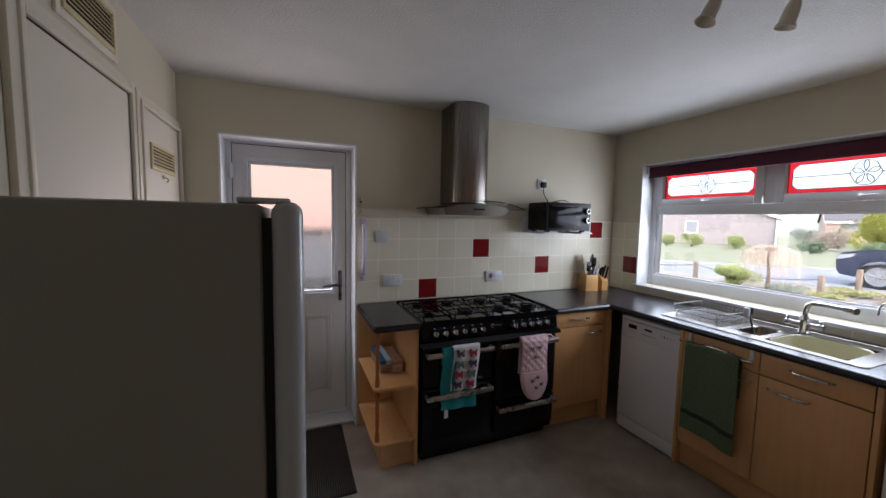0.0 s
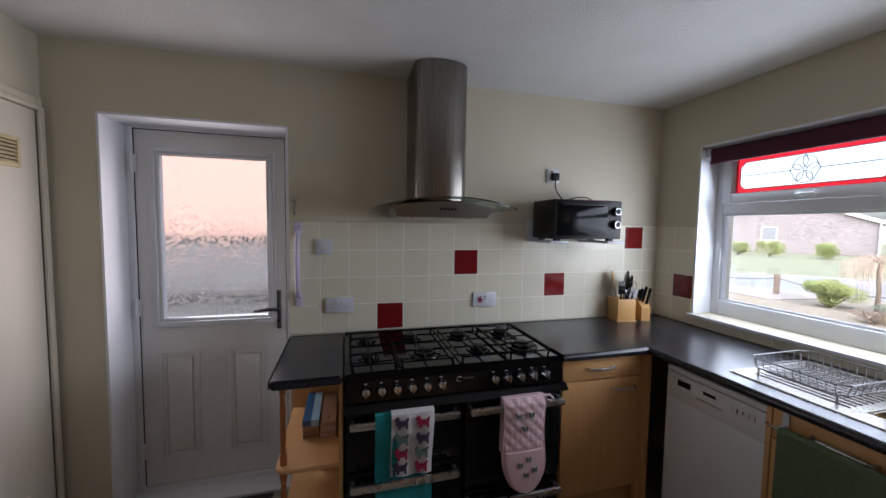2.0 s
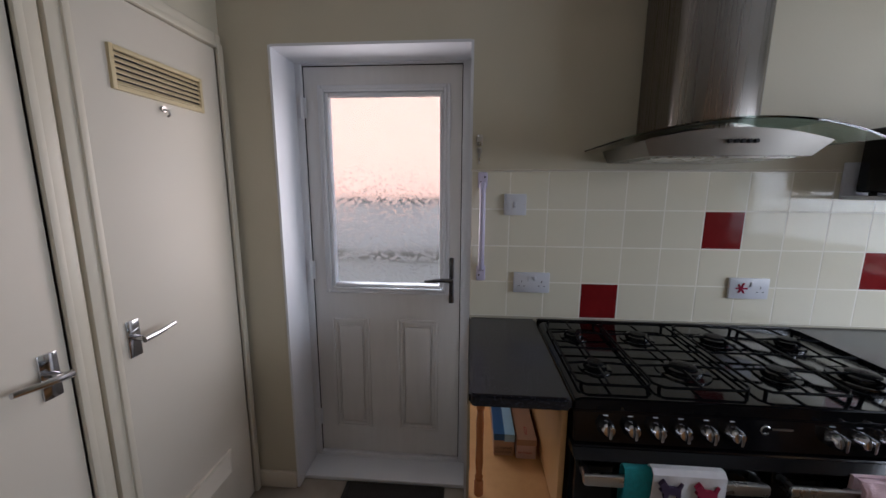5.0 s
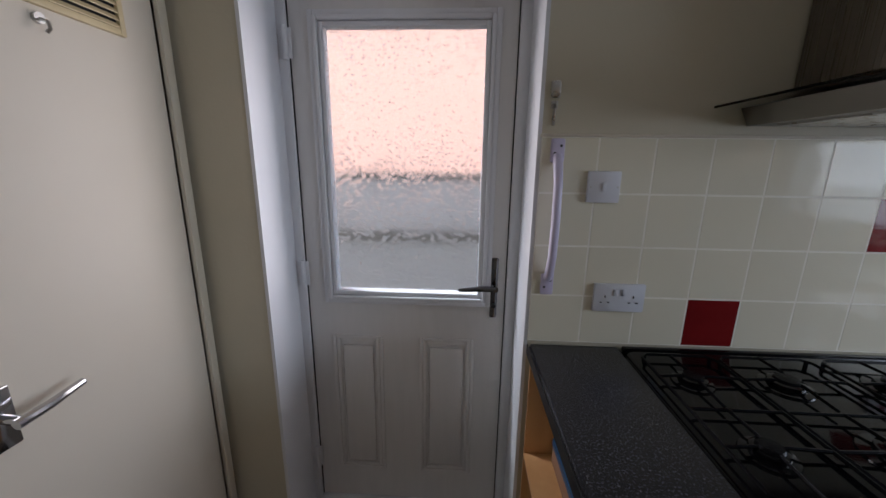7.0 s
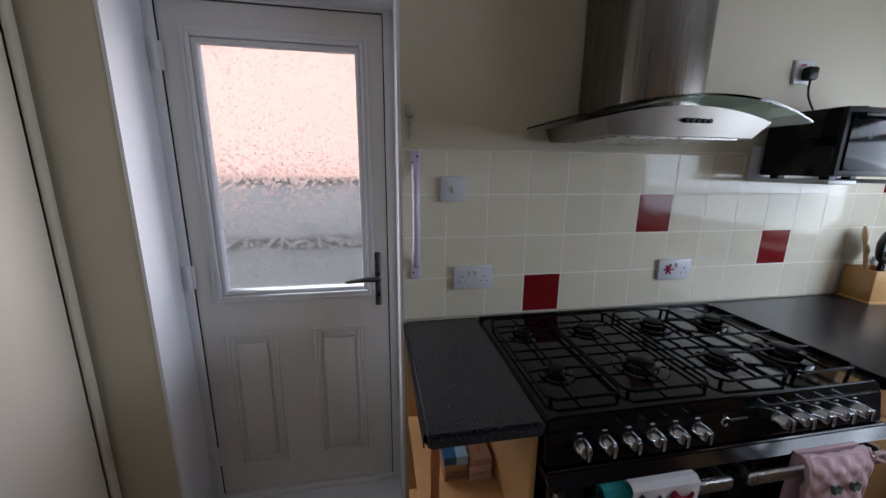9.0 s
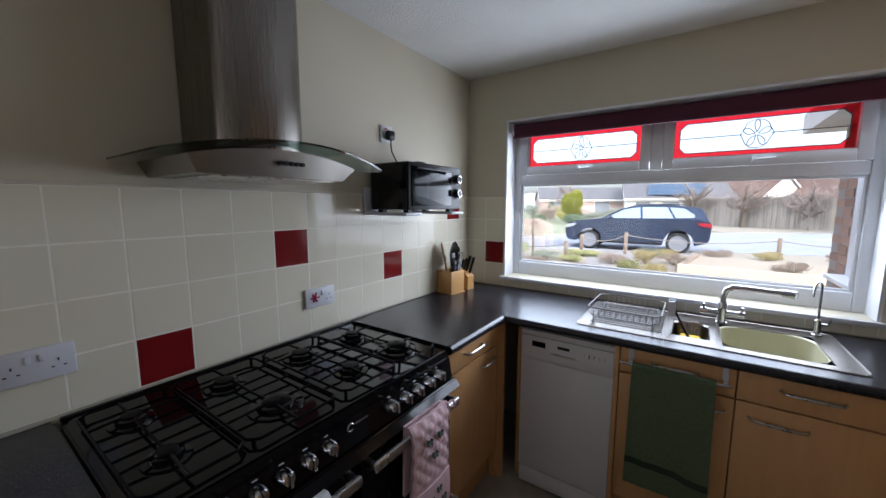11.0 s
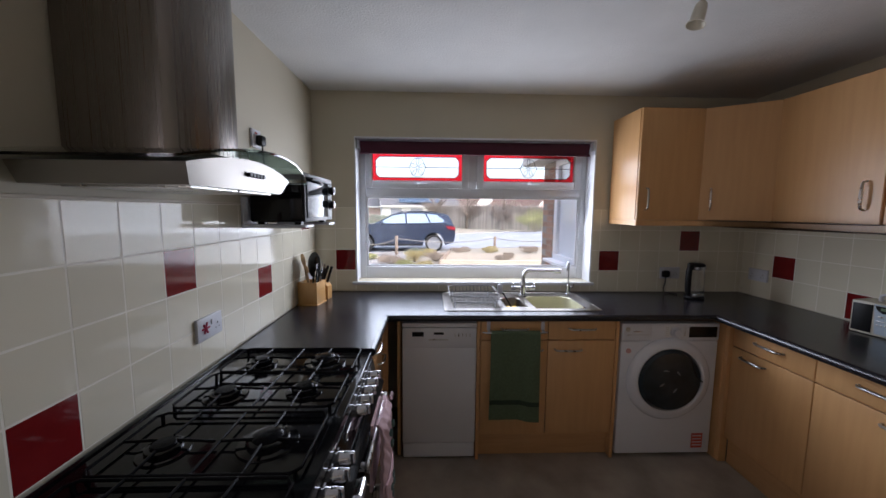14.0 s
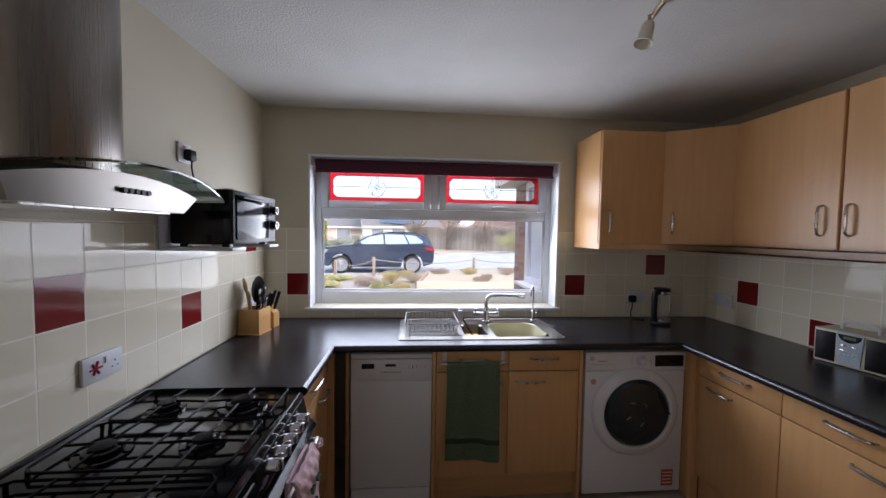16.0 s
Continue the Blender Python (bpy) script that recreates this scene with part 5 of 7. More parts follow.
def sockets(p, face, axis, centres, z0, z1, s=-1):
    """Pin holes, rockers and screws of a plate; face is the coordinate of its front."""
    h = z1 - z0
    for i, c in enumerate(centres):
        holes = bmesh.new()
        for da, dz, w, hh in ((0, .0, .003, .007), (-.011, -.018, .006, .003), (.011, -.018, .006, .003)):
            a0, a1, b0, b1 = c + da - w / 2, c + da + w / 2, z0 + h * .55 + dz - hh / 2, z0 + h * .55 + dz + hh / 2
            if axis == "y":
                box(holes, a0, a1, face - .0012, face + .0012, b0, b1)
            else:
                box(holes, face - .0012, face + .0012, a0, a1, b0, b1)
        part("pin_holes", holes, BLACKPL, p, "dark pin holes")


def rocker(p, face, axis, c, z, s, w=.011, h=.020):
    if axis == "y":
        b = box(bmesh.new(), c - w / 2, c + w / 2, min(face, face + s * .004), max(face, face + s * .004), z - h / 2, z + h / 2, .0015)
    else:
        b = box(bmesh.new(), min(face, face + s * .004), max(face, face + s * .004), c - w / 2, c + w / 2, z - h / 2, z + h / 2, .0015)
    part("rocker_switch", b, WPLASTIC, p)


sw = plate_y("light_switch", .572, .661, 1.350, 1.436, "white square light switch on the tiles", "light switch")
rocker(sw, NORTH - .019, "y", .616, 1.393, -1, .012, .024)
part("screw", boxes((.578, .582, NORTH - .0205, NORTH - .0185, 1.391, 1.395), (.651, .655, NORTH - .0205, NORTH - .0185, 1.391, 1.395)), SATIN, sw)
s1 = plate_y("double_socket", .622, .770, 1.027, 1.113, "white double socket on the tiles by the back door", "socket")
sockets(s1, NORTH - .019, "y", (.655, .737), 1.027, 1.113)
rocker(s1, NORTH - .019, "y", .684, 1.088, -1)
rocker(s1, NORTH - .019, "y", .708, 1.088, -1)
s3 = plate_y("double_socket", 1.477, 1.627, 1.025, 1.110, "white double socket with a red-patterned half above the cooker", "socket")
sockets(s3, NORTH - .019, "y", (1.595,), 1.025, 1.110)
rocker(s3, NORTH - .019, "y", 1.560, 1.085, -1)
rx = rod(bmesh.new(), (1.513, NORTH - .0196, 1.05), (1.53, NORTH - .0196, 1.09), .004, n=6)
rod(rx, (1.533, NORTH - .0196, 1.05), (1.51, NORTH - .0196, 1.085), .004, n=6)
rod(rx, (1.50, NORTH - .0196, 1.068), (1.545, NORTH - .0196, 1.068), .0035, n=6)
part("red_sticker", rx, REDP, s3, "worn red sticker")
s4 = plate_y("double_socket", 2.615, 2.76, 1.0, 1.085, "white double socket on the tiles behind the knife block", "socket")
sockets(s4, NORTH - .019, "y", (2.65, 2.725), 1.0, 1.085)
ps = plate_y("switched_socket", 1.960, 2.046, 1.797, 1.883, "white single socket high on the wall with a black plug", "socket", y=NORTH)
part("neon", boxes((1.985, 2.005, NORTH - .014, NORTH - .011, 1.862, 1.870)), REDINK, ps, "dark red neon")
plug = thing("plug", (2.006, NORTH - .012, 1.835), "black plug and cable of the small oven", "plug")
part("plug_body", box(bmesh.new(), 1.984, 2.032, NORTH - .046, NORTH - .0125, 1.808, 1.857, .010), BLACKPL, plug)
part("cable", tube(bmesh.new(), [(2.008, NORTH - .035, 1.812), (2.006, NORTH - .035, 1.78), (2.012, NORTH - .036, 1.75), (2.03, NORTH - .035, 1.725), (2.055, NORTH - .033, 1.70), (2.065, NORTH - .030, 1.66), (2.065, NORTH - .030, 1.60)], .0035, 8), BLACKPL, plug, "black cable")
cb = thing("cable_coil", (2.14, 2.42, 1.675), "black cable looped on top of the small oven", "cable")
part("cable_loop", tube(bmesh.new(), [(2.02, 2.45, 1.679), (2.06, 2.43, 1.69), (2.10, 2.42, 1.700), (2.15, 2.41, 1.702), (2.2, 2.42, 1.69), (2.23, 2.44, 1.679), (2.18, 2.46, 1.679), (2.1, 2.47, 1.69), (2.05, 2.45, 1.68)], .0035, 8), BLACKPL, cb)
s5 = thing("double_socket", (EAST - .007, -.09, 1.015), "white double socket behind the kettle", "socket")
part("faceplate", box(bmesh.new(), EAST - .019, EAST - .007, -.165, -.015, 1.015, 1.101, .003), WPLASTIC, s5)
sockets(s5, EAST - .019, "x", (-.13,), 1.015, 1.101)
kp = thing("plug", (EAST - .02, -.045, 1.06), "black kettle plug and cable", "plug")
part("plug_body", box(bmesh.new(), EAST - .054, EAST - .0195, -.072, -.022, 1.028, 1.078, .010), BLACKPL, kp)
part("cable", tube(bmesh.new(), [(EAST - .045, -.045, 1.035), (EAST - .047, -.04, .99), (EAST - .045, -.03, .95), (EAST - .05, -.035, .92), (EAST - .07, -.06, .915), (EAST - .10, -.10, .915)], .0035, 8), BLACKPL, kp, "black cable")
s6 = thing("double_socket", (2.69, SOUTH + .007, 1.02), "white double socket near the corner of the tiled wall", "socket")
part("faceplate", box(bmesh.new(), 2.615, 2.765, SOUTH + .007, SOUTH + .019, 1.025, 1.111, .003), WPLASTIC, s6)
sockets(s6, SOUTH + .019, "y", (2.65, 2.73), 1.025, 1.111)

# ---- kettle and radio ----
kt = thing("kettle", (2.64, -.135, .91), "glass kettle with a black handle and chrome bands", "kettle")
kc = (2.64, -.145, .912)
part("base", lathe(bmesh.new(), kc, [(.062, 0), (.064, .008), (.060, .016), (.055, .018)], 36), BLACKPL, kt)
part("lower_band", lathe(bmesh.new(), kc, [(.055, .018), (.057, .020), (.057, .034), (.054, .038)], 36), CHROME, kt, "chrome lower band")
part("glass_jug", lathe(bmesh.new(), kc, [(.055, .0385), (.0555, .05), (.0545, .14), (.051, .205), (.0495, .205), (.053, .14), (.054, .05), (.0535, .0395)], 36), GLASS, kt, "clear glass jug")
spt = lathe(bmesh.new(), kc, [(.0515, .2055), (.053, .207), (.054, .226), (.052, .2275)], 36)
prism(spt, [(2.615, -.190), (2.665, -.190), (2.64, -.222)], 1.121, 1.137)
part("upper_band", spt, CHROME, kt, "chrome upper band with a spout")
part("lid", lathe(bmesh.new(), kc, [(.053, .228), (.054, .236), (.045, .246), (.01, .249)], 36), BLACKPL, kt)
part("handle", tube(bmesh.new(), [(2.62, -.105, 1.146), (2.612, -.082, 1.142), (2.606, -.070, 1.10), (2.606, -.070, 1.0), (2.612, -.080, .945), (2.62, -.10, .938)], [.012, .017, .019, .019, .016, .011], 12), BLACKPL, kt, "black handle")

SILVER = material("silver_plastic", (0.42, 0.50, 0.58), 0.35, 0.3, scale=8)
RADIOC = material("champagne_plastic", (0.55, 0.52, 0.42), 0.4, scale=8)
radio = thing("radio", (0, 0, 0), "cream and black tabletop radio with a silver display panel", "radio")
part("cabinet", box(bmesh.new(), -.135, .135, -.15, 0, 0, .165, .008), RADIOC, radio)
for a_, b_ in ((-.127, -.052), (.052, .127)):
    part("speaker_grille", box(bmesh.new(), a_, b_, -.001, .003, .012, .152, .002), BLACKPL, radio, "black speaker grille")
part("control_panel", prism(bmesh.new(), [(-.048, .158), (.048, .158), (.038, .012), (-.038, .012)], -.001, .005, "y", bevel=.001), SILVER, radio, "silver control panel")
part("display_hood", prism(bmesh.new(), [(-.042, .152)] + [(-.042 * math.cos(a * math.pi / 8), .152 - .036 * math.sin(a * math.pi / 8)) for a in range(1, 8)] + [(.042, .152)], .0045, .0062, "y"), BLACKPL, radio)
part("display", boxes((-.022, .022, .006, .0072, .132, .145)), material("green_grey_lcd", (0.16, 0.22, 0.14), 0.2, scale=5), radio, "grey-green display")
for k, (x, z, w, h) in enumerate([(-.02, .10, .02, .008), (.02, .10, .02, .008), (0, .078, .07, .004)] + [(-.03 + .015 * j, .058, .008, .008) for j in range(5)]):
    part("button", box(bmesh.new(), x - w / 2, x + w / 2, .0045, .007, z - h / 2, z + h / 2, .001), SATIN, radio)
part("carry_handle", tube(bmesh.new(), [(-.065, -.07, .163), (-.062, -.07, .192), (-.045, -.07, .203), (.045, -.07, .203), (.062, -.07, .192), (.065, -.07, .163)], .008, 10), WPLASTIC, radio, "white carrying handle")
part("aerial", tube(bmesh.new(), [(-.02, -.145, .165), (-.05, -.13, .19), (-.09, -.14, .205)], .0025, 6), SATIN, radio)
radio.matrix_basis = pose(1.825, -.487, .911, 0, 0, 11)

# ---- on the wall and floor ----
LILAC = material("pale_lilac_plastic", (0.60, 0.55, 0.72), 0.3, scale=5)
gh = thing("grab_handle", (.484, NORTH, 1.3), "pale lilac plastic grab handle screwed beside the back door", "grab handle")
part("bar", tube(bmesh.new(), [(.484, NORTH - .012, 1.475), (.484, NORTH - .03, 1.455), (.484, NORTH - .048, 1.40), (.484, NORTH - .054, 1.30), (.484, NORTH - .048, 1.20), (.484, NORTH - .03, 1.145), (.484, NORTH - .012, 1.125)], [.013, .013, .012, .012, .012, .013, .013], 12), LILAC, gh)
for z in (1.492, 1.108):
    part("fixing_plate", box(bmesh.new(), .465, .503, NORTH - .016, NORTH - .006, z - .035, z + .03, .005), LILAC, gh)
    part("screw", boxes(*[(.484 + dx - .003, .484 + dx + .003, NORTH - .0175, NORTH - .0155, z + dz - .003, z + dz + .003) for dx, dz in ((-.008, -.01), (.008, .01))]), BLACKPL, gh)
ky = thing("key_hook", (.468, NORTH, 1.6), "grey key fob and key hung on the wall beside the door", "key")
part("fob", box(bmesh.new(), .455, .481, NORTH - .014, NORTH - .001, 1.625, 1.668, .006), SATIN, ky)
part("key", boxes((.464, .472, NORTH - .006, NORTH - .003, 1.555, 1.61), (.459, .477, NORTH - .006, NORTH - .003, 1.598, 1.618), bevel=.001), SATIN, ky, "small steel key")
MAT = material("charcoal_ribbed_doormat", (0.055, 0.048, 0.042), 0.95, scale=40, second=(0.03, 0.026, 0.022), bump=1.0, bump_scale=300)
mat_ = thing("doormat", (.09, 2.25, 0), "dark ribbed doormat before the back door", "doormat")
part("backing", box(bmesh.new(), -.155, .335, 1.88, 2.60, .0005, .006, .002), BLACKPL, mat_)
ribs = bmesh.new()
for k in range(40):
    x = -.148 + k * .0121
    box(ribs, x, x + .0085, 1.887, 2.593, .0055, .0115, .002, 1)
part("ribs", ribs, MAT, mat_, "dark brown-grey ribs")
trim_ = boxes((D1, EAST, NORTH - .011, NORTH - .0005, 1.526, 1.534), bevel=.002)
solid("tile_trim", trim_, GLOSSW, "cream trim along the top of the tiles", "trim", "structure")

# ---- ceiling spotlights ----
BRONZE = material("aged_brass", (0.42, 0.36, 0.24), 0.4, 0.7, scale=30)
FROST = material("frosted_white_glass_shade", (0.62, 0.58, 0.48), 0.4, scale=10)
spots = thing("ceiling_spotlights", (1.31, .80, TOP), "brass ceiling spotlight bar with unlit pale bell shades", "ceiling light")
part("bar", tube(bmesh.new(), [(1.20, .855, 2.312), (1.25, .84, 2.312), (1.36, .80, 2.312), (1.48, .71, 2.312), (1.63, .68, 2.312)], .009, 10), BRONZE, spots)
part("ceiling_rose", lathe(bmesh.new(), (1.29, .81, TOP - .024), [(.02, 0), (.045, .008), (.055, .023)], 28), BRONZE, spots)
for (x, y), t_ in (((1.355, .80), (-.4, .2)), ((1.605, .70), (-.05, .28))):
    top_, d_ = Vector((x, y, 2.31)), Vector((t_[0], t_[1], -1)).normalized()
    st = rod(bmesh.new(), top_, top_ + Vector((0, 0, -.03)), .006, n=10)
    part("stem", st, BRONZE, spots)
    o_ = top_ + Vector((0, 0, -.025))
    part("shade", lathe(bmesh.new(), o_, [(.012, 0), (.018, .005), (.022, .02), (.024, .05), (.024, .068), (.034, .085), (.031, .085), (.021, .068), (.012, .05)], 24, d_), FROST, spots, "pale bell-shaped shade")

# ---- outdoors ----
GZ = -0.12
ASPHALT = material("worn_grey_asphalt", (0.29, 0.30, 0.33), 0.85, scale=30, second=(0.24, 0.25, 0.275), bump=.4, bump_scale=120, grime=.2)
GRASS = material("pale_winter_grass", (0.29, 0.30, 0.20), 0.95, scale=6, second=(0.20, 0.21, 0.12), bump=.8, bump_scale=60, grime=.25)
SOIL = material("brown_bed_soil_and_bark", (0.33, 0.29, 0.23), 0.95, scale=14, second=(0.17, 0.145, 0.10), bump=1.0, bump_scale=60)
GRAVEL = material("buff_gravel", (0.36, 0.30, 0.22), 0.95, scale=60, second=(0.20, 0.165, 0.12), bump=1.0, bump_scale=150)
PEBBLE = material("pale_pebbles", (0.38, 0.35, 0.31), 0.9, scale=50, second=(0.24, 0.21, 0.18), bump=1.0, bump_scale=90)
KERB = material("concrete_kerb", (0.32, 0.31, 0.29), 0.9, scale=20, bump=.3)
BRICKG = material("grey_buff_stone_walling", (0.34, 0.30, 0.295), 0.95, scale=4.5, second=(0.13, 0.115, 0.12), stretch=(1, 1, 4), mix=.5, bump=.6)
BRICKP = material("salmon_brick_house_wall", (0.50, 0.38, 0.33), 0.9, scale=5, second=(0.44, 0.32, 0.27), bump=.4)
BRICKW = material("brown_multi_brick", (0.36, 0.23, 0.165), 0.9, scale=9, second=(0.26, 0.155, 0.11), per_piece=.2, bump=.5)
ROOFG = material("grey_concrete_roof_tiles", (0.13, 0.125, 0.125), 0.85, scale=8, second=(0.08, 0.078, 0.08), stretch=(1, 1, 6), bump=.6)
ROOFB = material("brown_roof_tiles", (0.16, 0.09, 0.065), 0.85, scale=8, second=(0.10, 0.06, 0.045), bump=.6)
RENDERW = material("off_white_render", (0.62, 0.60, 0.56), 0.8, scale=4, grime=.1)
RENDERG = material("grey_garden_wall_render", (0.125, 0.125, 0.13), 0.9, scale=4, second=(0.09, 0.09, 0.095), bump=.4, grime=.2)
POST = material("weathered_grey_timber", (0.26, 0.20, 0.15), 0.9, scale=12, second=(0.16, 0.12, 0.09), stretch=(6, 6, .6), bump=.5)
FENCEW = material("weathered_brown_fence", (0.30, 0.26, 0.22), 0.9, scale=9, second=(0.19, 0.16, 0.135), stretch=(6, 6, .6), per_piece=.2, bump=.5)
ROPE = material("grey_rope", (0.22, 0.20, 0.17), 0.9, scale=60, bump=.5)
TWIG = material("bare_russet_twigs", (0.56, 0.46, 0.38), 0.8, scale=20, second=(0.42, 0.32, 0.25))
TWIGD = material("dark_bare_twigs", (0.26, 0.21, 0.175), 0.8, scale=20)
BARK = material("grey_brown_bark", (0.18, 0.14, 0.10), 0.9, scale=12, stretch=(4, 4, .6), bump=.8)
def foliage(name, a, b):
    m = material(name, a, 0.75, scale=11, second=tuple(c * .7 for c in b), mix=.6, spec=.25)
    return m
CONIF = foliage("bright_golden_conifer_leaves", (0.44, 0.44, 0.07), (0.30, 0.31, 0.05))
LIME = foliage("lime_green_leaves", (0.34, 0.38, 0.13), (0.22, 0.26, 0.09))
YELG = foliage("golden_conifer_leaves", (0.34, 0.33, 0.14), (0.22, 0.22, 0.09))
GREEN = foliage("dark_green_leaves", (0.16, 0.21, 0.12), (0.09, 0.13, 0.07))
GREYG = foliage("grey_green_leaves", (0.27, 0.29, 0.22), (0.17, 0.19, 0.14))
HEATH = foliage("brown_heather", (0.42, 0.34, 0.26), (0.27, 0.21, 0.155))
STRAW = foliage("straw_yellow_stems", (0.50, 0.42, 0.20), (0.34, 0.27, 0.12))

gr = bmesh.new()
vs = [gr.verts.new((x, y, GZ - .03)) for x, y in ((-400, -400), (600, -400), (600, 400), (-400, 400))]
gr.faces.new(vs)
solid("ground", gr, GRASS, "pale winter grass and verge reaching the distance", "ground", "structure")
near = [(8, 16), (10.2, 11.2), (12.2, 8.0), (13.4, 5.9), (14.0, 4.6), (15.2, 2.2), (16.4, -.8), (17.2, -4), (17.6, -30)]
far = [(34, -30), (33, -12), (30.5, -7.5), (28, -3.2), (24.2, 2), (19.1, 7.1), (15.2, 10.8), (11.5, 17)]
solid("road", prism(bmesh.new(), near + far, GZ - .1, GZ - .015), ASPHALT, "worn grey asphalt road with a side junction", "road", "structure")
def kerb_line(points, w=.12, h=.05):
    bm = bmesh.new()
    for a, b in zip(points, points[1:]):
        a, b = Vector(a), Vector(b)
        d = (b - a).normalized()
        n = Vector((-d.y, d.x)) * w / 2
        prism(bm, [(a + n)[:], (b + n)[:], (b - n)[:], (a - n)[:]], GZ - .1, GZ + h)
    return bm
solid("fence_bed", prism(bmesh.new(), [(34.5, 3), (30.9, -9.5), (30.3, -7.4), (27.9, -3.0), (26.5, -.9), (30, 3.5)][::1], GZ - .1, GZ + .01), SOIL, "brown bare verge before the timber fence", "verge", "structure")
solid("kerb", kerb_line(far), KERB, "concrete kerb along the verge", "kerb", "structure")
mk = bmesh.new()
for k in range(5):
    a = Vector((22.6 + k * 1.35, -1.6 - k * 1.9))
    prism(mk, [(a.x, a.y), (a.x + .62, a.y - .86), (a.x + .74, a.y - .78), (a.x + .12, a.y + .08)], GZ - .015, GZ - .009)
solid("road_marking", mk, RENDERW, "white painted give-way dashes at the junction", "road marking", "structure")
solid("garden_bed", prism(bmesh.new(), [(3.2, -6), (3.2, 12), (9.4, 12), (11.9, 8.0), (13.1, 5.9), (13.7, 4.6), (14.9, 2.2), (16.1, -.8), (16.9, -4), (17, -6)], GZ - .1, GZ), SOIL, "brown front garden bed of soil and bark", "garden", "structure")
solid("pebble_strip", prism(bmesh.new(), [(10.4, 6.6), (10.4, 11), (12.0, 8.2), (12.6, 7.0), (12.2, 6.4)], GZ - .05, GZ + .02), PEBBLE, "strip of pale pebbles behind the rope fence", "pebbles", "stuff")
solid("drive", prism(bmesh.new(), [(12.4, 3.9), (13.9, 4.4), (15.9, .2), (13.8, 1.6), (11.2, 2.4), (10.2, 3.4)], GZ - .05, GZ + .008), material("pale_concrete_path", (0.26, 0.24, 0.22), .9, scale=12, bump=.3), "pale concrete path across the front garden", "path", "structure")
gb_ = thing("gravel_bed", (12, 0, GZ), "raised buff gravel bed edged with pale timber", "planter")
part("gravel", prism(bmesh.new(), [(10.75, 1.4), (10.6, -2.6), (13.2, -2.6), (13.6, 1.0)], GZ, GZ + .08), GRAVEL, gb_)
part("edging", kerb_line([(10.7, 1.45), (10.55, -2.6)], .08, .20), material("pale_timber_edging", (0.50, 0.42, 0.32), .8, scale=9, bump=.3), gb_, "pale timber edging")
part("edging", kerb_line([(10.7, 1.45), (13.65, 1.05)], .08, .16), POST, gb_)


def rope_fence(points, heights, label):
    f = thing("rope_fence", (*points[0], GZ), label, "fence")
    for (x, y), h in zip(points, heights):
        part("post", box(bmesh.new(), x - .05, x + .05, y - .05, y + .05, GZ - .02, GZ + h, .012), POST, f)
    for k in range(len(points) - 1):
        a, b = Vector((*points[k], GZ + heights[k] - .09)), Vector((*points[k + 1], GZ + heights[k + 1] - .09))
        sag = .16
        part("rope", tube(bmesh.new(), [a.lerp(b, u) - Vector((0, 0, sag * 4 * u * (1 - u))) for u in [j / 10 for j in range(11)]], .016, 6), ROPE, f)


rope_fence([(11.6, 12.9), (11.5, 10.0), (11.44, 7.16), (11.31, 4.25)], [.52, .52, .52, .52], "weathered timber posts linked by sagging grey rope")
rope_fence([(13.3, 4.30), (13.5, 2.98), (15.2, -.95), (16.0, -4.6)], [.58, .70, .60, .60], "taller weathered posts linked by rope beside the car")


def plant(name, place, rx, rz, mat, label, category, n, leaf, seed, stems=True, trunk=0.0, pointy=0.0, upright=0.0):
    """A shrub: stems and many small leaves in an uneven crown with gaps."""
    rn = random.Random(seed)
    n, leaf = int(n * 2.4), leaf * .62
    p = thing(name, (*place, GZ), label, category)
    base = Vector((*place, GZ))
    rx *= .72
    cz = GZ + trunk + rz
    lumps = [(rn.uniform(-.62, .62) * rx, rn.uniform(-.62, .62) * rx, rn.uniform(-.5, .5) * rz, rn.uniform(.30, .52)) for _ in range(16)]
    verts, faces = [], []
    for _ in range(n):
        lx, ly, lz, lr = lumps[rn.randrange(16)]
        v = Vector((rn.gauss(0, 1), rn.gauss(0, 1), rn.gauss(0, 1))).normalized() * rn.uniform(.45, 1.15) ** .8 * lr
        x, y, z = lx + v.x * rx, ly + v.y * rx, lz + v.z * rz
        if pointy:
            k = 1 - pointy * max(0, min(1, (z / rz + 1) / 2))
            x, y = x * k, y * k
        c = Vector((place[0] + x, place[1] + y, max(GZ + .02, cz + z)))
        a = Vector((rn.uniform(-1, 1), rn.uniform(-1, 1), rn.uniform(-.3, 1) + upright)).normalized() * leaf * rn.uniform(.6, 1.3)
        b = a.orthogonal().normalized() * leaf * rn.uniform(.25, .5)
        i = len(verts)
        verts += [c - a, c + b, c + a, c - b]
        faces.append((i, i + 1, i + 2, i + 3))
    me = bpy.data.meshes.new("leaves")
    me.from_pydata([v - base for v in verts], [], faces)
    me.materials.append(mat)
    lv = tagged(new("leaves", me), kind="stuff")
    lv.parent = p
    st = bmesh.new()
    for k in range(7):
        lx, ly, lz, lr = lumps[k]
        tube(st, [base, base + Vector((lx * .3, ly * .3, trunk + .3 * rz)), Vector((place[0] + lx * .9, place[1] + ly * .9, max(GZ + .05, cz + lz)))], [.02 + .02 * trunk, .014, .006], 6)
    if trunk:
        tube(st, [base, base + Vector((0, 0, trunk)), base + Vector((0, 0, trunk + rz))], [.09, .07, .03], 8)
    part("stems", st, BARK, p)
    return p


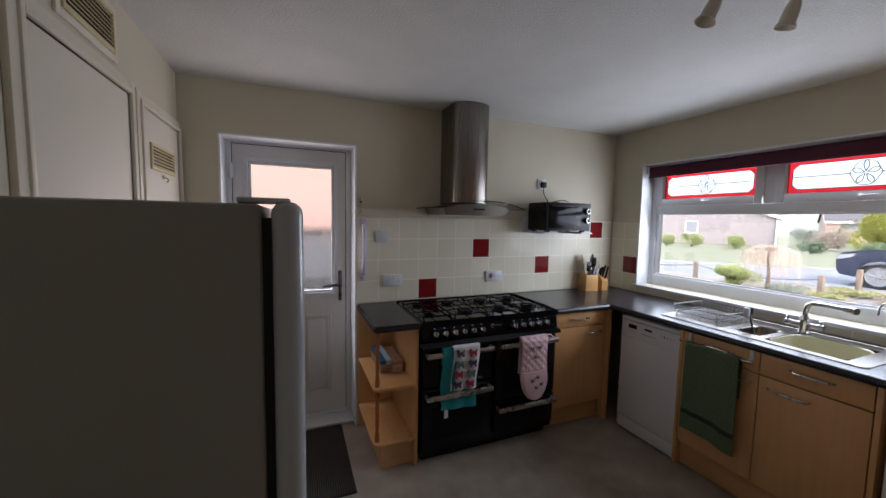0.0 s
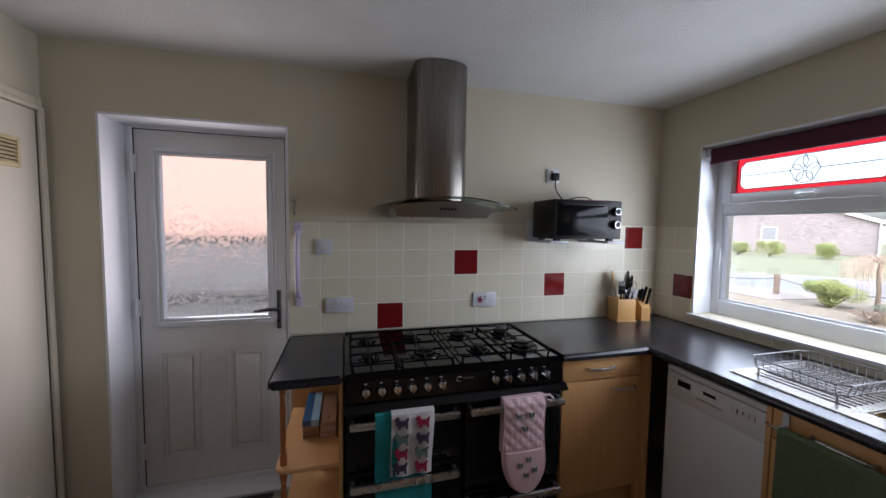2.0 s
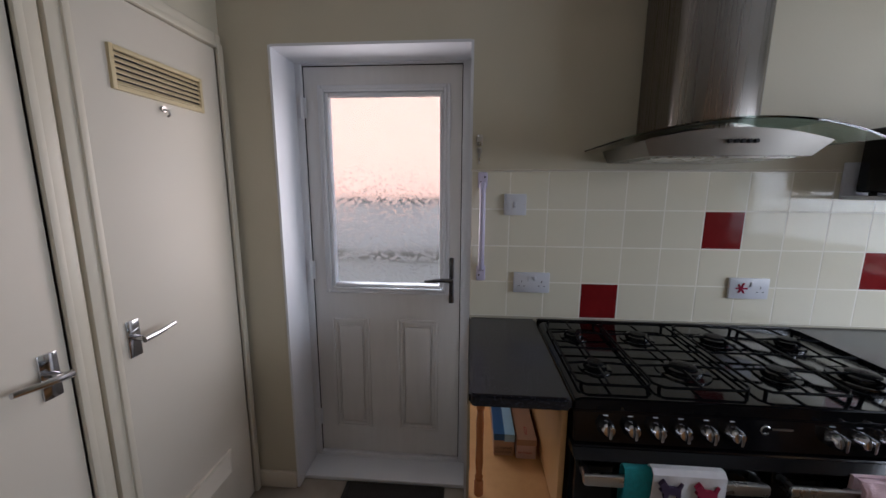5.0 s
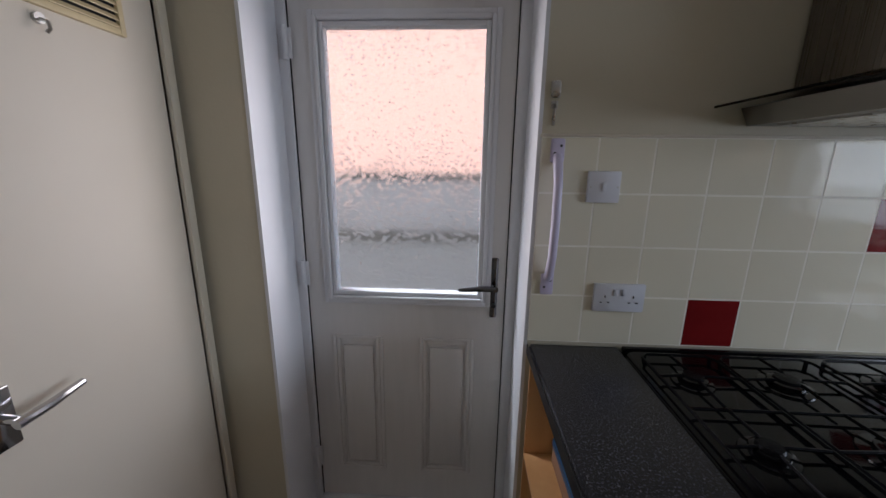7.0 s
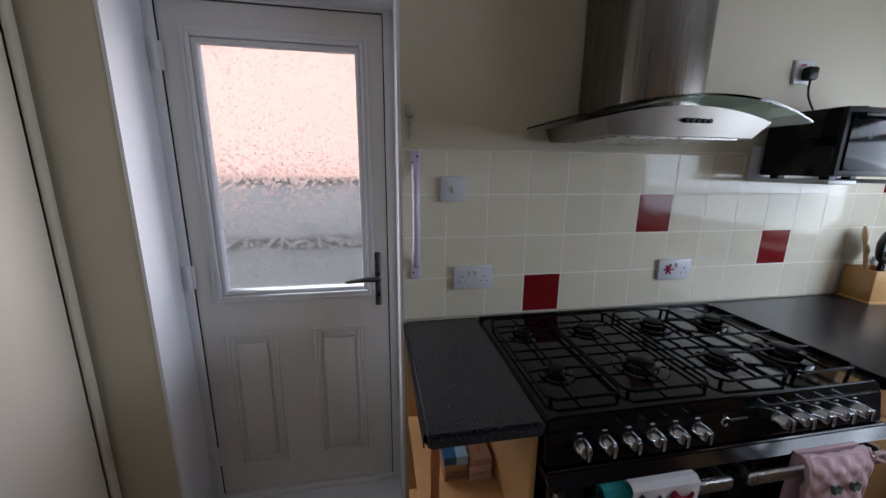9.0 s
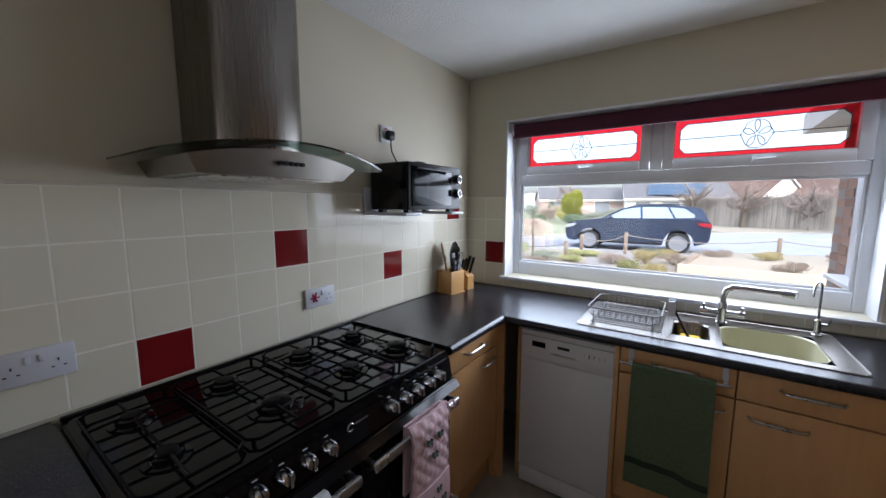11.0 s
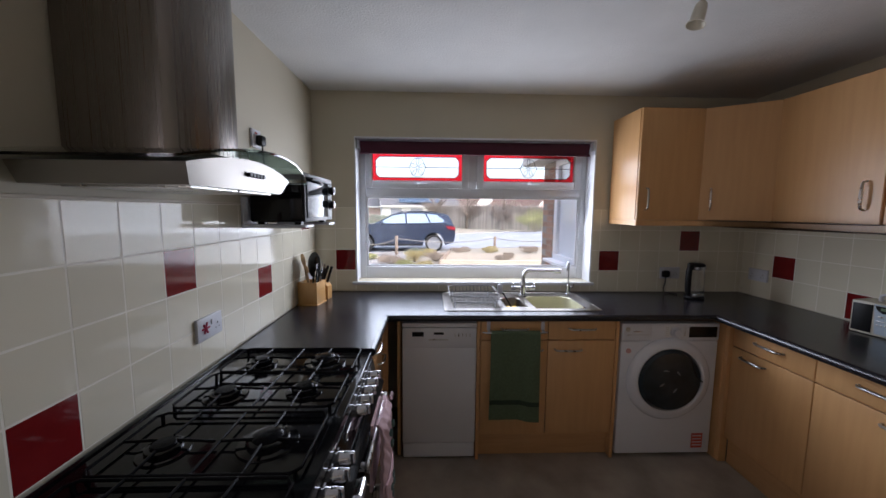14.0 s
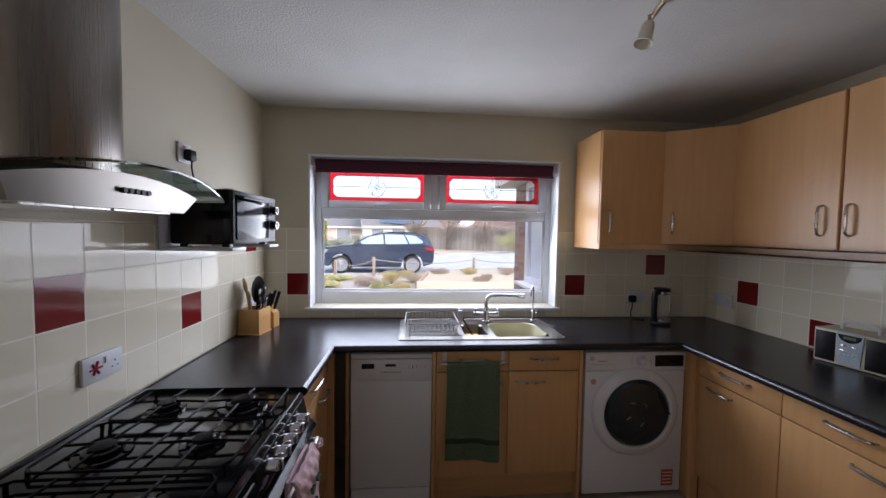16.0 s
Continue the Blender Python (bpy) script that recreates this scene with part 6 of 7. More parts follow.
plant("lime_shrub", (10.8, 5.73), .66, .33, LIME, "rounded lime-green evergreen shrub in the garden bed", "shrub", 5200, .035, 1)
plant("low_shrub", (11.0, 4.75), .6, .14, GREYG, "low grey-green shrub beside the weeping tree", "shrub", 900, .04, 2)
plant("golden_groundcover", (12.2, 4.0), .75, .10, YELG, "low golden-green ground cover plant", "plant", 1500, .035, 3)
plant("golden_groundcover", (11.0, 4.0), .5, .10, YELG, "low golden-green ground cover plant", "plant", 900, .035, 31)
for i, (x, y, r, h, m_) in enumerate(((11.0, 2.9, .6, .17, HEATH), (11.6, 2.2, .55, .20, STRAW), (11.9, 1.6, .5, .16, HEATH), (12.6, 2.3, .5, .2, GREYG), (13.2, 1.8, .5, .16, STRAW), (13.9, .6, .6, .15, HEATH), (11.4, -.6, .45, .2, HEATH), (14.4, -.6, .6, .13, STRAW), (14.3, -2.2, .6, .16, HEATH), (10.2, 2.4, .45, .14, YELG), (9.9, 4.6, .5, .12, HEATH), (10.1, 1.9, .4, .14, STRAW))):
    plant("heather_clump", (x, y), r, h, m_, ("low clump of brown heather in the front garden", "low clump of straw-coloured stems in the front garden", "low grey-green clump in the front garden", "low golden clump in the front garden")[(HEATH, STRAW, GREYG, YELG).index(m_)], "plant", 800, .035, 50 + i, upright=.8)

# weeping tree
wtree = thing("weeping_tree", (11.21, 5.22, GZ), "small bare weeping tree with drooping russet twigs", "tree")
rn = random.Random(11)
WB = Vector((11.21, 5.22, GZ))
part("trunk", tube(bmesh.new(), [WB, WB + Vector((.02, 0, .4)), WB + Vector((-.01, .02, .8)), WB + Vector((0, 0, 1.0))], [.045, .036, .032, .03], 10), BARK, wtree)
lb, tg = bmesh.new(), bmesh.new()
crown = WB + Vector((0, 0, .97))
for k in range(14):
    a, r_ = k * 2.39, rn.uniform(.22, .42)
    tube(lb, [crown, crown + Vector((math.cos(a) * r_ * .5, math.sin(a) * r_ * .5, .15)), crown + Vector((math.cos(a) * r_, math.sin(a) * r_, .08))], [.018, .012, .006], 6)
for k in range(340):
    a, r_ = rn.uniform(0, 6.283), rn.uniform(.12, .60)
    top_h = .25 * (1 - (r_ / .6) ** 2) + rn.uniform(-.02, .03)
    s = crown + Vector((math.cos(a) * r_ * .45, math.sin(a) * r_ * .45, .11 + rn.uniform(-.03, .04)))
    e = crown + Vector((math.cos(a) * r_, math.sin(a) * r_, top_h - .04))
    dz, b = rn.uniform(.3, .85), a + rn.uniform(-.35, .35)
    o = r_ + rn.uniform(.0, .07)
    tube(tg, [s, e, crown + Vector((math.cos(b) * o, math.sin(b) * o, top_h - .04 - dz * .45)), crown + Vector((math.cos(b) * (o - .01), math.sin(b) * (o - .01), top_h - .04 - dz))], [.0030, .0027, .0023, .0015], 3)
part("limb", lb, BARK, wtree, "arching grey limbs")
tagged(part("twigs", tg, TWIG, wtree, "drooping russet twigs"), kind="stuff")

# far planting
plant("golden_conifer", (34.0, 10.4), 1.95, 1.45, CONIF, "broad golden-green conifer on the far verge", "tree", 12000, .10, 21, pointy=.4, upright=.8)
for i, (x, y, r, h, m_) in enumerate(((27.0, 17.4, .9, .55, LIME), (28.6, 15.4, 1.0, .55, LIME), (26.0, 18.6, .7, .5, LIME), (25.2, 19.9, .7, .5, GREEN), (23.8, 21.5, .7, .5, GREYG), (28.9, 11.5, .8, .42, GREEN), (33, 8.0, 1.6, .55, GREYG), (31, 9.4, 1.1, .45, GREEN), (36, 7.0, 1.8, .7, GREYG), (39, 14.0, 1.6, .9, HEATH), (37, 15.2, 1.4, .8, GREYG), (34, 12.8, 1.3, .7, HEATH), (41, 11.5, 1.6, .8, HEATH), (43, 15.2, 1.0, 1.2, GREEN))):
    plant("verge_bush", (x, y), r, h, m_, ("dark green bush on the far verge", "lime-green bush by the stone house", "grey-green bush on the far verge", "russet winter bush on the far verge")[(GREEN, LIME, GREYG, HEATH).index(m_)], "bush", 1200, .09, 70 + i)
plant("yellow_bush", (29.0, -6.6), 2.6, 1.0, YELG, "yellow-green bush before the timber fence", "bush", 1500, .08, 95)


def bare_tree(place, h, seed, label):
    rn = random.Random(seed)
    t = thing("bare_tree", (*place, GZ), label, "tree")
    base = Vector((*place, GZ))
    tr, tw_ = bmesh.new(), bmesh.new()
    tube(tr, [base, base + Vector((.05, 0, h * .3)), base + Vector((-.05, .05, h * .6))], [.14, .11, .07], 8)
    for k in range(12):
        a, z = rn.uniform(0, 6.28), rn.uniform(.2, .6) * h
        s = base + Vector((0, 0, z))
        e = s + Vector((math.cos(a) * h * .35, math.sin(a) * h * .35, h * rn.uniform(.15, .4)))
        tube(tr, [s, s.lerp(e, .5) + Vector((0, 0, .1)), e], [.05, .035, .015], 6)
        for j in range(34):
            p = s.lerp(e, rn.uniform(.3, 1))
            q = p + Vector((rn.uniform(-1, 1), rn.uniform(-1, 1), rn.uniform(-.4, 1))) * h * .16
            tube(tw_, [p, p.lerp(q, .5) + Vector((0, 0, .04 * h * rn.uniform(-1, 1))), q], [.014, .01, .006], 4)
    part("trunk", tr, BARK, t)
    tagged(part("twigs", tw_, TWIGD, t, "bare tangled twigs"), kind="stuff")


bare_tree((33, -1.5), 3.4, 1, "bare tangled winter tree behind the timber fence")
bare_tree((32, -4.6), 3.2, 2, "bare tangled winter tree behind the timber fence")
bare_tree((34, 1.4), 3.2, 3, "bare tangled winter tree behind the timber fence")
bare_tree((42, 13), 4.4, 4, "bare winter tree on the far verge")

tw = bmesh.new()
rn = random.Random(77)
for k in range(420):
    u = rn.random()
    s = Vector((34.7 - 4.9 * u + rn.uniform(-.3, .5), 1.4 - 10.4 * u, GZ + rn.uniform(1.2, 2.0)))
    q = s + Vector((rn.uniform(-.6, .3), rn.uniform(-.9, .9), rn.uniform(.1, 1.1)))
    q.z -= .5 * rn.random()
    tube(tw, [s, s.lerp(q, .5) + Vector((0, 0, rn.uniform(.05, .3))), q], [.02, .014, .008], 3)
solid("fence_creeper", tw, TWIGD, "tangle of bare winter creeper along the top of the timber fence", "creeper", "stuff")

# timber fence
tf = thing("timber_fence", (34.6, 1.5, GZ), "weathered brown close-board fence along the far side of the road", "fence")
A, B = Vector((34.9, 1.9)), Vector((29.6, -9.5))
D_ = (B - A).normalized()
N_ = Vector((-D_.y, D_.x))
k = 0
L_ = (B - A).length
boards = int(L_ / .13)
bmesh_board = box(bmesh.new(), -.058, .058, -.012, .012, 0, 2.0)
board_me = bpy.data.meshes.new("board")
bmesh_board.to_mesh(board_me)
bmesh_board.free()
board_me.materials.append(FENCEW)
for k in range(boards):
    ob = new("board", board_me)
    ob.parent = tf
    c = A + D_ * (k * .13) + N_ * (.01 if k % 2 else 0)
    ob.location = (c.x - 34.6, c.y - 1.5, .04)
    ob.rotation_euler = (0, 0, math.atan2(D_.y, D_.x))

# ---- houses ----
def gable_house(name, origin, along, width, length, wall_h, pitch, wall_mat, roof_mat, label, ridge_on_width=True, windows=(), overhang=.35):
    """A bungalow: origin is its near corner; the gable runs along the unit vector, the length turns clockwise from it."""
    h = thing(name, (*origin, GZ), label, "house")
    o = Vector((*origin, GZ))
    u = Vector((*along, 0)).normalized()
    v = Vector((u.y, -u.x, 0))
    def P(a, b, z):
        return o + u * a + v * b + Vector((0, 0, z))
    rise = width / 2 * pitch
    bm = bmesh.new()
    f = [bm.verts.new(P(a, b, z)) for b in (0, length) for a, z in ((0, 0), (width, 0), (width, wall_h), (width / 2, wall_h + rise), (0, wall_h))]
    bm.faces.new(f[:5]); bm.faces.new(f[5:][::-1])
    for i in range(5):
        j = (i + 1) % 5
        bm.faces.new((f[i], f[i + 5], f[j + 5], f[j]))
    bmesh.ops.recalc_face_normals(bm, faces=bm.faces[:])
    part("wall", bm, wall_mat, h)
    for s in (0, 1):
        e = 0 - overhang if s == 0 else width + overhang
        ez = wall_h - overhang * pitch
        rb = bmesh.new()
        q = [P(e, -.15, ez + .02), P(e, length + .15, ez + .02), P(width / 2, length + .15, wall_h + rise + .02), P(width / 2, -.15, wall_h + rise + .02)]
        lo, hi = [rb.verts.new(p) for p in q], [rb.verts.new(p + Vector((0, 0, .12))) for p in q]
        rb.faces.new(lo[::-1]); rb.faces.new(hi)
        for i in range(4):
            j = (i + 1) % 4
            rb.faces.new((lo[i], lo[j], hi[j], hi[i]))
        bmesh.ops.recalc_face_normals(rb, faces=rb.faces[:])
        part("roof", rb, roof_mat, h)
        for b in (-.17, length + .17):
            bb = bmesh.new()
            q = [P(e, b, ez - .12), P(width / 2, b, wall_h + rise - .12), P(width / 2, b, wall_h + rise + .13), P(e, b, ez + .13)]
            w = v * (.03 if b > 0 else -.03)
            lo, hi = [bb.verts.new(p) for p in q], [bb.verts.new(p + w) for p in q]
            bb.faces.new(lo[::-1]); bb.faces.new(hi)
            for i in range(4):
                j = (i + 1) % 4
                bb.faces.new((lo[i], lo[j], hi[j], hi[i]))
            bmesh.ops.recalc_face_normals(bb, faces=bb.faces[:])
            part("bargeboard", bb, RENDERW, h, "white bargeboard")
        fb = bmesh.new()
        q = [P(e, -.15, ez - .14), P(e, length + .15, ez - .14), P(e, length + .15, ez + .10), P(e, -.15, ez + .10)]
        w = u * (-.03 if s == 0 else .03)
        lo, hi = [fb.verts.new(p) for p in q], [fb.verts.new(p + w) for p in q]
        fb.faces.new(lo[::-1]); fb.faces.new(hi)
        for i in range(4):
            j = (i + 1) % 4
            fb.faces.new((lo[i], lo[j], hi[j], hi[i]))
        bmesh.ops.recalc_face_normals(fb, faces=fb.faces[:])
        part("gutter", fb, RENDERW, h, "white gutter board")
    for side, a0, a1, z0, z1 in windows:
        def Q(a, z, d):
            return P(a, -d, z) if side == "gable" else P(-d, a, z)
        for nm, mt_, ins, d0, d1 in (("window_frame", RENDERW, 0, -.02, .05), ("pane", material("net_curtained_pane", (0.22, 0.23, 0.25), .2, scale=3), .08, .0, .056)):
            wb = bmesh.new()
            q0 = [wb.verts.new(Q(a, z, d0)) for a, z in ((a0 + ins, z0 + ins), (a1 - ins, z0 + ins), (a1 - ins, z1 - ins), (a0 + ins, z1 - ins))]
            q1 = [wb.verts.new(Q(a, z, d1)) for a, z in ((a0 + ins, z0 + ins), (a1 - ins, z0 + ins), (a1 - ins, z1 - ins), (a0 + ins, z1 - ins))]
            wb.faces.new(q0[::-1]); wb.faces.new(q1)
            for i in range(4):
                j = (i + 1) % 4
                wb.faces.new((q0[i], q0[j], q1[j], q1[i]))
            bmesh.ops.recalc_face_normals(wb, faces=wb.faces[:])
            if nm == "window_frame":
                wf = part("window", wb, mt_, h, "white framed window")
            else:
                part("pane", wb, mt_, wf)
    return h


gable_house("stone_bungalow", (35.2, 16.3), (-.58, .815), 9.6, 14, 2.35, .38, BRICKG, ROOFG, "grey stone-walled bungalow with white bargeboards and a small window", windows=(("gable", 5.0, 5.95, .85, 1.95),))
rp = rod(bmesh.new(), (35.15, 16.2, GZ), (35.15, 16.2, 2.15), .06, n=8)
rod(rp, (35.75, 16.85, GZ), (35.75, 16.85, 2.15), .09, n=8)
solid("downpipe", rp, RENDERW, "white downpipes at the corner of the stone bungalow", "downpipe")
gable_house("salmon_bungalow", (52.5, 20.0), (.9, .42), 8, 13, 2.3, .42, BRICKP, ROOFG, "salmon brick bungalow with a grey roof across the road", windows=(("side", 1.5, 4.0, .9, 2.0), ("side", 7.5, 9.6, .3, 2.1)))
gable_house("white_bungalow", (54, 9.0), (.98, .2), 9, 22, 2.4, .42, RENDERW, ROOFG, "long white bungalow with solar panels on its grey roof", windows=(("side", 1.2, 3.0, .9, 2.0), ("side", 4.2, 6.2, .9, 2.0), ("side", 8, 10, .9, 2.0), ("side", 12, 14, .9, 2.0), ("side", 16, 19, .3, 2.1)))
sp_ = bmesh.new()
for i in range(6):
    for j in range(2):
        y0 = 6.5 - i * 1.05
        x0, z0 = 53.9 + .9 + j * 1.7, 2.4 + .28 + j * .74
        q = [(x0, y0, z0), (x0 + .25, y0 - 1.0, z0), (x0 + 1.85, y0 - .75, z0 + .70), (x0 + 1.6, y0 + .25, z0 + .70)]
        lo, hi = [sp_.verts.new(p) for p in q], [sp_.verts.new((p[0], p[1], p[2] + .05)) for p in q]
        sp_.faces.new(lo[::-1]); sp_.faces.new(hi)
        for a in range(4):
            b = (a + 1) % 4
            sp_.faces.new((lo[a], lo[b], hi[b], hi[a]))
solid("solar_panels", sp_, material("blue_grey_solar_cells", (0.05, 0.08, 0.12), .15, scale=4), "blue-grey solar panels on the long white bungalow", "solar panel", "stuff")
gable_house("brown_roofed_house", (60, -6.0), (.6, -.8), 8, 12, 2.5, .7, BRICKP, ROOFB, "brick house with a steep brown roof behind the fence", windows=(("gable", 3, 5, .9, 2.0),))
gable_house("brown_roofed_house", (62, 3.5), (.75, -.65), 7, 11, 2.5, .7, RENDERW, ROOFB, "white house with a steep brown roof behind the fence", windows=(("gable", 2.5, 4.5, .9, 2.0),))
bk = bmesh.new()
rn = random.Random(5)
pts = [(80 * math.cos(a) , 80 * math.sin(a)) for a in [radians(-50 + 3 * k) for k in range(41)]]
tops = [GZ + 3.0 + rn.uniform(0, 1.6) for _ in pts]
lo = [bk.verts.new((x, y, GZ - 1)) for x, y in pts]
hi = [bk.verts.new((x, y, z)) for (x, y), z in zip(pts, tops)]
for i in range(len(pts) - 1):
    bk.faces.new((lo[i], lo[i + 1], hi[i + 1], hi[i]))
solid("backdrop", bk, material("hazy_far_trees", (0.36, 0.38, 0.36), .95, scale=.5, second=(0.27, 0.28, 0.25)), "hazy line of far trees and hedges", "backdrop", "structure")

# ---- the porch wing seen through the window ----
wing = thing("porch_wing", (4.0, -.8, GZ), "brown brick porch wing with a white side window", "house wing")
part("wall", boxes((3.16, 4.62, -2.4, .19, GZ, .93), (3.16, 3.7, -2.4, .19, .93, 2.12), (3.7, 4.62, -2.4, -.1, .93, 2.12), (4.62, 5.08, -2.4, .19, GZ, 2.12)), BRICKW, wing)
part("soffit", boxes((3.16, 5.35, -2.6, .42, 2.13, 2.30)), RENDERW, wing, "white soffit and fascia")
wfr = bmesh.new()
for r in ((3.7, 4.62, .93, 1.0), (3.7, 4.62, 2.05, 2.12), (3.7, 3.77, 1.0, 2.05), (4.52, 4.62, 1.0, 2.05)):
    box(wfr, r[0], r[1], .13, .20, r[2], r[3], .005)
part("window_frame", wfr, UPVC, wing, "white window frame")
# pane colour raised to a bluish white in place of its reflection
part("pane", boxes((3.77, 4.52, .155, .16, 1.0, 2.05)), material("pale_reflecting_pane", (0.74, 0.79, 0.84), .08, scale=2), wing)
part("window_sill", boxes((3.65, 4.66, .10, .31, .90, .935), bevel=.005), UPVC, wing, "white outer window sill")
brm = box(bmesh.new(), -.1075, .1075, 0, .006, -.0325, .0325)
brick_me = bpy.data.meshes.new("brick")
brm.to_mesh(brick_me)
brm.free()
brick_me.materials.append(BRICKW)
MORT = material("grey_mortar", (0.30, 0.28, 0.25), .95, scale=30, bump=.4)
part("mortar", boxes((4.621, 5.079, .190, .192, GZ, 2.12)), MORT, wing)
for j in range(29):
    z = GZ + .04 + j * .075
    for i in range(2):
        x = 4.735 + i * .222 + (0 if j % 2 else -.0)
        x += .0 if j % 2 else .05
        if x + .1075 > 5.085:
            continue
        ob = new("brick", brick_me)
        ob.parent = wing
        ob.location = (x - 4.0, .192 + .8, z - GZ)

# ---- behind the back door ----
solid("side_path", boxes((-6, 6, 2.86, 8.7, GZ - .06, GZ + .002)), material("grey_brown_side_path", (0.075, 0.07, 0.066), .9, scale=6, second=(0.045, 0.045, 0.04), bump=.4), "grey-brown path beside the house", "path", "structure")
gw = thing("garden_wall", (0, 8.8, GZ), "low grey rendered garden wall with a dark coping", "wall")
part("wall", boxes((-6, 6, 8.7, 8.9, GZ, 1.12)), RENDERG, gw)
part("coping", boxes((-6, 6, 8.66, 8.94, 1.12, 1.26), bevel=.01), material("black_coping", (0.03, 0.03, 0.028), .9, scale=12), gw, "dark coping")
part("footing", boxes((-6, 6, 8.55, 8.7, GZ, .12)), material("black_footing", (0.03, 0.028, 0.025), .9, scale=12), gw, "dark footing")
nb = thing("neighbour_house", (0, 12, GZ), "salmon-pink brick gable wall of the neighbouring house", "house")
part("wall", boxes((-9, 9, 11.5, 12.0, GZ, 5.5)), material("pale_salmon_brick", (0.385, 0.245, 0.205), .9, scale=4, second=(0.355, 0.22, 0.18)), nb)
part("roof", prism(bmesh.new(), [(-9.4, 5.5), (9.4, 5.5), (0, 8.2)], 11.3, 12.2, "y"), ROOFG, nb)

# ---- parked car ----
CARP = material("dark_blue_metallic_paint", (0.026, 0.038, 0.070), 0.16, 0.25, scale=4, second=(0.022, 0.032, 0.060), spec=.6, coat=.5)
TYRE = material("black_tyre_rubber", (0.012, 0.012, 0.013), .8, scale=30, bump=.3)
ALLOY = material("silver_alloy", (0.30, 0.31, 0.33), .45, .3, scale=20)
# the sky's bluish reflection is painted into the car glass colour
CGLASS = material("sky_reflecting_car_glass", (0.30, 0.38, 0.46), .05, scale=3)
LAMPR = material("red_lamp_lens", (0.30, 0.02, 0.03), .15, scale=3)
LAMPW = material("clear_lamp_lens", (0.55, 0.57, 0.6), .12, .4, scale=3)
car = thing("parked_car", (0, 0, 0), "dark blue estate car parked at the kerb", "car")
W_ = .93


def arch(cx, r=.44, n=9, z0=.30):
    return [(cx + r * math.cos(math.pi * k / n), .36 + r * math.sin(math.pi * k / n)) for k in range(n, -1, -1)]


low = [(-2.24, .40)] + [(-1.89, .30)] + arch(-1.43) + [(-.97, .28), (.97, .28)] + arch(1.43) + [(1.90, .30), (2.22, .34), (2.30, .46), (2.33, .72), (2.30, .90), (2.20, 1.00), (1.9, 1.07), (1.4, 1.13), (1.02, 1.16), (-1.95, 1.20), (-2.26, 1.12), (-2.33, .98), (-2.31, .78), (-2.30, .55)]
bd = prism(bmesh.new(), low, -W_, W_, "y")
for v in bd.verts:
    if v.co.z > .8:
        v.co.y *= 1 - (v.co.z - .8) * .10
    if .45 < v.co.z < .8:
        v.co.y *= 1.01
    if abs(v.co.x) > 2.0:
        v.co.y *= .93
bmesh.ops.bevel(bd, geom=[e for e in bd.edges if abs(abs(e.verts[0].co.y) - abs(e.verts[1].co.y)) < .1 and abs(e.verts[0].co.y) > .5 and e.verts[0].co.y * e.verts[1].co.y > 0 and min(e.verts[0].co.z, e.verts[1].co.z) > .4], offset=.03, segments=2, affect="EDGES")
part("body", bd, CARP, car, "", 50)
cab = prism(bmesh.new(), [(1.10, 1.12), (.34, 1.54), (.05, 1.64), (-.45, 1.685), (-1.2, 1.675), (-1.85, 1.60), (-2.02, 1.55), (-2.24, 1.16), (-2.2, 1.10)], -.86, .86, "y", bevel=.02)
for v in cab.verts:
    v.co.y *= 1 - max(0, v.co.z - 1.08) * .30
part("roof", cab, CARP, car, "dark blue roof and pillars", 50)


def side_glass(poly):
    for s in (-1, 1):
        g = prism(bmesh.new(), poly, .862, .872, "y")
        for v in g.verts:
            v.co.y = s * (v.co.y * (1 - max(0, v.co.z - 1.08) * .30) + .002)
        bmesh.ops.recalc_face_normals(g, faces=g.faces[:])
        part("side_window", g, CGLASS, car, "side window coloured with a pale sky reflection")


side_glass([(.86, 1.19), (.28, 1.51), (-.22, 1.595), (-.26, 1.20)])
side_glass([(-.33, 1.20), (-.29, 1.60), (-1.05, 1.595), (-1.25, 1.22)])
side_glass([(-1.32, 1.225), (-1.12, 1.59), (-1.55, 1.555), (-1.86, 1.32), (-1.82, 1.25)])
ws = bmesh.new()
for x0, z0, x1, z1 in ((1.06, 1.155, .36, 1.545), (-2.03, 1.53, -2.21, 1.22)):
    yb, yt = .76, .68
    q = [(x0, -yb, z0), (x0, yb, z0), (x1, yt, z1), (x1, -yt, z1)]
    o = Vector((.012 if x0 > 0 else -.012, 0, .012))
    ws.faces.new([ws.verts.new(Vector(p) + o) for p in q])
part("windscreen", ws, CGLASS, car, "front and rear screens")
for sx in (1.43, -1.43):
    for s in (-1, 1):
        yo = s * .80
        w = part("wheel", lathe(bmesh.new(), (sx, yo - s * .11, .36), [(.20, 0), (.33, .0), (.36, .03), (.36, .19), (.34, .22), (.27, .225), (.26, .19), (.2, .17)], 36, (0, s, 0)), TYRE, car, "black tyre")
        rm = bmesh.new()
        lathe(rm, (sx, yo + s * .06, .36), [(.262, 0), (.268, .05), (.255, .05), (.25, .02)], 36, (0, s, 0))
        lathe(rm, (sx, yo + s * .06, .36), [(.06, 0), (.06, .04), (.04, .045)], 16, (0, s, 0))
        for k in range(5):
            for dd in (-.13, .13):
                a = k * 2 * math.pi / 5 + dd
                c_ = Vector((sx, yo + s * .095, .36))
                rod(rm, c_ + Vector((math.cos(a) * .05, 0, math.sin(a) * .05)), c_ + Vector((math.cos(a + dd * .5) * .255, -s * .01, math.sin(a + dd * .5) * .255)), .012, n=6)
        part("brake_disc", rod(bmesh.new(), (sx, yo + s * .03, .36), (sx, yo + s * .062, .36), .255, n=32), TYRE, w, "dark hub behind the spokes")
        part("rim", rm, ALLOY, w, "silver multi-spoke alloy rim")
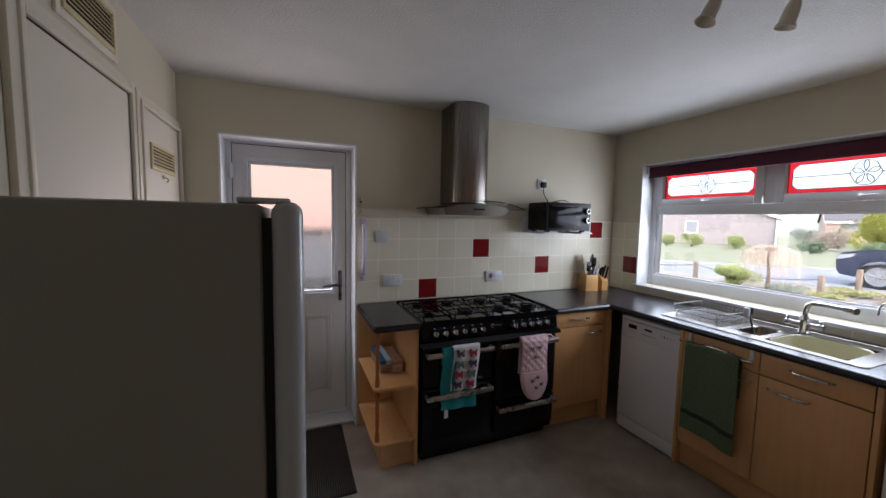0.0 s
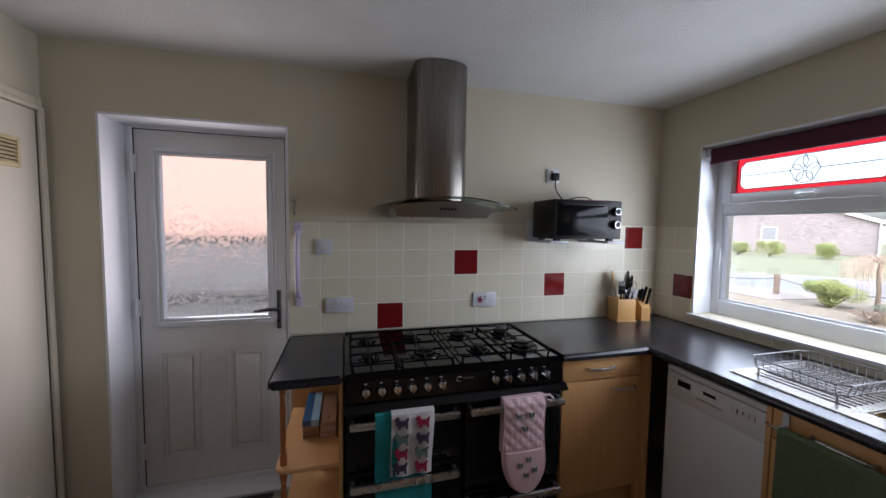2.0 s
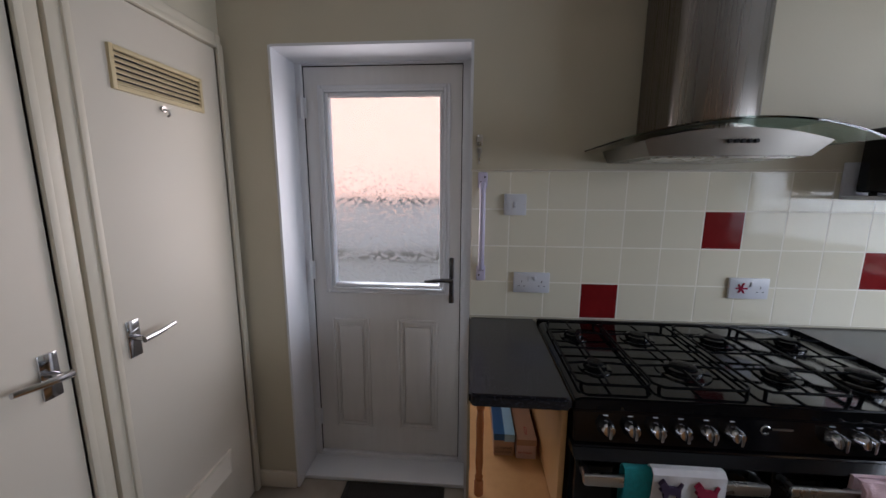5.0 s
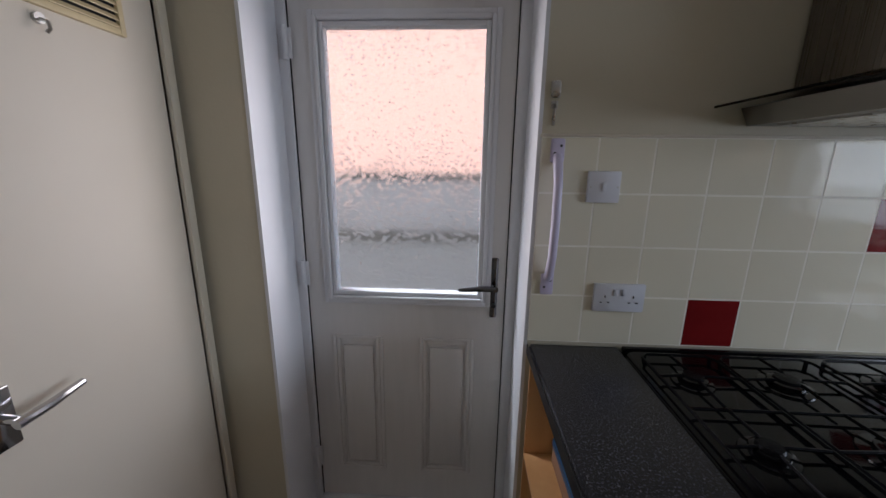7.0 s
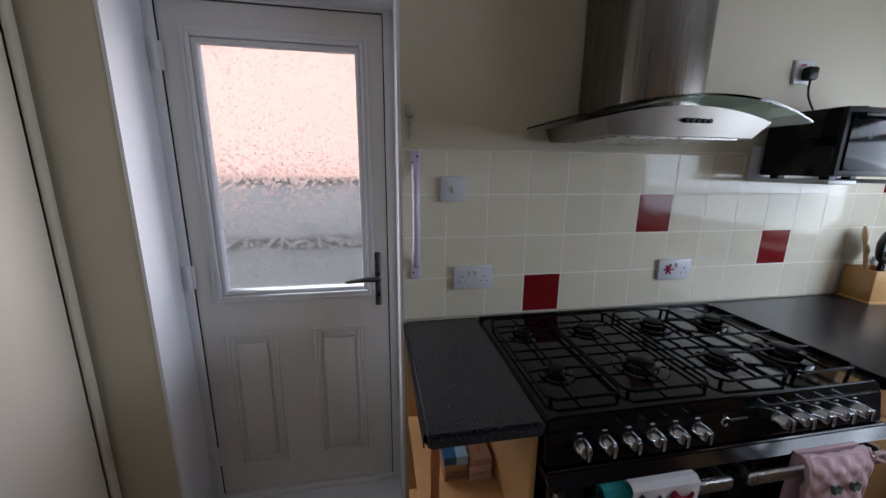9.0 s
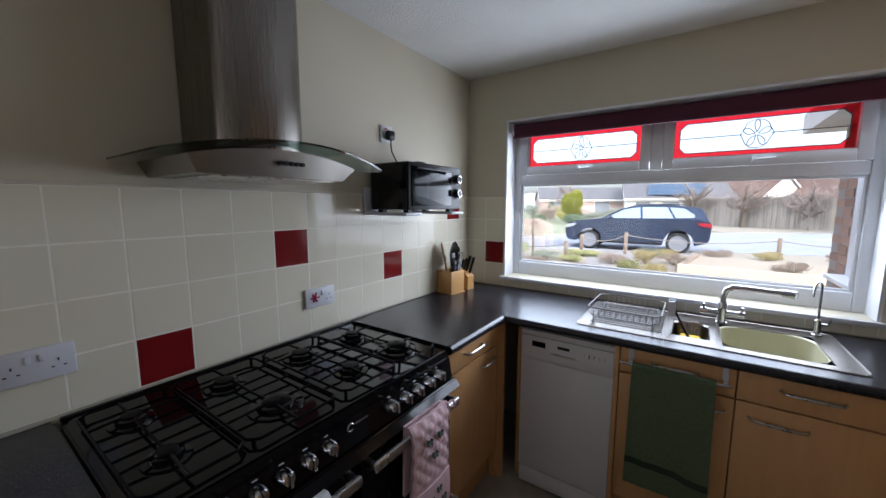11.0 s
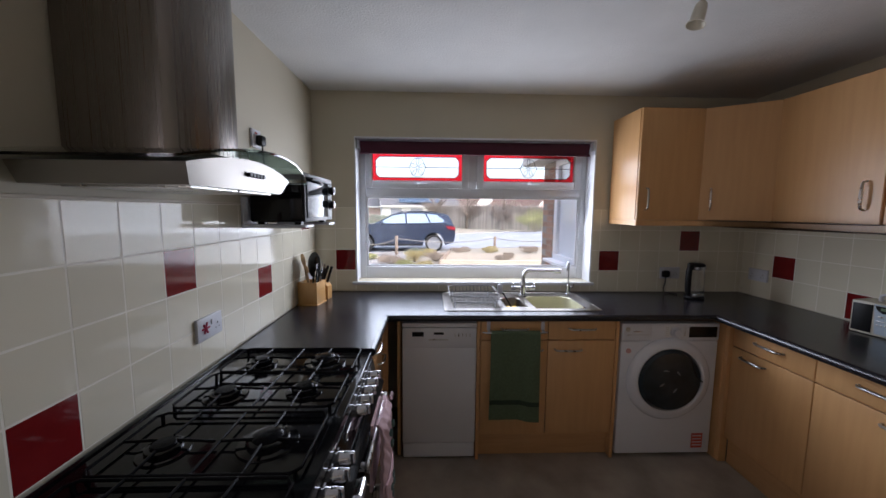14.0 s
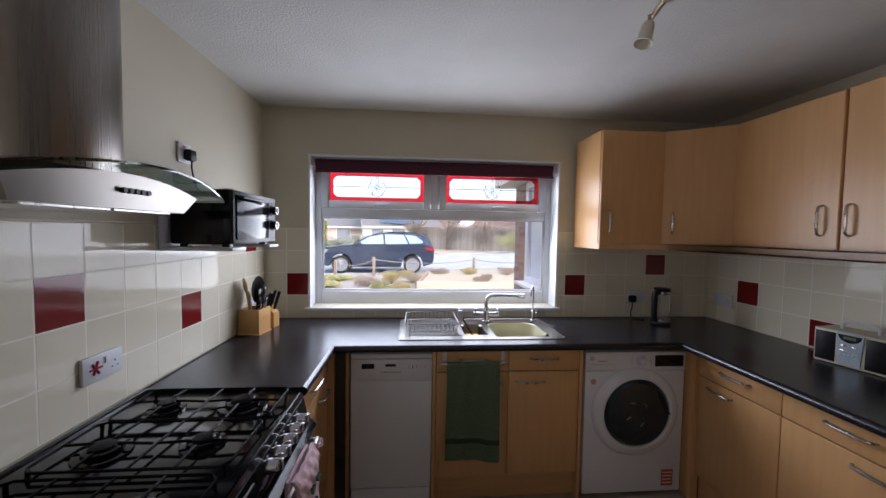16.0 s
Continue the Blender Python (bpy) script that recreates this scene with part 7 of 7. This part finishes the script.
for s in (-1, 1):
    part("headlight", prism(bmesh.new(), [(2.32, .80), (2.27, .92), (1.92, .98), (1.98, .88), (2.24, .79)], s * .80, s * .895, "y"), LAMPW, car, "clear headlight")
    part("tail_light", prism(bmesh.new(), [(-2.335, .92), (-2.31, 1.06), (-1.92, 1.09), (-2.02, .97)], s * .78, s * .90, "y"), LAMPR, car, "red tail light")
    part("wing_mirror", box(bmesh.new(), .62, .78, min(s * .90, s * 1.06), max(s * .90, s * 1.06), 1.13, 1.27, .03), CARP, car)
    for x in (-.12, -1.02):
        part("door_handle", box(bmesh.new(), x, x + .2, min(s * .905, s * .935), max(s * .905, s * .935), .98, 1.005, .008), CARP, car)
    part("sill_trim", box(bmesh.new(), -.95, .95, min(s * .90, s * .945), max(s * .90, s * .945), .27, .36, .01), BLACKPL, car, "black lower trim")
    part("roof_rail", tube(bmesh.new(), [(.0, s * .70, 1.63), (-.1, s * .70, 1.70), (-1.5, s * .70, 1.69), (-1.65, s * .69, 1.61)], .014, 6), BLACKPL, car, "black roof rail")
    for x in (.93, -.29, -1.2):
        part("door_gap", boxes((x - .004, x + .004, min(s * .925, s * .933), max(s * .925, s * .933), .42, 1.05)), BLACKPL, car, "thin dark door gap")
part("grille", box(bmesh.new(), 2.33, 2.375, -.35, .35, .55, .78, .01), BLACKPL, car, "black front grille")
car.matrix_basis = pose(15.4, 3.0, GZ - .015, 0, 0, 92) @ Matrix.Diagonal((.96, .96, .95, 1))

# ---- wall tiles: last, many ----
T = 0.152
ZROWS = [0.918 + T * k for k in range(5)]


@functools.lru_cache(None)
def tile_mesh(w, h, axis, colour):
    bm = box(bmesh.new(), -w / 2 + .0015, w / 2 - .0015, 0, .0065, -h / 2 + .0017, h / 2 - .0017)
    es = [e for e in bm.edges if all(v.co.y > .006 for v in e.verts)]
    bmesh.ops.bevel(bm, geom=es, offset=.0015, segments=1, affect="EDGES")
    if axis == "-y":
        bm.transform(Matrix.Rotation(math.pi, 4, "Z"))
    if axis == "-x":
        bm.transform(Matrix.Rotation(math.pi / 2, 4, "Z"))
    me = bpy.data.meshes.new("tile")
    bm.to_mesh(me)
    bm.free()
    me.materials.append(RED if colour else TILE)
    return me


def lay(wall, axis, at, cols, rows, reds=()):
    """Tiles of a wall between column and row edges, on a bed of grout."""
    for i in range(len(cols) - 1):
        for j in range(len(rows) - 1):
            a, b = sorted(cols[i:i + 2])
            m, z = (a + b) / 2, (rows[j] + rows[j + 1]) / 2
            ob = new("tile", tile_mesh(round(b - a, 4), round(rows[j + 1] - rows[j], 4), axis, (i, j) in reds))
            ob.parent = wall
            ob.location = (m, at, z) if axis in ("y", "-y") else (at, m, z)
    a, b = min(cols), max(cols)
    if axis == "-y":
        bed = boxes((a, b, at - .0061, at, rows[0], rows[-1]))
    elif axis == "y":
        bed = boxes((a, b, at, at + .0061, rows[0], rows[-1]))
    else:
        bed = boxes((at - .0061, at, a, b, rows[0], rows[-1]))
    part("grout", bed, GROUT, wall, "pale grout")


ncols = [D1 + .003] + [0.90 + T * k for k in range(-2, 13)] + [EAST - .001]
lay(wall_north, "-y", NORTH, ncols, ZROWS, {(3, 0), (6, 2), (10, 1), (14, 3)})
lay(wall_east, "-x", EAST, [2.549, 2.398, 2.254], ZROWS, {(1, 1)})
lay(wall_east, "-x", EAST, [2.254 - T * k for k in range(12)] + [.509], [.918, .961])
lay(wall_east, "-x", EAST, [.509, .452] + [.452 - T * k for k in range(1, 8)] + [SOUTH + .001], ZROWS, {(1, 1), (5, 2)})
lay(wall_south, "y", SOUTH, [EAST - .001, 2.746] + [2.746 - T * k for k in range(1, 14)], ZROWS, {(2, 1), (5, 0)})
